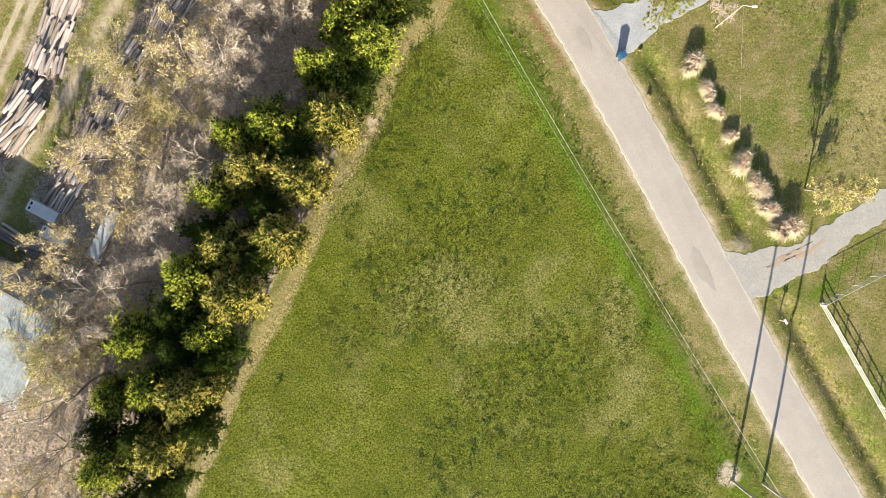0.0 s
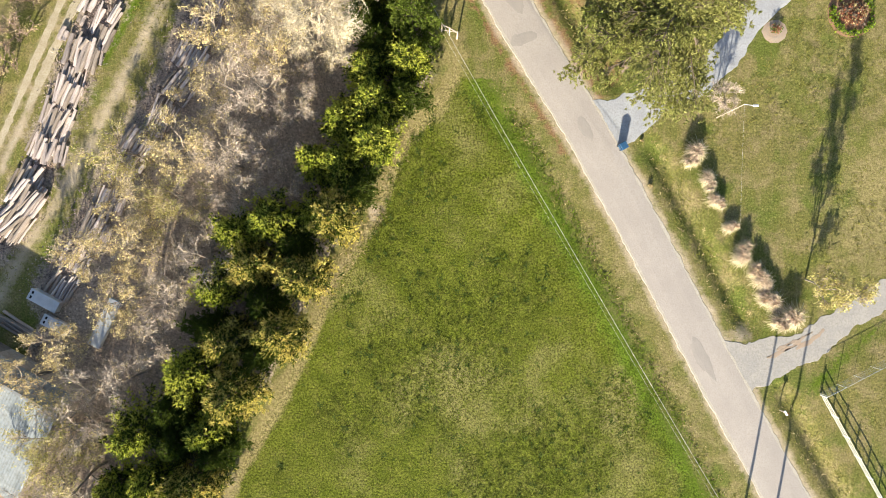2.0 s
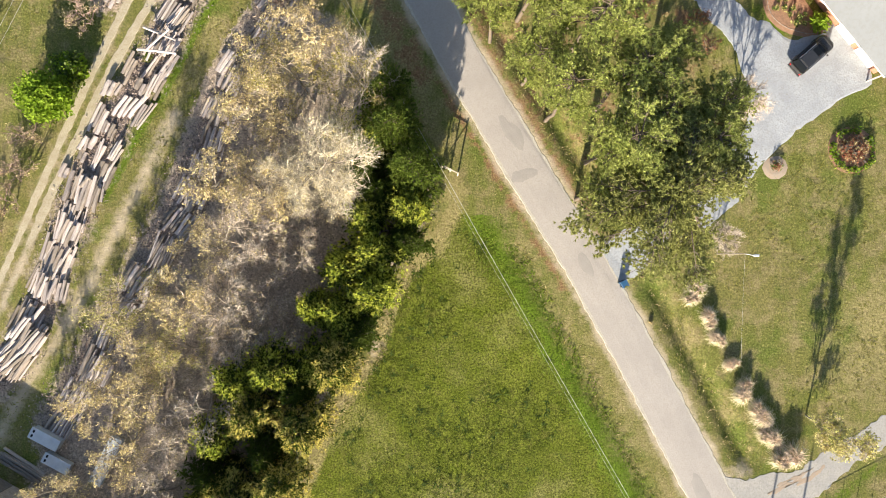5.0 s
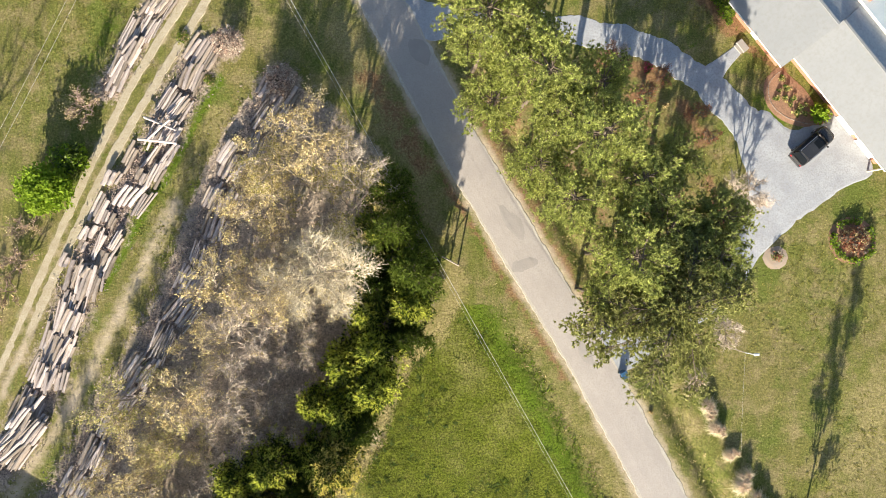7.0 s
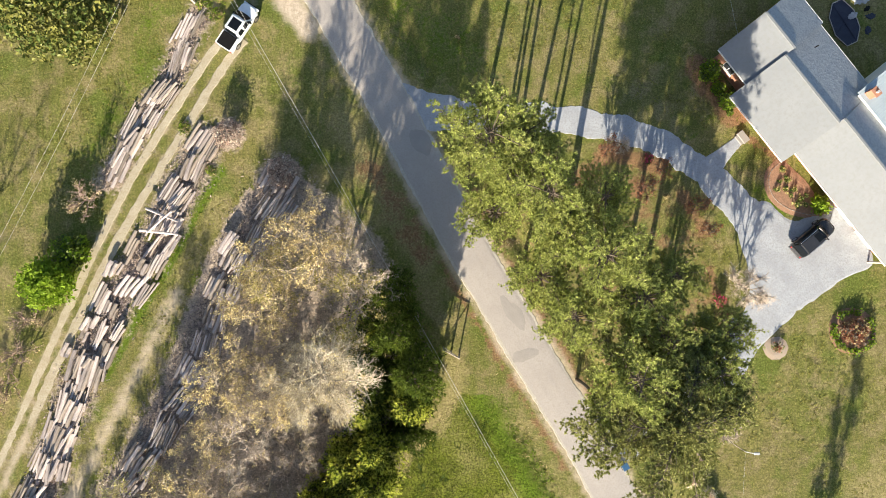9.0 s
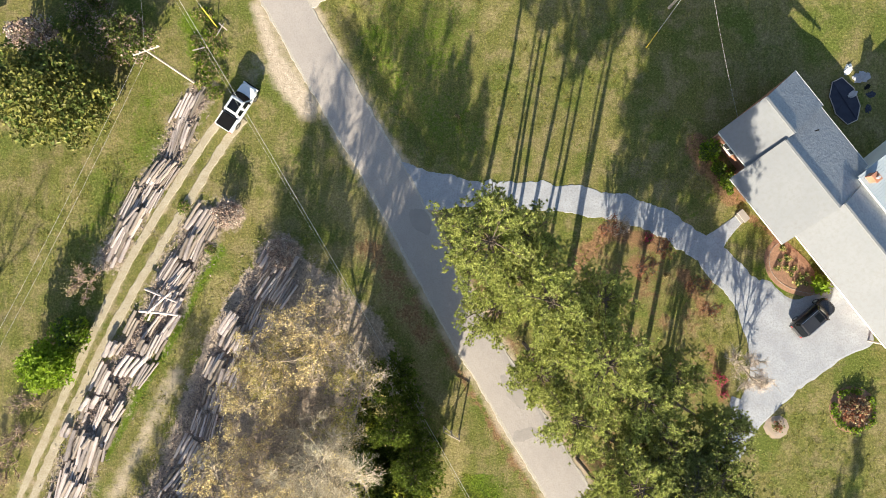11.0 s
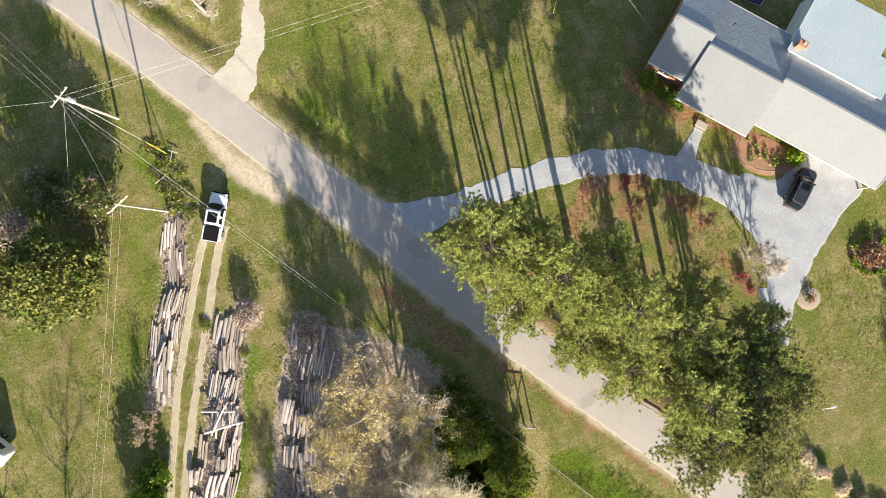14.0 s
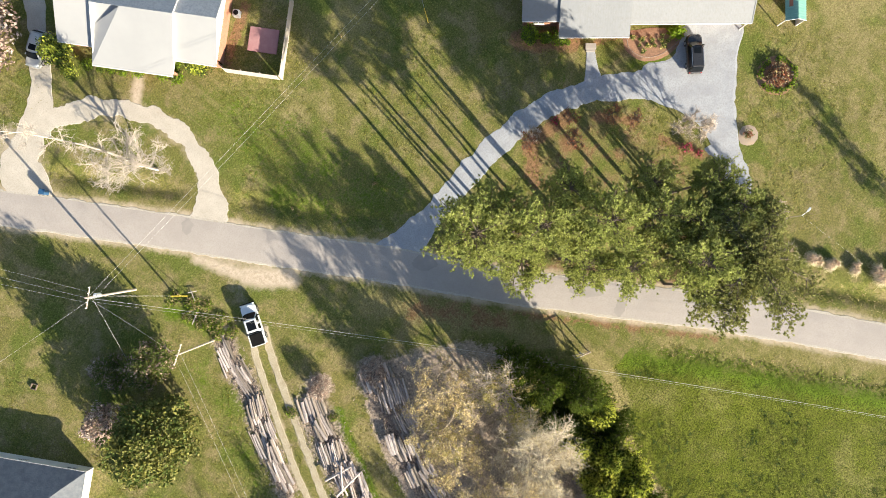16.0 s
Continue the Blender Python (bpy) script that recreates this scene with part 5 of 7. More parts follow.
plant(clump("grass_clump", 407, 1.9, 1.15, 1700, (M_tussock, M_pink_straw), "arching clump of dry ornamental grass", "ornamental grass", "dry grass clumps"), [
    (25.6, 19.1, 0, 0.96), (27.2, 16.3, 50, 0.77), (28.1, 14.2, 90, 0.71), (29.7, 11.6, 140, 0.61), (30.9, 8.9, 190, 0.91), (32.5, 6.7, 240, 0.96), (33.5, 4.3, 280, 0.91), (35.2, 2.3, 320, 1.17), (33.1, 5.4, 10, 0.71), (34.3, 3.2, 70, 0.71)])


plant(leafy("weed_bush", 413, 1.3, 1.1, 0.22, 0.02, 150, 0.12, (M_green_leaf, M_straw, M_bright_leaf), "low green leafy weeds at the end of the timber pile", "weeds", "weed patch"), [
    (-25.4, 74.6, 0, 0.8), (-24.6, 72.2, 70, 1.0), (-25.4, 69.8, 140, 0.9), (-23.6, 71.0, 200, 0.7), (-25.4, 67.8, 260, 0.9), (-23.8, 68.6, 300, 0.8), (-24.2, 66.4, 20, 0.7), (-26.2, 71.8, 110, 0.6), (-26.2, 51.6, 15, 0.55), (-30.9, 43.2, 45, 0.5), (-27.4, 54.6, 75, 0.6), (-24.6, 50.2, 135, 0.5), (-32.4, 38.4, 155, 0.4)])
for x, y, a, L in ((-23.6, 73.0, 62, 1.5), (-23.3, 73.3, -40, 1.1), (-25.8, 71.0, 18, 1.3)):
    tagged(part("broken_board", box(-L / 2, L / 2, -0.05, 0.05, 0, 0.04, 0.008), M_fence_wood, None), "pale broken board lying in weeds", "board", "broken boards").matrix_world = pose(x, y, 0.35, 4, 6, a)

# ---- houses ----
def ribbed(c0, c1, c2, c3, pitch, height, thick=0.05, bm=None):
    """A roofing sheet from eave c0-c1 up to ridge c3-c2, with raised ribs running up the slope."""
    own = bm or bmesh.new()
    c0, c1, c2, c3 = (Vector(c) for c in (c0, c1, c2, c3))
    n = max(1, round((c1 - c0).length / pitch))
    nrm = (c1 - c0).cross(c3 - c0).normalized()
    if nrm.z < 0:
        nrm = -nrm
    lo, hi = [], []
    for i in range(n + 1):
        for f, h in ((0.0, 0.0), (0.06, height), (0.16, height), (0.22, 0.0)) if i < n else ((0.0, 0.0),):
            u = min((i + f) / n, 1.0)
            lo.append(own.verts.new(c0.lerp(c1, u) + nrm * h))
            hi.append(own.verts.new(c3.lerp(c2, u) + nrm * h))
    for i in range(len(lo) - 1):
        own.faces.new((lo[i], lo[i + 1], hi[i + 1], hi[i]))
    a, b = [own.verts.new(c - nrm * thick) for c in (c0, c1, c2, c3)], (lo[0], lo[-1], hi[-1], hi[0])
    own.faces.new((a[3], a[2], a[1], a[0]))
    for i in range(4):
        own.faces.new((b[i], a[i], a[(i + 1) % 4], b[(i + 1) % 4]))
    bmesh.ops.recalc_face_normals(own, faces=own.faces[:])
    return own


def wall_x(x0, x1, y, t, h, holes=(), name="wall", mat=None, parent=None, label=""):
    """A wall along x with openings (x0, x1, z0, z1) that go through it."""
    at, pieces = x0, []
    for a, b, lo, hi in sorted(holes):
        pieces.append((at, a, 0, h))
        if lo > 0.02:
            pieces.append((a, b, 0, lo))
        pieces.append((a, b, hi, h))
        at = b
    for a, b, lo, hi in pieces + [(at, x1, 0, h)]:
        part(name, box(a, b, y, y + t, lo, hi), mat or M_brick, parent, label)


def window(parent, x0, x1, y, z0, z1, name="window"):
    """A white-framed window set in a wall that runs along x and faces -y."""
    bm = box(x0, x1, y - 0.03, y + 0.08, z1 - 0.07, z1)
    box(x0, x1, y - 0.03, y + 0.08, z0, z0 + 0.07, bm=bm)
    for a in (x0, (x0 + x1) / 2 - 0.03, x1 - 0.06):
        box(a, a + 0.06, y - 0.03, y + 0.08, z0 + 0.07, z1 - 0.07, bm=bm)
    w = part(name, bm, M_white, parent, "white-framed window")
    part("pane", box(x0 + 0.06, x1 - 0.06, y + 0.02, y + 0.04, z0 + 0.07, z1 - 0.07), M_glass, w)
    part("sill", box(x0 - 0.08, x1 + 0.08, y - 0.12, y - 0.03, z0 - 0.06, z0, 0.01), M_white, w)
    return w


def gable(x, y0, y1, yr, z0, zr, t, mat, parent, name="gable_wall"):
    bm = bmesh.new()
    for xx in (x, x + t):
        bm.verts.new((xx, y0, z0)), bm.verts.new((xx, y1, z0)), bm.verts.new((xx, yr, zr))
    v = list(bm.verts)
    for f in ((0, 2, 1), (3, 4, 5), (0, 1, 4, 3), (1, 2, 5, 4), (2, 0, 3, 5)):
        bm.faces.new([v[i] for i in f])
    return part(name, bm, mat, parent)


def brick_house():
    h = thing("house", pose(26.8, 62.05, 0, 0, 0, -51), "long brick house with white ribbed metal roof facing the drive", "house")
    back = 9.7
    secs = ((0.0, 4.4, 0.0, 4.75, 5.02, 3.12), (4.4, 12.75, -1.8, 3.75, 4.84, 2.7), (12.75, 27.3, -0.25, 4.35, 4.86, 2.72))
    for i, (x0, x1, f, r, z, EZ) in enumerate(secs):
        rf = part("roof", ribbed((x0, f, EZ), (x1, f, EZ), (x1, r, z), (x0, r, z), 0.3, 0.0025), M_roof_white, h, "white ribbed front slope")
        part("back_roof", slab([(x0, r, z), (x1, r, z), (x1, back, EZ + 0.002 * i), (x0, back, EZ + 0.002 * i)], 0.06), M_roof_grey, h, "grey shingled back slope")
        part("ridge_cap", box(x0, x1, r - 0.14, r + 0.14, z - 0.015, z + 0.05, 0.02), M_roof_white, rf)
        part("gutter", box(x0, x1, f - 0.1, f - 0.005, EZ - 0.14, EZ - 0.01, 0.02), M_white, rf, "white eaves gutter")
        part("back_gutter", box(x0, x1, back + 0.005, back + 0.1, EZ - 0.14, EZ - 0.01, 0.02), M_white, rf)
        for xg in ((x0 + 0.02,) if i < 2 else (x0 + 0.02, x1 - 0.2)):
            gable(xg, f + 0.3, back - 0.3, r, EZ - 0.12, z - 0.1, 0.16, M_white if i else M_brick, h)
        part("verge_trim", slab([(x0 - 0.06, f, EZ + 0.05), (x0 + 0.06, f, EZ + 0.05), (x0 + 0.06, r, z + 0.05), (x0 - 0.06, r, z + 0.05)], 0.12), M_roof_white, rf)
    part("verge_trim", slab([(27.24, -0.25, EZ + 0.05), (27.36, -0.25, EZ + 0.05), (27.36, 4.35, 4.91), (27.24, 4.35, 4.91)], 0.12), M_roof_white, h)
    # walls below the eaves
    wall_x(0.45, 4.6, 0.5, 0.25, 2.62, ((1.5, 2.9, 0.9, 2.1),), parent=h)
    window(h, 1.5, 2.9, 0.5, 0.9, 2.1)
    wall_x(4.85, 12.3, -0.6, 0.25, 2.62, ((8.2, 9.2, 0.0, 2.1), (5.6, 6.8, 0.8, 2.1), (10.4, 11.6, 0.8, 2.1)), parent=h)
    window(h, 5.6, 6.8, -0.6, 0.8, 2.1)
    window(h, 10.4, 11.6, -0.6, 0.8, 2.1)
    d = part("door", box(8.2, 9.2, -0.55, -0.5, 0.02, 2.1), M_white, h, "white front door")
    part("handle", box(9.05, 9.1, -0.6, -0.55, 1.0, 1.12), M_alloy, d)
    wall_x(12.55, 26.9, 1.0, 0.25, 2.62, ((14.2, 15.3, 0.9, 2.1), (16.6, 17.8, 0.9, 2.1), (20.6, 23.0, 0.0, 2.1), (23.7, 26.1, 0.0, 2.1)), parent=h)
    window(h, 14.2, 15.3, 1.0, 0.9, 2.1)
    window(h, 16.6, 17.8, 1.0, 0.9, 2.1)
    for x in (20.6, 23.7):
        bm = box(x, x + 2.4, 0.9, 0.96, 0.02, 2.1)
        for k in range(4):
            for j in range(4):
                box(x + 0.1 + j * 0.57, x + 0.6 + j * 0.57, 0.87, 0.9, 0.12 + k * 0.5, 0.5 + k * 0.5, 0.01, bm=bm)
        g = part("garage_door", bm, M_white, h, "white panelled garage door")
        part("handle", box(x + 1.1, x + 1.3, 0.82, 0.87, 0.7, 0.75), M_alloy, g)
    wall_x(0.45, 26.9, 9.0, 0.25, 2.62, ((3, 4.2, 0.9, 2.1), (8, 9.2, 0.9, 2.1), (24, 25.2, 0.9, 2.1)), name="back_wall", parent=h)
    for x in (0.45, 26.65):
        part("side_wall", box(x, x + 0.25, 0.75 if x < 1 else 1.25, 9.0, 0, 2.62), M_brick, h)
    for x, y0, y1 in ((4.6, -0.6, 0.5), (12.3, -0.6, 1.25)):
        part("side_wall", box(x, x + 0.25, y0, y1, 0, 2.62), M_brick, h)
    part("porch_step", box(8.1, 9.4, -2.4, -1.7, 0, 0.3, 0.02), M_patch, h, "dark grey entrance step")
    part("porch_step", box(8.2, 9.3, -2.7, -2.4, 0, 0.15, 0.02), M_patch, h, "dark grey entrance step")
    part("corner_post", box(27.0, 27.16, -0.1, 0.06, 0, 2.62, 0.01), M_fence_wood, h)
    # the lower metal-roofed wing behind, and its chimney
    for x0, x1, y1, z in ((11.7, 20.4, 15.0, 4.28), (20.4, 22.6, 11.3, 4.2)):
        part("wing_roof", ribbed((x0, 7.4, 4.15), (x1, 7.4, 4.15), (x1, y1, z), (x0, y1, z), 0.27, 0.02), M_roof_blue, h, "pale blue ribbed metal roof")
    for x, y0, y1 in ((11.95, 9.0, 14.7), (20.1, 11.2, 14.7), (22.3, 9.0, 11.0)):
        part("wing_wall", box(x, x + 0.16, y0, y1, 0, 4.05), M_white, h)
    part("wing_wall", box(12.11, 20.1, 14.55, 14.7, 0, 4.05), M_white, h)
    part("wing_wall", box(20.26, 22.46, 11.0, 11.15, 0, 4.05), M_white, h)
    part("wing_wall", box(12.11, 22.3, 7.6, 7.75, 3.0, 4.05), M_white, h)
    ch = part("chimney", box(12.15, 12.95, 7.85, 8.45, 2.9, 5.1, 0.02), M_brick, h, "red brick chimney")
    part("chimney_cap", box(12.08, 13.02, 7.78, 8.52, 5.1, 5.18, 0.02), M_brick, ch)
    part("flue", cyl((12.6, 8.15, 5.18), (12.6, 8.15, 5.45), 0.13), M_galv, ch)
    part("roof_vent", cyl((5.7, 7.05, 3.9), (5.7, 7.05, 4.5), 0.06), M_black, h, "black roof vent pipe")
    return h


brick_house()
BED = [(34.9, 51.5), (33.7, 50.4), (33.5, 49.0), (34.1, 47.6), (35.6, 46.5), (37.9, 45.9), (39.2, 46.3)]
patch("garden_bed", BED + [(37.4, 48.6)], 0.05, M_mulch, "red mulch flower bed against the house", "flower bed", 0.03, 71)
strip("garden_path", [(27.2, 50.6), (28.6, 52.0), (29.8, 53.1), (30.7, 53.9)], (2.6, 1.5, 1.1, 0.9), 0.036, M_gravel, "short gravel path to the front door", "path", 0.06, 0.05, 81)
edge = resample(BED, 0.36)
for k in range(1, len(edge) - 1):
    a = math.degrees(math.atan2(*(edge[k + 1] - edge[k - 1])[::-1]))
    tagged(part("edging_stone", box(-0.15, 0.15, -0.04, 0.04, 0, 0.06, 0.015), M_stone, None), "brown-grey stone edging a flower bed", "edging stone", "bed edging").matrix_world = pose(float(edge[k, 0]), float(edge[k, 1]), 0.02, 0, 0, a)
plant(leafy("round_shrub", 410, 0.85, 0.85, 0.7, 0.1, 150, 0.14, (M_green_leaf, M_bright_leaf), "clipped round green shrub by the brick wall", "shrub", "foundation shrubs"), [
    (27.0, 60.6, 0, 1.15), (28.0, 58.9, 60, 0.8), (28.9, 57.6, 120, 1.0), (29.3, 56.5, 30, 0.4)])
plant(leafy("feathery_shrub", 411, 0.8, 0.8, 0.6, 0.1, 70, 0.2, (M_bright_leaf,), "feathery bright green shrub in the bed", "shrub"), [(38.6, 47.0, 0, 1.0)])
plant(leafy("bedding_plant", 412, 0.3, 0.3, 0.2, 0.0, 16, 0.14, (M_green_leaf, M_pale_leaf), "low green plant in red mulch", "plant", "bed plants"), [
    (34.9, 50.6, 0, 0.8), (35.4, 49.6, 30, 0.9), (34.6, 49.4, 70, 0.6), (36.0, 48.6, 110, 0.8), (36.6, 47.6, 150, 0.9), (35.6, 47.9, 190, 0.7), (37.1, 46.9, 230, 0.8), (35.2, 48.5, 320, 0.8), (37.4, 47.9, 20, 0.6), (34.3, 48.6, 95, 0.8), (36.2, 46.9, 210, 0.9)])


def white_house():
    h = thing("house", pose(-8.93, 98.69, 0, 0, 0, -59.4), "white-roofed house with gables beside a fenced yard", "house")
    EZ = 2.8
    for x0, x1, f, r, z, b in ((-4.5, 0.0, 2.2, 6.9, 4.7, 12.5), (0.0, 9.7, 0.0, 6.6, 5.2, 12.5), (9.7, 14.6, 1.9, 6.9, 4.75, 12.5)):
        top = 3.6 if x0 == 0.0 else x0
        over = 3.6 if x0 < 0 else x1
        rf = part("roof", slab([(x0, f, EZ), (over, f, EZ), (over, r, z), (top, r, z)], 0.05), M_roof_bright, h, "bright white metal roof slope")
        part("back_roof", slab([(x0, r, z), (x1, r, z), (x1, b, EZ), (x0, b, EZ)], 0.06), M_roof_grey, h)
        part("gutter", box(x0, x1, f - 0.1, f - 0.005, EZ - 0.14, EZ - 0.01, 0.02), M_white, rf)
        for xg in (x0 + 0.02, x1 - 0.18):
            gable(xg, f + 0.3, b - 0.3, r, EZ - 0.1, z - 0.08, 0.16, M_white, h)
        wall_x(x0 + 0.3, x1 - 0.3, f + 0.5, 0.25, 2.7, ((x0 + 1.2, x0 + 2.3, 0.9, 2.1), (x1 - 2.2, x1 - 1.1, 0.9, 2.1)), mat=M_brick, parent=h)
        window(h, x0 + 1.2, x0 + 2.3, f + 0.5, 0.9, 2.1)
        window(h, x1 - 2.2, x1 - 1.1, f + 0.5, 0.9, 2.1)
    part("hip_roof", slab([(0.0, 0.0, EZ + 0.01), (3.6, 6.6, 5.21), (0.0, 4.4, 3.7)], 0.05), M_roof_bright, h, "shaded hip end of the white roof")
    for x in (-4.2, 14.05):
        part("side_wall", box(x, x + 0.25, 2.95, 12, 0, 2.7), M_brick, h)
    part("back_wall", box(-4.2, 14.3, 12.0, 12.25, 0, 2.7), M_brick, h)
    part("roof_vent", cyl((9.6, 8.6, 4.0), (9.6, 8.6, 4.9), 0.16), M_galv, h, "galvanised roof vent")
    return h


white_house()
HB = pose(-8.93, 98.69, 0, 0, 0, -59.4)
yf = thing("yard_fence", HB, "pale board fence round a small yard", "fence")
for a, b in (((14.8, 2.0), (21.8, 2.0)), ((21.8, 2.0), (21.8, 12.0))):
    L = math.hypot(b[0] - a[0], b[1] - a[1])
    ang = math.degrees(math.atan2(b[1] - a[1], b[0] - a[0]))
    for k in range(int(L / 0.28)):
        t = (k + 0.5) * 0.28 / L
        part("board", box(-0.13, 0.13, -0.015, 0.015, 0, 1.75 + 0.02 * (k % 3)), M_fence_wood, yf).matrix_local = pose(a[0] + (b[0] - a[0]) * t, a[1] + (b[1] - a[1]) * t, 0, 0, 0, ang)
    for k in range(int(L / 2.3) + 1):
        t = k * 2.3 / L
        part("post", box(-0.06, 0.06, -0.06, 0.06, 0, 1.85, 0.01), M_fence_wood, yf).matrix_local = pose(a[0] + (b[0] - a[0]) * t, a[1] + (b[1] - a[1]) * t + 0.09, 0, 0, 0, ang)
m = tagged(part("play_mat", box(17.0, 20.6, 5.0, 8.0, 0.02, 0.2, 0.03), M_pink, None), "faded red square deck in the yard", "deck")
m.matrix_world = HB
ac = thing("air_conditioner", HB @ pose(15.2, 9.2, 0), "pale air-conditioning unit beside the house", "air conditioner")
part("case", box(-0.4, 0.4, -0.4, 0.4, 0, 0.8, 0.04), M_galv, ac)
part("fan_guard", cyl((0, 0, 0.8), (0, 0, 0.84), 0.32, 0.3, 16), M_black, ac, "round dark fan guard")
strip("clay_path", [(0.2, 93.5), (3.5, 95.5), (7, 99)], (1.4, 1.6, 1.8), 0.02, M_rust, "bare red clay strip beside the house", "path", 0.3, 0.05, 91)
plant(leafy("conifer_shrub", 413, 1.5, 1.5, 1.3, 0.3, 170, 0.2, (M_green_leaf, M_cedar_tip), "bushy green conifer shrub at the house corner", "shrub"), [(-10.4, 104.0, 0, 1.2), (-0.8, 89.8, 70, 1.0), (-11.5, 101.8, 30, 0.6)])
plant(leafy("hedge_shrub", 414, 0.8, 0.8, 0.6, 0.1, 80, 0.15, (M_green_leaf, M_bright_leaf), "low green foundation shrub", "shrub", "house shrubs"), [
    (-8.2, 98.0, 0, 0.8), (-7.6, 96.7, 40, 0.7), (-6.4, 95.2, 80, 0.9), (-4.8, 92.6, 130, 0.8), (-3.9, 91.0, 170, 1.0), (-2.6, 92.4, 220, 0.8), (-9.6, 100.8, 260, 0.8), (-9.0, 99.2, 300, 0.6)])


def dark_house():
    h = thing("house", pose(-47.2, 69.2, 0, 0, 0, 119), "house with dark slate-grey shingled hip roof and white eaves", "house")
    W, D, EZ, RZ = 13.0, 10.0, 2.6, 5.0
    R = ((D / 2, D / 2, RZ), (W - D / 2, D / 2, RZ))
    for c in (((0, 0, EZ), (W, 0, EZ), R[1], R[0]), ((W, D, EZ), (0, D, EZ), R[0], R[1]), ((0, D, EZ), (0, 0, EZ), R[0]), ((W, 0, EZ), (W, D, EZ), R[1])):
        part("roof", slab(c, 0.07), M_roof_dark, h)
    for a in (box(-0.03, 0.0, 0, D, EZ - 0.3, EZ + 0.03), box(0, W, -0.03, 0.0, EZ - 0.3, EZ + 0.03)):
        part("fascia", a, M_white, h, "white eaves board")
    wall_x(0.5, W - 0.5, 0.5, 0.2, EZ - 0.05, ((2, 3.2, 0.9, 2.0), (8, 9.2, 0.9, 2.0)), mat=M_white, parent=h)
    window(h, 2, 3.2, 0.5, 0.9, 2.0)
    window(h, 8, 9.2, 0.5, 0.9, 2.0)
    for x in (0.5, W - 0.7):
        part("side_wall", box(x, x + 0.2, 0.7, D - 0.5, 0, EZ - 0.05), M_white, h)
    part("back_wall", box(0.7, W - 0.7, D - 0.7, D - 0.5, 0, EZ - 0.05), M_white, h)
    return h


dark_house()
tr = thing("camper", pose(-52.2, 52.6, 0, 0, 0, 117), "white camper trailer with dark roof vents", "camper")
part("body", box(-2.8, 2.8, 0.2, 2.6, 0.5, 2.6, 0.12, seg=2), M_white, tr)
for x in (-1.6, 0.4, 1.9):
    part("roof_vent", box(x, x + 0.4, 1.2, 1.6, 2.6, 2.72, 0.03), M_black, tr, "dark roof vent")
for x in (-0.7, 0.5):
    w = part("wheel", cyl((x, 0.25, 0.35), (x, 0.0, 0.35), 0.35, n=16), M_rubber, tr)
    part("rim", cyl((x, 0.0, 0.35), (x, -0.02, 0.35), 0.2, n=12), M_alloy, w)
    w = part("wheel", cyl((x, 2.55, 0.35), (x, 2.8, 0.35), 0.35, n=16), M_rubber, tr)
part("window", box(-2.0, -0.9, 0.17, 0.2, 1.4, 2.1), M_glass, tr)


def tin_barn():
    h = thing("barn", pose(-36.7, -5.3, 0, 0, 0, 151), "old barn with blue-grey corrugated tin roof under trees", "barn")
    part("roof", ribbed((0, 0, 3.2), (12, 0, 3.2), (12, 2.0, 4.1), (0, 2.0, 4.1), 0.3, 0.04), M_roof_tin, h)
    part("roof", ribbed((12, 12.5, 2.6), (0, 12.5, 2.6), (0, 2.0, 4.1), (12, 2.0, 4.1), 0.3, 0.04), M_roof_tin, h)
    part("ridge_cap", box(-0.05, 12.05, 1.85, 2.15, 4.09, 4.16, 0.02), M_roof_white, h, "pale ridge capping")
    part("verge_trim", slab([(-0.1, 2.0, 4.16), (0.06, 2.0, 4.16), (0.06, 12.5, 2.66), (-0.1, 12.5, 2.66)], 0.12), M_galv, h)
    for k in range(9):
        part("wall_board", box(0.4 + k * 1.24, 1.6 + k * 1.24, 0.4, 0.44, 0, 3.1), M_timber_dark, h)
    for x in (0.3, 11.6):
        part("side_wall", box(x, x + 0.08, 0.5, 12.1, 0, 2.55), M_timber_dark, h)
    part("back_wall", box(0.3, 11.7, 12.1, 12.2, 0, 2.5), M_timber_dark, h)
    return h


tin_barn()
sh = thing("shed", pose(26.8, 62.05, 0, 0, 0, -51) @ pose(30.7, 0.2, 0), "small open shed with teal metal roof", "shed")
part("roof", ribbed((0.9, 0.0, 2.1), (0.9, 4.3, 2.1), (2.1, 4.3, 2.75), (2.1, 0.0, 2.75), 0.3, 0.03), M_teal, sh)
part("roof", ribbed((3.4, 4.3, 2.1), (3.4, 0.0, 2.1), (2.1, 0.0, 2.75), (2.1, 4.3, 2.75), 0.3, 0.03), M_teal, sh)
part("rust_strip", slab([(1.25, 1.6, 2.36), (1.6, 1.6, 2.55), (1.6, 4.2, 2.55), (1.25, 4.2, 2.36)], 0.02), M_rust, sh, "rusty roof sheet")
for x, y in ((1.0, 0.1), (3.25, 0.1), (1.0, 4.1), (3.25, 4.1)):
    part("post", box(x, x + 0.1, y, y + 0.1, 0, 2.1), M_white, sh)
part("back_wall", box(1.1, 3.25, 4.05, 4.1, 0, 2.1), M_white, sh)
part("side_wall", box(3.3, 3.35, 0.2, 4.1, 0, 2.1), M_white, sh)
for y in (0.0, 4.25):
    part("gable_board", slab([(0.85, y, 2.12), (2.1, y, 2.8), (2.1, y + 0.05, 2.8), (0.85, y + 0.05, 2.12)], 0.14), M_white, sh)
    part("gable_board", slab([(2.1, y, 2.8), (3.45, y, 2.12), (3.45, y + 0.05, 2.12), (2.1, y + 0.05, 2.8)], 0.14), M_white, sh)


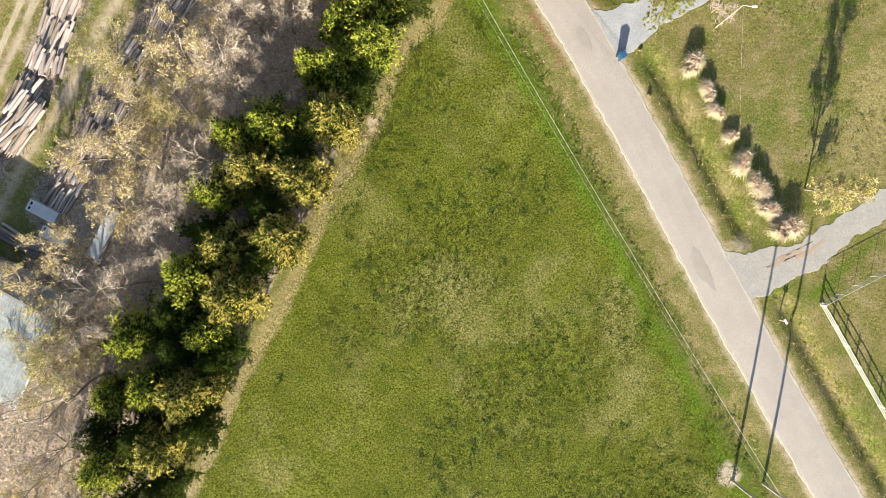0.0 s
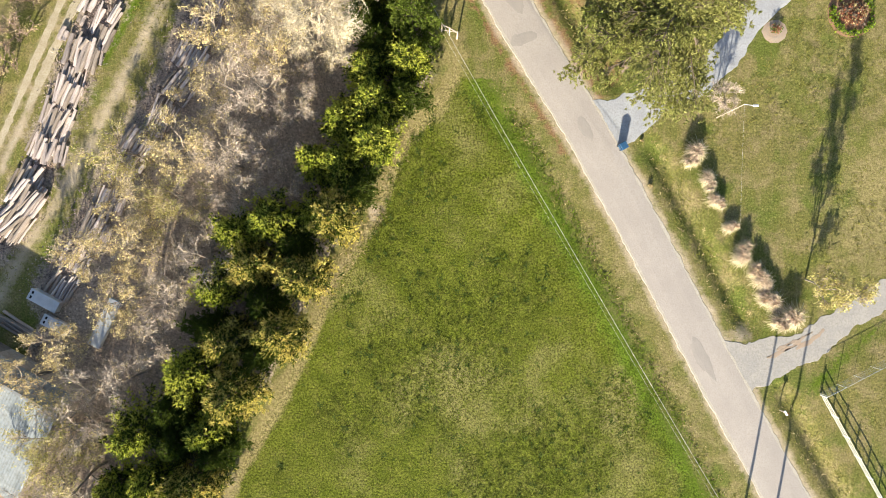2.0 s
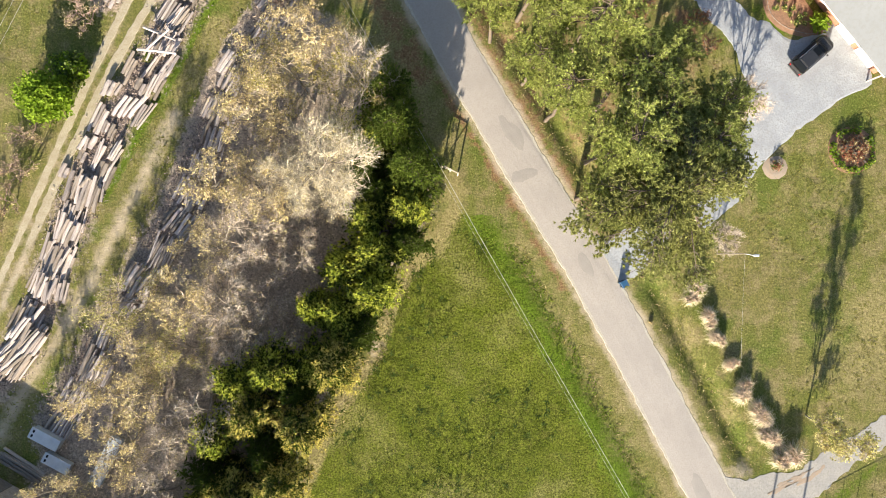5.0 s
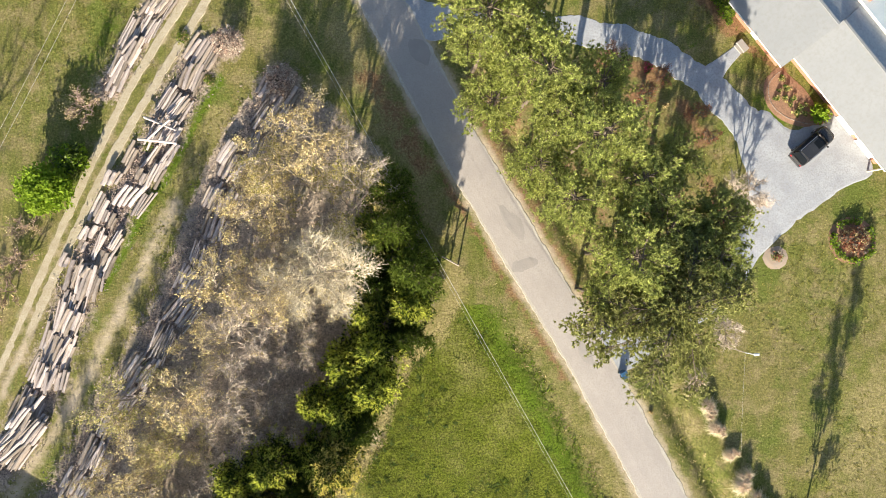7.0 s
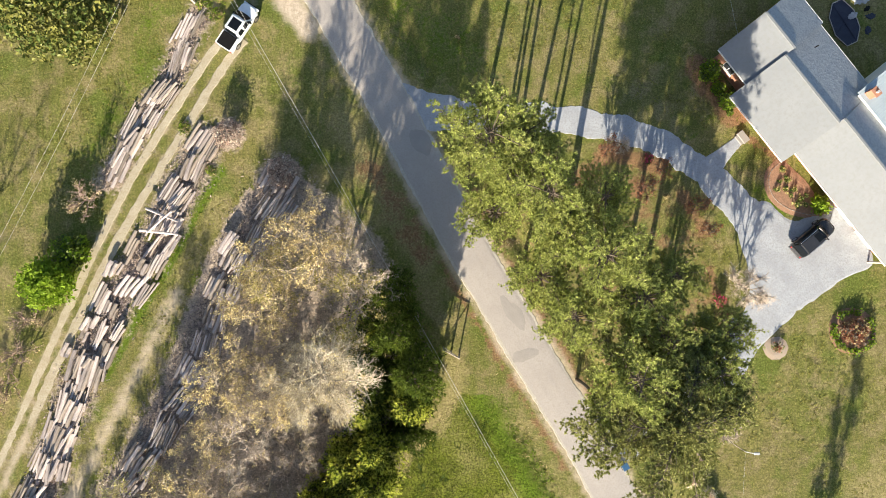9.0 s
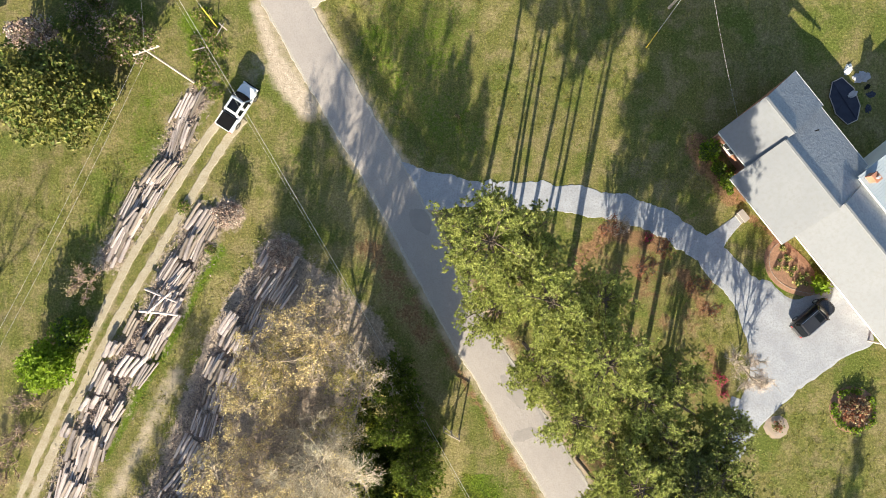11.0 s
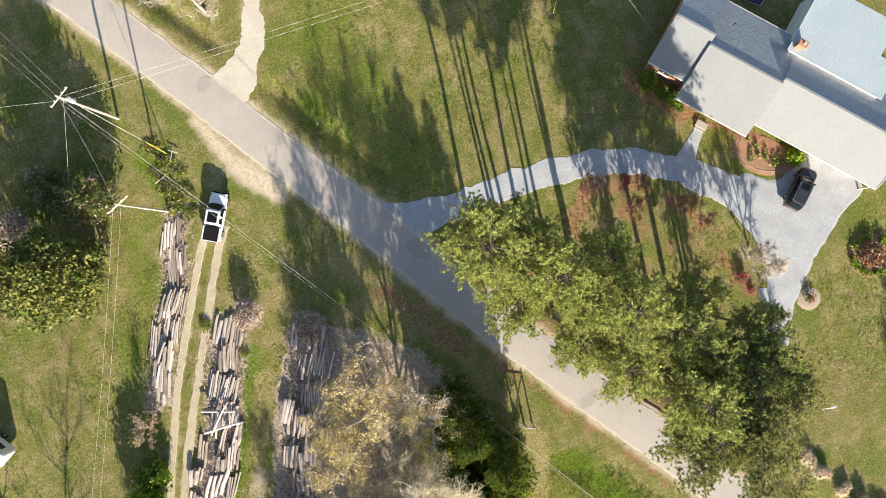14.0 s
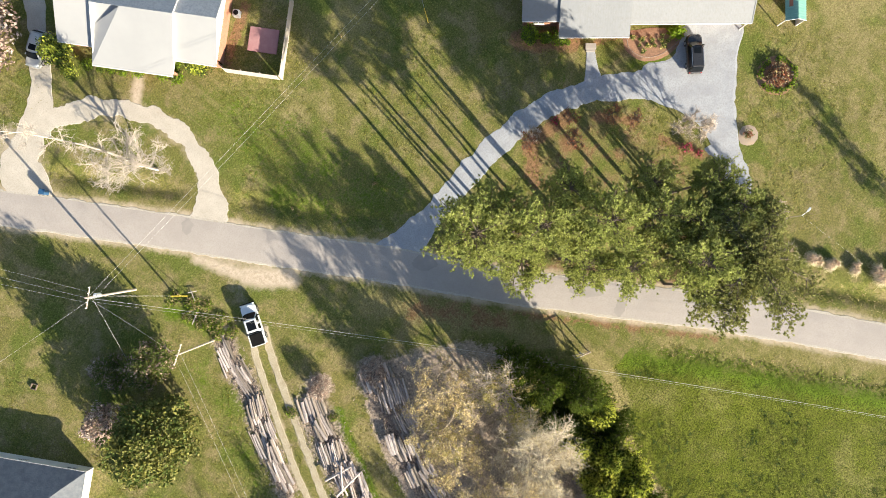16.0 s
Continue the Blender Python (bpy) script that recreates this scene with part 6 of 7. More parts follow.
# ---- timber ----
def timber_mesh(seed, round_log):
    """One timber one metre long and one metre across: a squared baulk with worn edges, or a log; a little crooked and tapered."""
    g = np.random.default_rng(seed)
    n = 8
    rings = []
    shape = g.uniform(0.86, 1.04, n)
    for x in (-0.5, -0.18, 0.2, 0.5):
        oy, oz, taper = g.normal(0, 0.07), g.normal(0, 0.04), g.uniform(0.86, 1.05)
        for k in range(n):
            a = 2 * math.pi * (k + 0.5) / n
            r = 0.5 if round_log else 0.5 / max(abs(math.cos(a)), abs(math.sin(a))) * 0.97
            r *= shape[k] * taper * g.uniform(0.94, 1.04)
            rings.append((x + g.uniform(-0.012, 0.012), oy + r * math.cos(a), oz + r * math.sin(a)))
    f = [[j * n + k, j * n + (k + 1) % n, j * n + n + (k + 1) % n, j * n + n + k] for j in range(3) for k in range(n)]
    return rings, f + [list(range(n))[::-1], list(range(3 * n, 4 * n))]


TIMBER = {}
for key, mat in (("a", M_timber), ("b", M_timber_dark)):
    TIMBER[key] = [mesh_of("timber", *timber_mesh(500 + i, i % 3 == 2), mat) for i in range(6)]


def timber_pile(axis, half, seed, kind, label, styles, layers, limit=295, cols=(-0.5, 0.5), gap=0.5, spread=7.0, skip=0.1, dark=0.3):
    """Bundles of timbers along a line, in columns: thick beams, thin poles or short stubs, with gaps between the bundles."""
    g = np.random.default_rng(seed)
    c = resample(axis, 0.5)
    ob = thing("timber_pile", pose(float(c[0, 0]), float(c[0, 1]), 0), label, "timber pile", "timber piles")
    base = np.array([c[0, 0], c[0, 1]])
    made, total = 0, len(c) * 0.5
    for col in cols:
        s = g.uniform(0, 1.2)
        while s < total - 1.0 and made < limit:
            width, length, count = styles[int(g.integers(0, len(styles)))]
            L = g.uniform(*length)
            if g.uniform() < skip:
                s += 1.3
                continue
            i = min(int((s + L / 2) / 0.5), len(c) - 2)
            t = unit(c[i + 1] - c[i])
            nrm = np.array([-t[1], t[0]])
            n = int(g.integers(count[0], count[1] + 1))
            tilt = g.normal(0, spread)
            mid = col * half + g.normal(0, 0.25)
            ca, sa = math.cos(radians(tilt)), math.sin(radians(tilt))
            t2 = np.array([t[0] * ca - t[1] * sa, t[0] * sa + t[1] * ca])
            n2 = np.array([-t2[1], t2[0]])
            ang = math.degrees(math.atan2(t2[1], t2[0]))
            ctr = c[i] + nrm * mid - base
            lay, up = int(g.integers(layers[0], layers[1] + 1)), 0.02
            for q in range(lay):
                row = n if q < lay - 1 or lay == 1 else max(1, int(n * g.uniform(0.3, 0.9)))
                at, high = -row * (width[0] + width[1]) * 0.27 + g.normal(0, 0.12), 0.0
                for _ in range(row):
                    if made >= limit:
                        break
                    w, hgt = g.uniform(*width) * g.choice([0.6, 1.0, 1.0]), g.uniform(*width) * 0.85
                    p = ctr + n2 * (at + w / 2) + t2 * g.normal(0, L * 0.11)
                    tb = link("timber", TIMBER["b" if g.uniform() < dark else kind][int(g.integers(0, 6))], ob)
                    tb.matrix_local = pose(p[0], p[1], up + hgt / 2, g.normal(0, 5), g.normal(0, 1.0), ang + g.normal(0, 2.4 + 2.0 * q)) @ Matrix.Diagonal((L * g.uniform(0.72, 1.08), w, hgt, 1))
                    at += w * g.uniform(0.98, 1.3)
                    high = max(high, hgt)
                    made += 1
                up += high * 0.93
            s += L * g.uniform(0.92, 1.05) + g.uniform(0, gap)
    return ob, made


NARROW = ((0.3, 0.42), (2.4, 3.4), (2, 4))
WIDE, RAILS = ((0.32, 0.48), (2.6, 3.4), (7, 9)), ((0.19, 0.3), (2.8, 3.6), (10, 14))
BEAMS, POLES, STUBS = ((0.34, 0.52), (2.4, 3.6), (2, 4)), ((0.2, 0.32), (2.6, 3.6), (5, 8)), ((0.38, 0.56), (1.3, 1.9), (2, 4))
timber_pile(PILE_A[:4], 2.4, 601, "a", "long pile of grey weathered squared timbers beside the lane", (WIDE, WIDE, RAILS), (1, 3), limit=300, cols=(-0.12, 0.12), gap=0.9, spread=4.0, skip=0.3)
timber_pile(PILE_A[3:6], 2.3, 606, "a", "pile of squared timbers lying in loose bundles", (BEAMS, BEAMS, NARROW, STUBS), (1, 2), limit=300, cols=(-0.8, 0.0, 0.8), gap=0.5, spread=4.5)
timber_pile(PILE_A[5:], 2.2, 604, "a", "pile of weathered timbers and poles beside the wheel ruts", (WIDE, WIDE, RAILS), (1, 2), limit=300, cols=(0.0,), gap=0.55, spread=6.0, skip=0.0)
timber_pile(PILE_B, 0.85, 602, "a", "smaller pile of weathered timbers beside the lane", (POLES, POLES, NARROW), (1, 2), cols=(-0.35, 0.35), skip=0.1, spread=4.0, gap=0.6)
timber_pile(PILE_C, 2.2, 603, "a", "pile of weathered grey posts under bare trees", (RAILS, WIDE, WIDE), (1, 2), cols=(-0.15,), gap=0.6, limit=300, spread=6.0, skip=0.0, dark=0.25)
cross = thing("timber_stack", pose(-29.6, 44.6, 0.75), "timbers thrown crosswise on top of the pile", "timber pile", "timber piles")
for x, y, z, a, L, w in ((0.2, 0.9, 0.5, -22, 3.6, 0.26), (-0.1, -0.9, 0.45, -6, 4.0, 0.28), (0.1, 0.2, 0.72, 42, 3.2, 0.24), (-0.9, 0.1, 0.3, 65, 3.0, 0.24), (0.9, -0.2, 0.3, 58, 2.8, 0.22), (-0.2, 0.4, 0.05, 70, 3.0, 0.3), (0.6, 0.3, 0.05, 66, 3.0, 0.3), (-0.7, -0.4, 0.05, 62, 3.0, 0.3)):
    link("timber", TIMBER["a"][int(abs(a)) % 6], cross).matrix_local = pose(x, y, z - 0.45, 0, 0, a) @ Matrix.Diagonal((L, w, w * 0.8, 1))
barnwood = thing("board_stack", pose(-43.8, 0.9, 0, 0, 0, -32), "stack of weathered boards beside the tin barn", "timber pile", "timber piles")
for k in range(7):
    link("timber", TIMBER["b"][k % 6], barnwood).matrix_local = pose(0.1 * (k % 3), -0.6 + 0.36 * (k % 4), 0.17 + 0.3 * (k // 4), 0, 0, (k * 37 % 5) - 2) @ Matrix.Diagonal((5.0, 0.34, 0.3, 1))
pale = thing("board_stack", pose(-22.6, 42.6, 0.62, 0, 0, 55), "pale boards lying on dark posts", "timber pile", "timber piles")
for k in range(3):
    link("timber", TIMBER["a"][k], pale).matrix_local = pose(0, -0.4 + 0.4 * k, 0.1, 0, 0, 2 * k - 2) @ Matrix.Diagonal((2.6, 0.38, 0.16, 1))


def chips(name, axis, width, n, seed, label):
    g = np.random.default_rng(seed)
    c = resample(axis, 0.25)
    i = g.integers(0, len(c), n)
    P = np.column_stack([c[i] + g.normal(0, width * 0.5, (n, 2)), g.uniform(0.03, 0.14, n)])
    V, F = leaves(P, 0.1, g, 1.2, 2.6)
    tagged(link(name, mesh_of(name, V, F, M_chips)), label, "bark litter", kind="stuff")


chips("bark_litter", PILE_A, 1.9, 13000, 611, "grey bark and splinters round the timber pile")
chips("bark_litter", PILE_B, 1.2, 4000, 612, "grey bark and splinters round the timber pile")
chips("bark_litter", PILE_C, 2.4, 14000, 613, "dark bark and splinters round the posts")


def leaf_litter():
    g = np.random.default_rng(615)
    n = 45000
    p = np.column_stack([g.uniform(-56, 0, n), g.uniform(-34, 50, n)])
    p = p[signed(p[:, 0], p[:, 1], WOODS) > 0.3]
    V, F = leaves(np.column_stack([p, g.uniform(0.02, 0.12, len(p))]), 0.14, g, 1.0, 1.8)
    tagged(link("leaf_litter", mesh_of("leaf_litter", V, F, M_litter)), "fallen leaves and sticks under the trees", "leaf litter", kind="stuff")


leaf_litter()


# ---- vehicles ----
def wheel(parent, x, y, r, w):
    s = 1 if y > 0 else -1
    t = part("wheel", cyl((x, y - s * w, r), (x, y, r), r, n=20), M_rubber, parent, "black tyre")
    part("rim", cyl((x, y, r), (x, y + s * 0.02, r), r * 0.62, r * 0.55, 14), M_alloy, t, "alloy rim")


def hull(x0, x1, half, z0, z1, nose, tail, inset, bm=None, lip=0.5):
    """A car body from above: round-cornered outline, sides that curve in towards the top."""
    own = bm or bmesh.new()
    out = []
    for cx, cy, r, a0 in ((x1, half, nose, 0), (x0, half, tail, 90), (x0, -half, tail, 180), (x1, -half, nose, 270)):
        sx, sy = (1 if cx == x1 else -1), (1 if cy > 0 else -1)
        for k in range(6):
            a = radians(a0 + 18 * k)
            out.append((cx - sx * r + r * math.cos(a), cy - sy * r * 0.8 + r * 0.8 * math.sin(a)))
    mid = (x0 + x1) / 2
    rings = []
    for z, d in ((z0, 0.04), (z0 + (z1 - z0) * lip, 0.0), (z1 - (z1 - z0) * 0.12, inset * 0.45), (z1, inset)):
        rings.append([own.verts.new((x - (d if x > mid else -d), y - math.copysign(min(d, abs(y)), y), z)) for x, y in out])
    n = len(out)
    for a, b in zip(rings, rings[1:]):
        for k in range(n):
            own.faces.new((a[k], a[(k + 1) % n], b[(k + 1) % n], b[k]))
    own.faces.new(rings[-1])
    own.faces.new(rings[0][::-1])
    bmesh.ops.recalc_face_normals(own, faces=own.faces[:])
    return own


def curved_screen(x0, w0, z0, x1, w1, z1, bow):
    """A windscreen that bows forwards in the middle."""
    own = bmesh.new()
    rows = []
    for lift in (0.0, 0.03):
        for x, w, z in ((x0, w0, z0), (x1, w1, z1)):
            rows.append([own.verts.new((x + bow * (1 - (k / 3 - 1) ** 2) + lift, w * (k / 3 - 1), z + lift)) for k in range(7)])
    for a, b in ((0, 1), (2, 3), (0, 2), (1, 3)):
        for k in range(6):
            own.faces.new((rows[a][k], rows[a][k + 1], rows[b][k + 1], rows[b][k]))
    for k in (0, 6):
        own.faces.new((rows[0][k], rows[1][k], rows[3][k], rows[2][k]))
    bmesh.ops.recalc_face_normals(own, faces=own.faces[:])
    return own


def pickup():
    v = thing("pickup_truck", pose(-21.62, 64.9, 0.0, 0, 0, 57), "white crew-cab pickup truck with open black bed", "truck")
    part("body", hull(-2.66, 2.6, 0.95, 0.42, 0.98, 0.62, 0.12, 0.06), M_carwhite, v)
    part("bonnet", hull(0.9, 2.5, 0.89, 0.9, 1.13, 0.6, 0.05, 0.12), M_carwhite, v, "white bonnet")
    cab = part("cab", box(-1.05, 1.42, -0.9, 0.9, 0.96, 1.82, 0.08, 0.22, 0.72, 0.16, seg=2), M_carwhite, v, "white cab")
    part("windscreen", curved_screen(1.34, 0.8, 1.12, 0.72, 0.66, 1.78, 0.12), M_carglass, cab)
    part("rear_window", slab([(-1.04, 0.74, 1.12), (-1.04, -0.74, 1.12), (-0.87, -0.64, 1.7), (-0.87, 0.64, 1.7)], -0.03), M_carglass, cab)
    part("sunroof", box(-0.62, 0.48, -0.58, 0.5, 1.81, 1.835, 0.01), M_carglass, cab, "large dark glass sunroof")
    for s in (-1, 1):
        for x0, x1 in ((-0.72, 0.02), (0.12, 0.92)):
            part("side_window", slab([(x0, s * 0.885, 1.06), (x1 + 0.25 * (x1 > 0.5), s * 0.885, 1.06), (x1 - 0.12, s * 0.775, 1.68), (x0 + 0.08, s * 0.775, 1.68)], 0.02), M_carglass, cab)
        part("mirror", box(0.85, 1.05, s * 1.02 - 0.1, s * 1.02 + 0.1, 1.08, 1.24, 0.03), M_black, v)
        part("bed_side", box(-2.6, -1.08, s * 0.88 - 0.06, s * 0.88 + 0.06, 0.95, 1.32, 0.03), M_carwhite, v)
        part("headlight", box(2.42, 2.6, s * 0.68 - 0.2, s * 0.68 + 0.2, 0.75, 0.95, 0.03), M_lamp, v)
        part("tail_light", box(-2.68, -2.6, s * 0.86 - 0.08, s * 0.86 + 0.08, 0.8, 1.2, 0.01), M_redlamp, v)
        for x in (-1.65, 1.7):
            wheel(v, x, s * 0.98, 0.39, 0.26)
    part("bed_floor", box(-2.58, -1.08, -0.82, 0.82, 0.96, 1.0), M_black, v, "black bed liner")
    part("bed_cover", box(-2.56, -1.1, -0.8, 0.8, 1.24, 1.28, 0.02), M_black, v, "black soft bed cover")
    part("tailgate", box(-2.66, -2.58, -0.86, 0.86, 0.95, 1.3, 0.02), M_carwhite, v)
    part("bumper", box(2.5, 2.72, -0.9, 0.9, 0.45, 0.68, 0.05), M_black, v)
    part("grille", box(2.6, 2.66, -0.55, 0.55, 0.7, 0.94, 0.01), M_black, v)
    return v


def suv(name, m, paint, label, L=4.7, W=1.9):
    v = thing(name, m, label, "car")
    h = L / 2
    part("body", hull(-h, h, W / 2, 0.35, 1.0, 0.6, 0.4, 0.07), paint, v)
    part("bonnet", hull(h - 1.4, h - 0.12, W / 2 - 0.09, 0.93, 1.1, 0.55, 0.05, 0.12), paint, v)
    cab = part("cab", box(-h + 0.12, h - 1.05, -W / 2 + 0.05, W / 2 - 0.05, 0.98, 1.7, 0.16, 0.35, 0.7, 0.17, seg=3), paint, v)
    x1, x0, y = h - 1.05, -h + 0.12, W / 2 - 0.05
    part("windscreen", curved_screen(x1 - 0.06, y - 0.12, 1.08, x1 - 0.64, y - 0.26, 1.66, 0.1), M_carglass, cab)
    part("rear_window", slab([(x0 + 0.03, y - 0.14, 1.1), (x0 + 0.03, -y + 0.14, 1.1), (x0 + 0.3, -y + 0.24, 1.62), (x0 + 0.3, y - 0.24, 1.62)], -0.03), M_carglass, cab)
    part("sunroof", box(x1 - 1.55, x1 - 0.85, -0.45, 0.45, 1.69, 1.715, 0.01), M_carglass, cab)
    for s in (-1, 1):
        part("roof_rail", box(x0 + 0.5, x1 - 0.85, s * (y - 0.22) - 0.025, s * (y - 0.22) + 0.025, 1.7, 1.75, 0.01), M_alloy, cab)
        part("side_window", slab([(x0 + 0.35, s * (y - 0.015), 1.08), (x1 - 0.25, s * (y - 0.015), 1.08), (x1 - 0.7, s * (y - 0.12), 1.58), (x0 + 0.5, s * (y - 0.12), 1.58)], 0.02), M_carglass, cab)
        part("mirror", box(x1 - 0.45, x1 - 0.27, s * (W / 2 + 0.08) - 0.08, s * (W / 2 + 0.08) + 0.08, 1.0, 1.14, 0.03), paint, v)
        part("headlight", box(h - 0.22, h - 0.06, s * 0.62 - 0.18, s * 0.62 + 0.18, 0.72, 0.88, 0.03), M_lamp, v)
        part("tail_light", box(-h - 0.01, -h + 0.08, s * 0.7 - 0.1, s * 0.7 + 0.1, 0.7, 0.84, 0.02), M_redlamp, v)
        for x in (-h * 0.58, h * 0.6):
            wheel(v, x, s * (W / 2 + 0.01), 0.36, 0.24)
    part("bumper", box(-h - 0.06, -h + 0.1, -W / 2 + 0.1, W / 2 - 0.1, 0.4, 0.62, 0.04), paint, v)
    return v


pickup()
suv("car", pose(37.65, 43.5, 0.03, 0, 0, 41), M_carblack, "black sport utility car parked on grey gravel")
suv("car", HB @ pose(-8.1, 1.4, 0.03, 0, 0, -98), M_carsilver, "silver car parked beside the white house", 4.6, 1.82)


# ---- poles, cables, fences and small things ----
def cable(name, a, b, sag, label, r=0.009, n=24):
    a, b = Vector(a), Vector(b)
    cu = bpy.data.curves.new(name, "CURVE")
    cu.dimensions, cu.bevel_depth, cu.bevel_resolution = "3D", r, 1
    s = cu.splines.new("POLY")
    s.points.add(n)
    for i in range(n + 1):
        t = i / n
        p = a.lerp(b, t)
        s.points[i].co = (p.x, p.y, p.z - sag * 4 * t * (1 - t), 1)
    cu.materials.append(M_wire)
    return tagged(new(name, cu), label, "cable", "overhead cables")


def utility_pole(x, y, h, label, lean=(0, 0), arm=None, can=False, r=0.16):
    o = thing("utility_pole", pose(x, y, -0.05), label, "utility pole", "utility poles")
    top = (lean[0], lean[1], h)
    part("pole", cyl((0, 0, 0), top, r, r * 0.65, 12), M_pole, o)
    if arm is not None:
        c, s = math.cos(radians(arm)), math.sin(radians(arm))
        z = h - 0.5
        a = part("crossarm", cyl((lean[0] - c * 1.2, lean[1] - s * 1.2, z), (lean[0] + c * 1.2, lean[1] + s * 1.2, z), 0.07, n=6), M_pole, o)
        for k in (-1.1, -0.5, 0.5, 1.1):
            part("insulator", cyl((lean[0] + c * k, lean[1] + s * k, z + 0.05), (lean[0] + c * k, lean[1] + s * k, z + 0.28), 0.05, 0.035, 8), M_white, a)
    else:
        part("insulator", cyl((*lean, h), (*lean, h + 0.22), 0.05, 0.035, 8), M_white, o)
    if can:
        t = part("transformer", cyl((lean[0] + 0.32, lean[1] - 0.1, h - 2.2), (lean[0] + 0.32, lean[1] - 0.1, h - 1.3), 0.25, n=14), M_galv, o, "grey transformer can")
        part("bushing", cyl((lean[0] + 0.32, lean[1] - 0.1, h - 1.3), (lean[0] + 0.32, lean[1] - 0.1, h - 1.05), 0.05, 0.03, 8), M_white, t)
    return o


def guy(a, b, label="yellow-sleeved guy wire at a pole"):
    a, b = Vector(a), Vector(b)
    o = thing("guy_wire", Matrix.Translation(b), label, "guy wire", "guy wires")
    part("strand", cyl(a - b, (0, 0, 0), 0.02, n=5), M_wire, o)
    part("guard", cyl((a - b) * 0.24, (0, 0, 0), 0.045, n=7), M_yellow, o, "yellow plastic guard")
    return o


utility_pole(-27.5, 79.0, 10.6, "wooden utility pole with transformer, crossarm and cables", (-0.2, -0.1), 30, True)
utility_pole(-26.3, 67.55, 10.8, "slender pale wooden utility pole by the timber", (-0.1, 0.05), 20, r=0.13)
utility_pole(30.1, -24.1, 10.4, "wooden utility pole in the field corner", (0, 0), 60)
utility_pole(33.3, -24.4, 9.6, "wooden utility pole at the road verge")
utility_pole(23.0, 75.6, 9.2, "pale wooden utility pole on the lawn", (0.3, 0.2))
yl = thing("yard_lamp", pose(28.3, 23.0, -0.05), "thin pale yard lamp with a bent arm on the lawn", "lamp post")
part("pole", cyl((0, 0, 0), (0.1, 0.05, 5.7), 0.055, 0.04, 10), M_pole, yl)
arm = part("arm", cyl((0.1, 0.05, 5.7), (0.9, -0.1, 5.85), 0.035, n=8), M_galv, yl)
part("lamp_head", box(0.85, 1.4, -0.22, 0.02, 5.78, 5.9, 0.04), M_galv, arm, "pale flat lamp head")
guy((-27.6, 78.9, 8.6), (-23.9, 73.2, 0))
guy((22.9, 75.6, 8.0), (20.6, 71.4, 0))
P1, P2 = (-27.7, 78.9, 10.3), (-26.4, 67.6, 10.6)
cable("power_line", P1, (30.9, -23.7, 9.9), 4.9, "pale overhead power line along the road", 0.016, 48)
cable("power_line", (-27.9, 78.4, 9.7), (30.7, -23.8, 9.3), 4.9, "pale overhead power line along the road", 0.007, 48)
cable("power_line", P1, (-55, 136, 10), 0.8, "overhead cable leaving a utility pole", 0.01)
cable("power_line", (-28.2, 78.6, 9.9), (-57, 135, 9.6), 0.8, "overhead cable leaving a utility pole")
cable("power_line", (-27.7, 78.9, 9.0), (-75, 94, 8), 0.8, "overhead cable leaving a utility pole")
cable("power_line", (-27.2, 79.2, 9.9), (-53.5, 136.5, 9.6), 0.9, "overhead cable leaving a utility pole")
cable("power_line", P1, P2, 0.3, "slack cable between two utility poles")
cable("power_line", (-27.7, 78.9, 9.4), (-36.5, 70, 0.6), 0.1, "guy cable running down to the ground")
for o in (-0.5, 0.5):
    cable("power_line", (P2[0] + o, P2[1] + o * 0.4, 10.4), (-58 + o, 10, 9.6), 1.5, "pair of overhead cables over the lawn", 0.009)
    cable("service_line", (P1[0], P1[1] + o * 0.6, 9.4), (48, 73.2 + o * 0.6, 8), 0.6, "pair of service cables over the lawn", 0.009)
cable("service_line", (23.2, 75.8, 9.0), (28.5, 63.2, 3.6), 0.3, "service cable from a pole to the house")
cable("service_line", (28.4, 23.0, 5.7), (30.7, 12, 0.3), 0.1, "thin stay wire down to the lawn", 0.005)

# braced fence end near the field's corner
hb = thing("fence_brace", pose(0.5, 31.5, 0, 0, 0, -28), "wooden fence corner brace of posts and rail", "fence post")
for x in (-0.9, 0.0, 0.9):
    part("post", cyl((x, 0, -0.1), (x, 0, 2.1), 0.09, 0.08, 8), M_pole, hb)
part("rail", cyl((-0.95, 0, 1.95), (0.95, 0, 1.95), 0.06, n=8), M_pole, hb)
part("brace", cyl((-0.9, 0.02, 0.3), (0.85, 0.02, 1.85), 0.045, n=6), M_pole, hb)

# white rail fence and wire fence in the southern yard
wf = thing("rail_fence", pose(39.2, -5.8, 0, 0, 0, -60.5), "low white painted board fence with three rails", "fence")
for k in range(11):
    part("post", box(k * 2.4 - 0.06, k * 2.4 + 0.06, -0.06, 0.06, -0.05, 1.12, 0.01), M_white, wf)
for k in range(10):
    for z in (0.3, 0.65, 1.0):
        part("rail", box(k * 2.4 + 0.01, k * 2.4 + 2.39, -0.1, -0.06, z, z + 0.075, 0.008), M_white, wf)
cf = thing("wire_fence", pose(39.1, -5.6, 0, 0, 0, 27.5), "wire mesh fence with slim steel posts", "fence")
for k in range(9):
    part("post", cyl((k * 2.0, 0, -0.05), (k * 2.0, 0, 1.6), 0.035, n=8), M_galv, cf)
part("top_rail", cyl((0, 0, 1.58), (16, 0, 1.58), 0.025, n=6), M_galv, cf)
bm = bmesh.new()
for k in range(7):
    cyl((0, 0, 0.1 + 0.22 * k), (16, 0, 0.1 + 0.22 * k), 0.006, n=3, bm=bm)
for k in range(64):
    cyl((k * 0.25, 0, 0.05), (k * 0.25, 0, 1.55), 0.006, n=3, bm=bm)
part("mesh", bm, M_galv, cf)


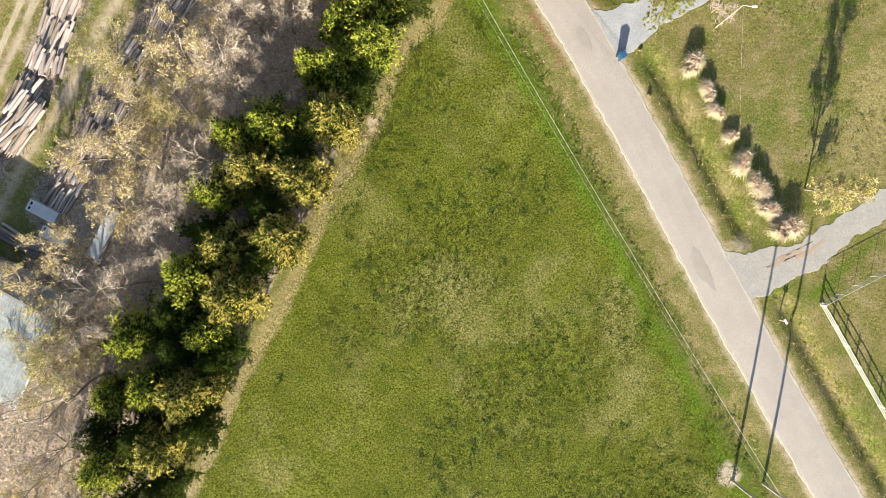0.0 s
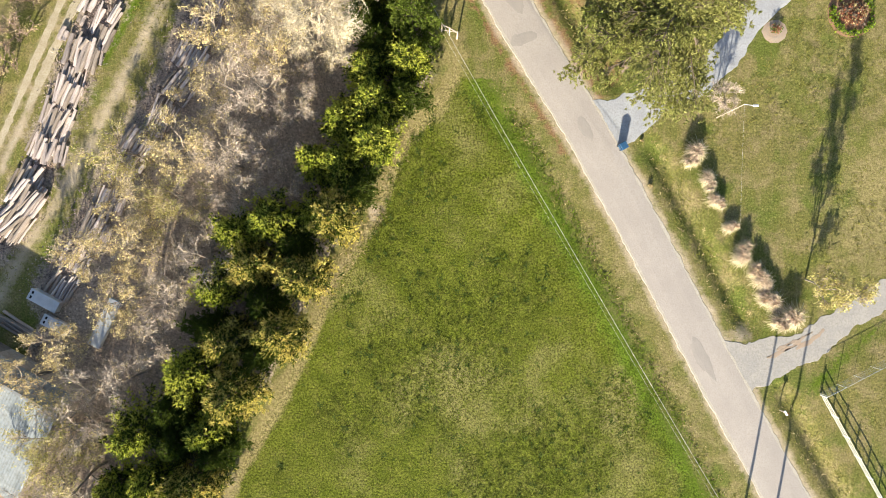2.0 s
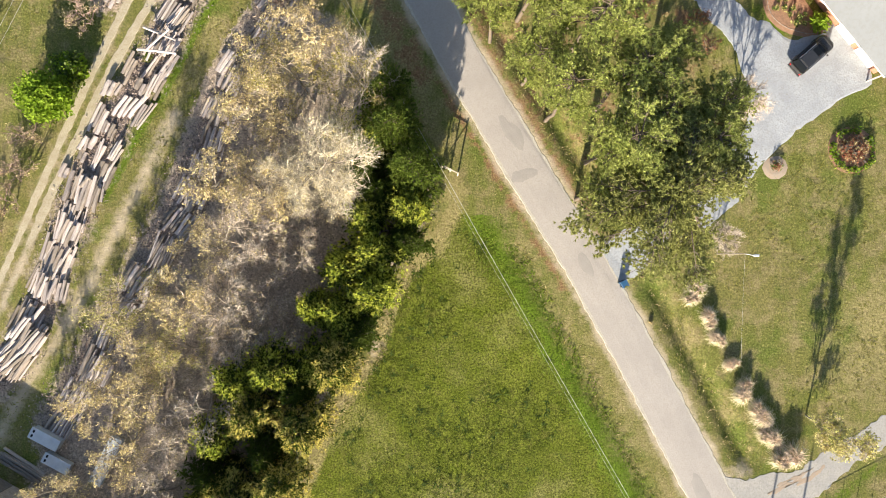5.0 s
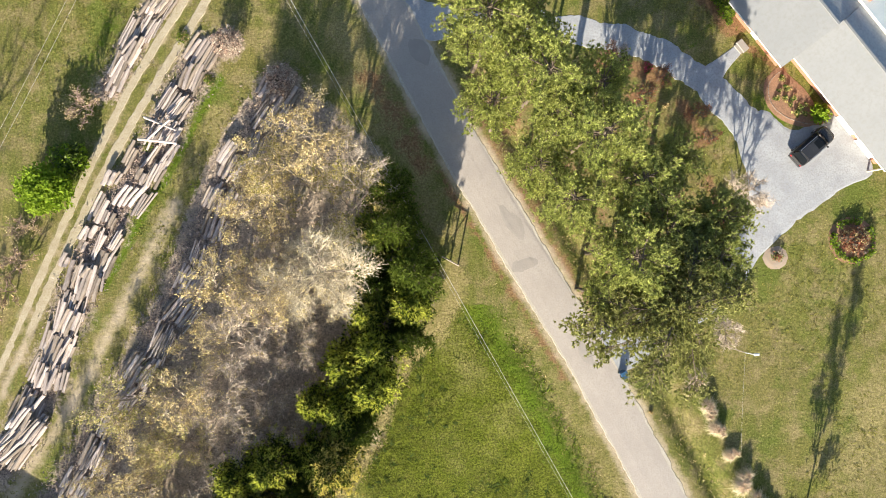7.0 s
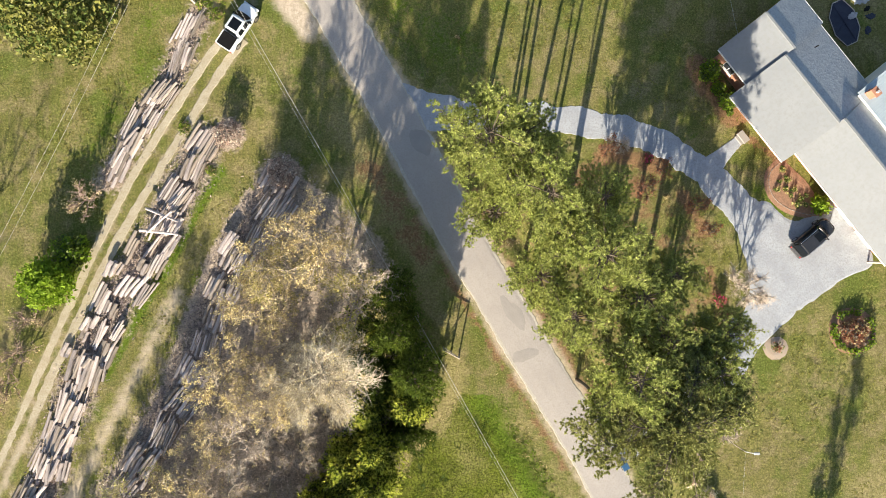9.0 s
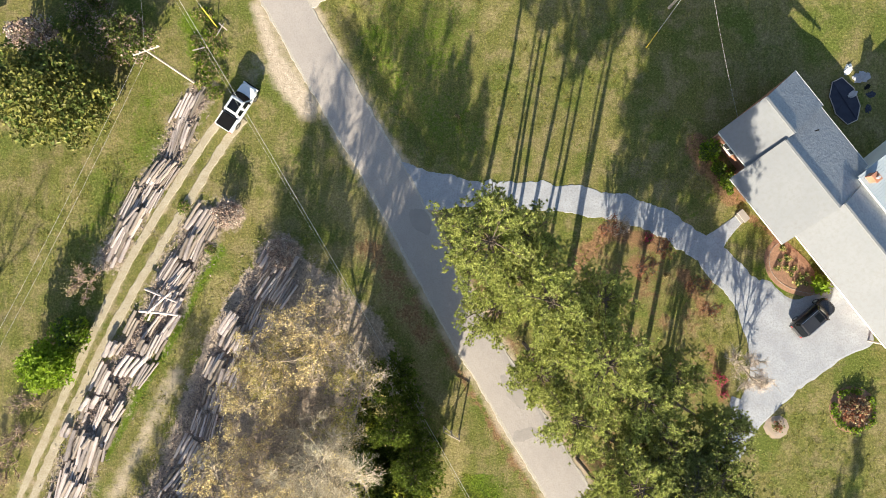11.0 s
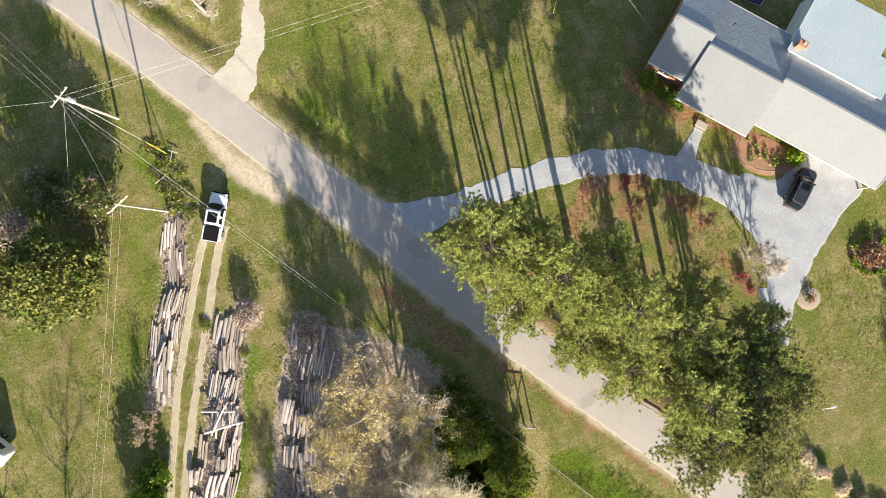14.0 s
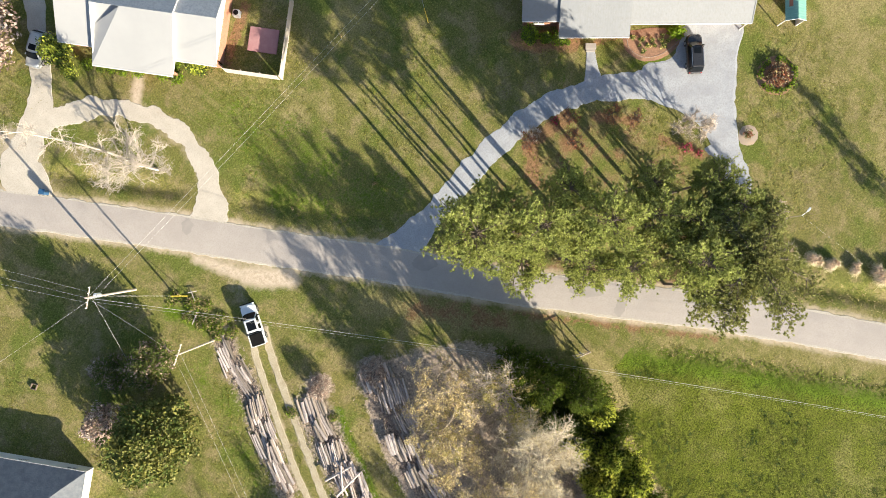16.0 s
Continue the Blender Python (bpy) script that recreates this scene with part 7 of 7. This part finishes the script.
def bin_at(x, y, a, label):
    o = thing("wheeled_bin", pose(x, y, 0.02, 0, 0, a), label, "bin", "bins")
    part("tub", box(-0.28, 0.28, -0.32, 0.32, 0.05, 1.0, 0.03, -0.04, -0.04, -0.04), M_blue, o)
    part("lid", box(-0.34, 0.36, -0.37, 0.37, 1.0, 1.09, 0.03), M_blue, o, "blue lid")
    part("handle", cyl((-0.4, -0.28, 0.98), (-0.4, 0.28, 0.98), 0.025, n=8), M_black, o)
    for y in (-0.24, 0.24):
        part("wheel", cyl((-0.28, y - 0.03, 0.1), (-0.28, y + 0.03, 0.1), 0.11, n=12), M_rubber, o)


bin_at(18.4, 19.9, 30, "blue wheeled bin at the end of the gravel drive")
bin_at(-25.0, 95.0, 30, "blue wheeled bin beside the road")
for x, y, a in ((35.0, -7.4, -60), (23.8, -14.0, 120)):
    o = thing("mailbox", pose(x, y, -0.02, 0, 0, a), "white metal mailbox on a wooden post", "mailbox", "mailboxes")
    part("post", box(-0.05, 0.05, -0.05, 0.05, 0, 1.05, 0.005), M_pole, o)
    b = box(-0.26, 0.26, -0.1, 0.1, 1.05, 1.18)
    cyl((-0.26, 0, 1.18), (0.26, 0, 1.18), 0.1, n=12, bm=b)
    part("box", b, M_white, o)
    part("flag", box(0.0, 0.12, 0.105, 0.115, 1.2, 1.36), M_redlamp, o)
    if x < 30:
        o.matrix_world = pose(-15.5, 89.2, -0.02, 0, 0, a)


def trough(x, y, a, L, W, h, label, name="metal_trough", slots=True):
    o = thing(name, pose(x, y, 0, 0, 0, a), label, "metal trough", "steel troughs")
    part("body", box(-L / 2, L / 2, -W / 2, W / 2, 0.12, h, 0.05), M_galv, o)
    part("lid", box(-L / 2 - 0.04, L / 2 + 0.04, -W / 2 - 0.04, W / 2 + 0.04, h, h + 0.06, 0.02), M_galv, o, "pale steel lid")
    for s in (-1, 1):
        part("skid", box(-L / 2 + 0.2, L / 2 - 0.2, s * W * 0.35 - 0.06, s * W * 0.35 + 0.06, 0, 0.12), M_black, o)
        if slots:
            part("vent", box(L / 2 - 0.42, L / 2 - 0.22, s * W * 0.22 - 0.15, s * W * 0.22 + 0.15, h + 0.06, h + 0.075), M_black, o, "dark vent slot")


trough(-41.0, 3.85, 152, 3.2, 1.15, 1.0, "pale galvanised steel box lying on the ground")
trough(-39.9, 1.3, 152, 2.9, 1.1, 0.8, "pale galvanised steel box beside another")
trough(-34.9, 1.5, 64, 5.2, 1.25, 0.7, "long pale steel trough lying under bare trees", slots=False)

# round island bed and stump ring on the lawn
patch("mulch_ring", [(42.3 + 2.0 * math.cos(a), 33.8 + 2.0 * math.sin(a)) for a in (k * math.pi / 6 for k in range(12))], 0.05, M_mulch, "round red mulch bed on the lawn", "flower bed", 0.1, 73)
plant(leafy("border_plant", 415, 0.22, 0.22, 0.16, 0.0, 12, 0.1, (M_bright_leaf, M_green_leaf), "low green plant edging a round bed", "plant", "bed edging plants"),
      [(42.3 + 2.05 * math.cos(k * 0.2856), 33.8 + 2.05 * math.sin(k * 0.2856), k * 50, 1.0 + 0.3 * (k % 3)) for k in range(22) if k not in (3, 4, 9)])
plant(leafy("red_shrub", 211, 1.45, 1.4, 0.45, 0.1, 260, 0.13, (M_red_leaf, M_bark, M_red_leaf, M_straw), "low reddish brown shrub filling a round bed", "shrub"), [(42.35, 33.85, 0, 1.0)])
patch("mulch_ring", [(34.3 + 0.85 * math.cos(a), 32.0 + 0.75 * math.sin(a)) for a in (k * math.pi / 5 for k in range(10))], 0.04, M_clay, "small ring of pale mulch on the lawn", "flower bed", 0.08, 74)
plant(leafy("small_shrub", 416, 0.4, 0.4, 0.35, 0.05, 26, 0.12, (M_red_leaf, M_green_leaf), "small red-leaved shrub in mulch", "shrub"), [(34.3, 32.1, 0, 1.0)])
plant(clump("lawn_tussock", 417, 0.2, 0.4, 90, (M_straw,), "small dry tussock on the lawn", "ornamental grass", "lawn tussocks"), [
    (21.4, 15.9, 0, 1.0), (22.8, 47.8, 50, 1.6), (-7.7, 70.2, 80, 0.9), (20.5, 20.6, 10, 0.8), (1.0, 64.2, 0, 1.2), (-4.2, 68.6, 130, 0.7), (12.6, 78.8, 60, 0.9)])

# collapsed octagonal canopy and clutter on the back lawn
tp = thing("garden_canopy", pose(41.2, 65.9, 0, 0, 0, -70), "collapsed navy octagonal canopy with pale edging", "canopy")
pts = [(2.6 * math.cos(a) * (1.0 if k % 2 else 0.95), 1.45 * math.sin(a)) for k, a in enumerate(i * math.pi / 4 + 0.39 for i in range(8))]
part("cloth", prism(pts, 0.05, 0.16), M_navy, tp)
for k in range(8):
    a, b = pts[k], pts[(k + 1) % 8]
    part("edge_pole", cyl((*a, 0.18), (*b, 0.18), 0.05, n=6), M_fence_wood, tp)
for k in range(4):
    part("fold", cyl((0, 0, 0.22), (*[q * 0.9 for q in pts[k * 2]], 0.18), 0.04, 0.03, 6), M_navy, tp)
for x, y, a, s, m, lab in ((43.0, 68.4, 20, 0.9, M_greyfab, "crumpled grey tarpaulin on the grass"), (41.6, 69.2, 60, 0.6, M_white, "white plastic chair lying on the grass"), (44.0, 66.6, 10, 0.5, M_navy, "dark bundle of cloth on the grass"), (43.6, 67.4, 40, 0.4, M_black, "black bag on the grass"), (43.7, 65.1, 80, 0.5, M_navy, "navy folded chair on the grass"), (42.0, 66.6, 30, 0.5, M_greyfab, "pale cloth lying on the canopy")):
    g = np.random.default_rng(int(x * 10))
    bm = bmesh.new()
    bmesh.ops.create_icosphere(bm, subdivisions=3, radius=s)
    for v in bm.verts:
        n3 = noise.noise(v.co * 3.0 / s + Vector((x, y, 0)))
        v.co = Vector((v.co.x * (1 + 0.5 * n3), v.co.y * 0.6 * (1 + 0.6 * n3), max(-0.02, v.co.z * 0.3 + 0.12 * s * n3)))
    tagged(part("yard_clutter", bm, m, None), lab, "yard clutter").matrix_world = pose(x, y, 0.02 if x != 42.0 else 0.2, 0, 0, a)
fp = thing("fire_pit", pose(-44.6, 81.3, 0) @ Matrix.Scale(0.7, 4), "small square brick fire pit on the lawn", "fire pit")
for k in range(4):
    part("side", box(-0.5, 0.5, 0.4, 0.55, 0, 0.35, 0.02), M_bark, fp).matrix_local = pose(0, 0, 0, 0, 0, 90 * k + 20)
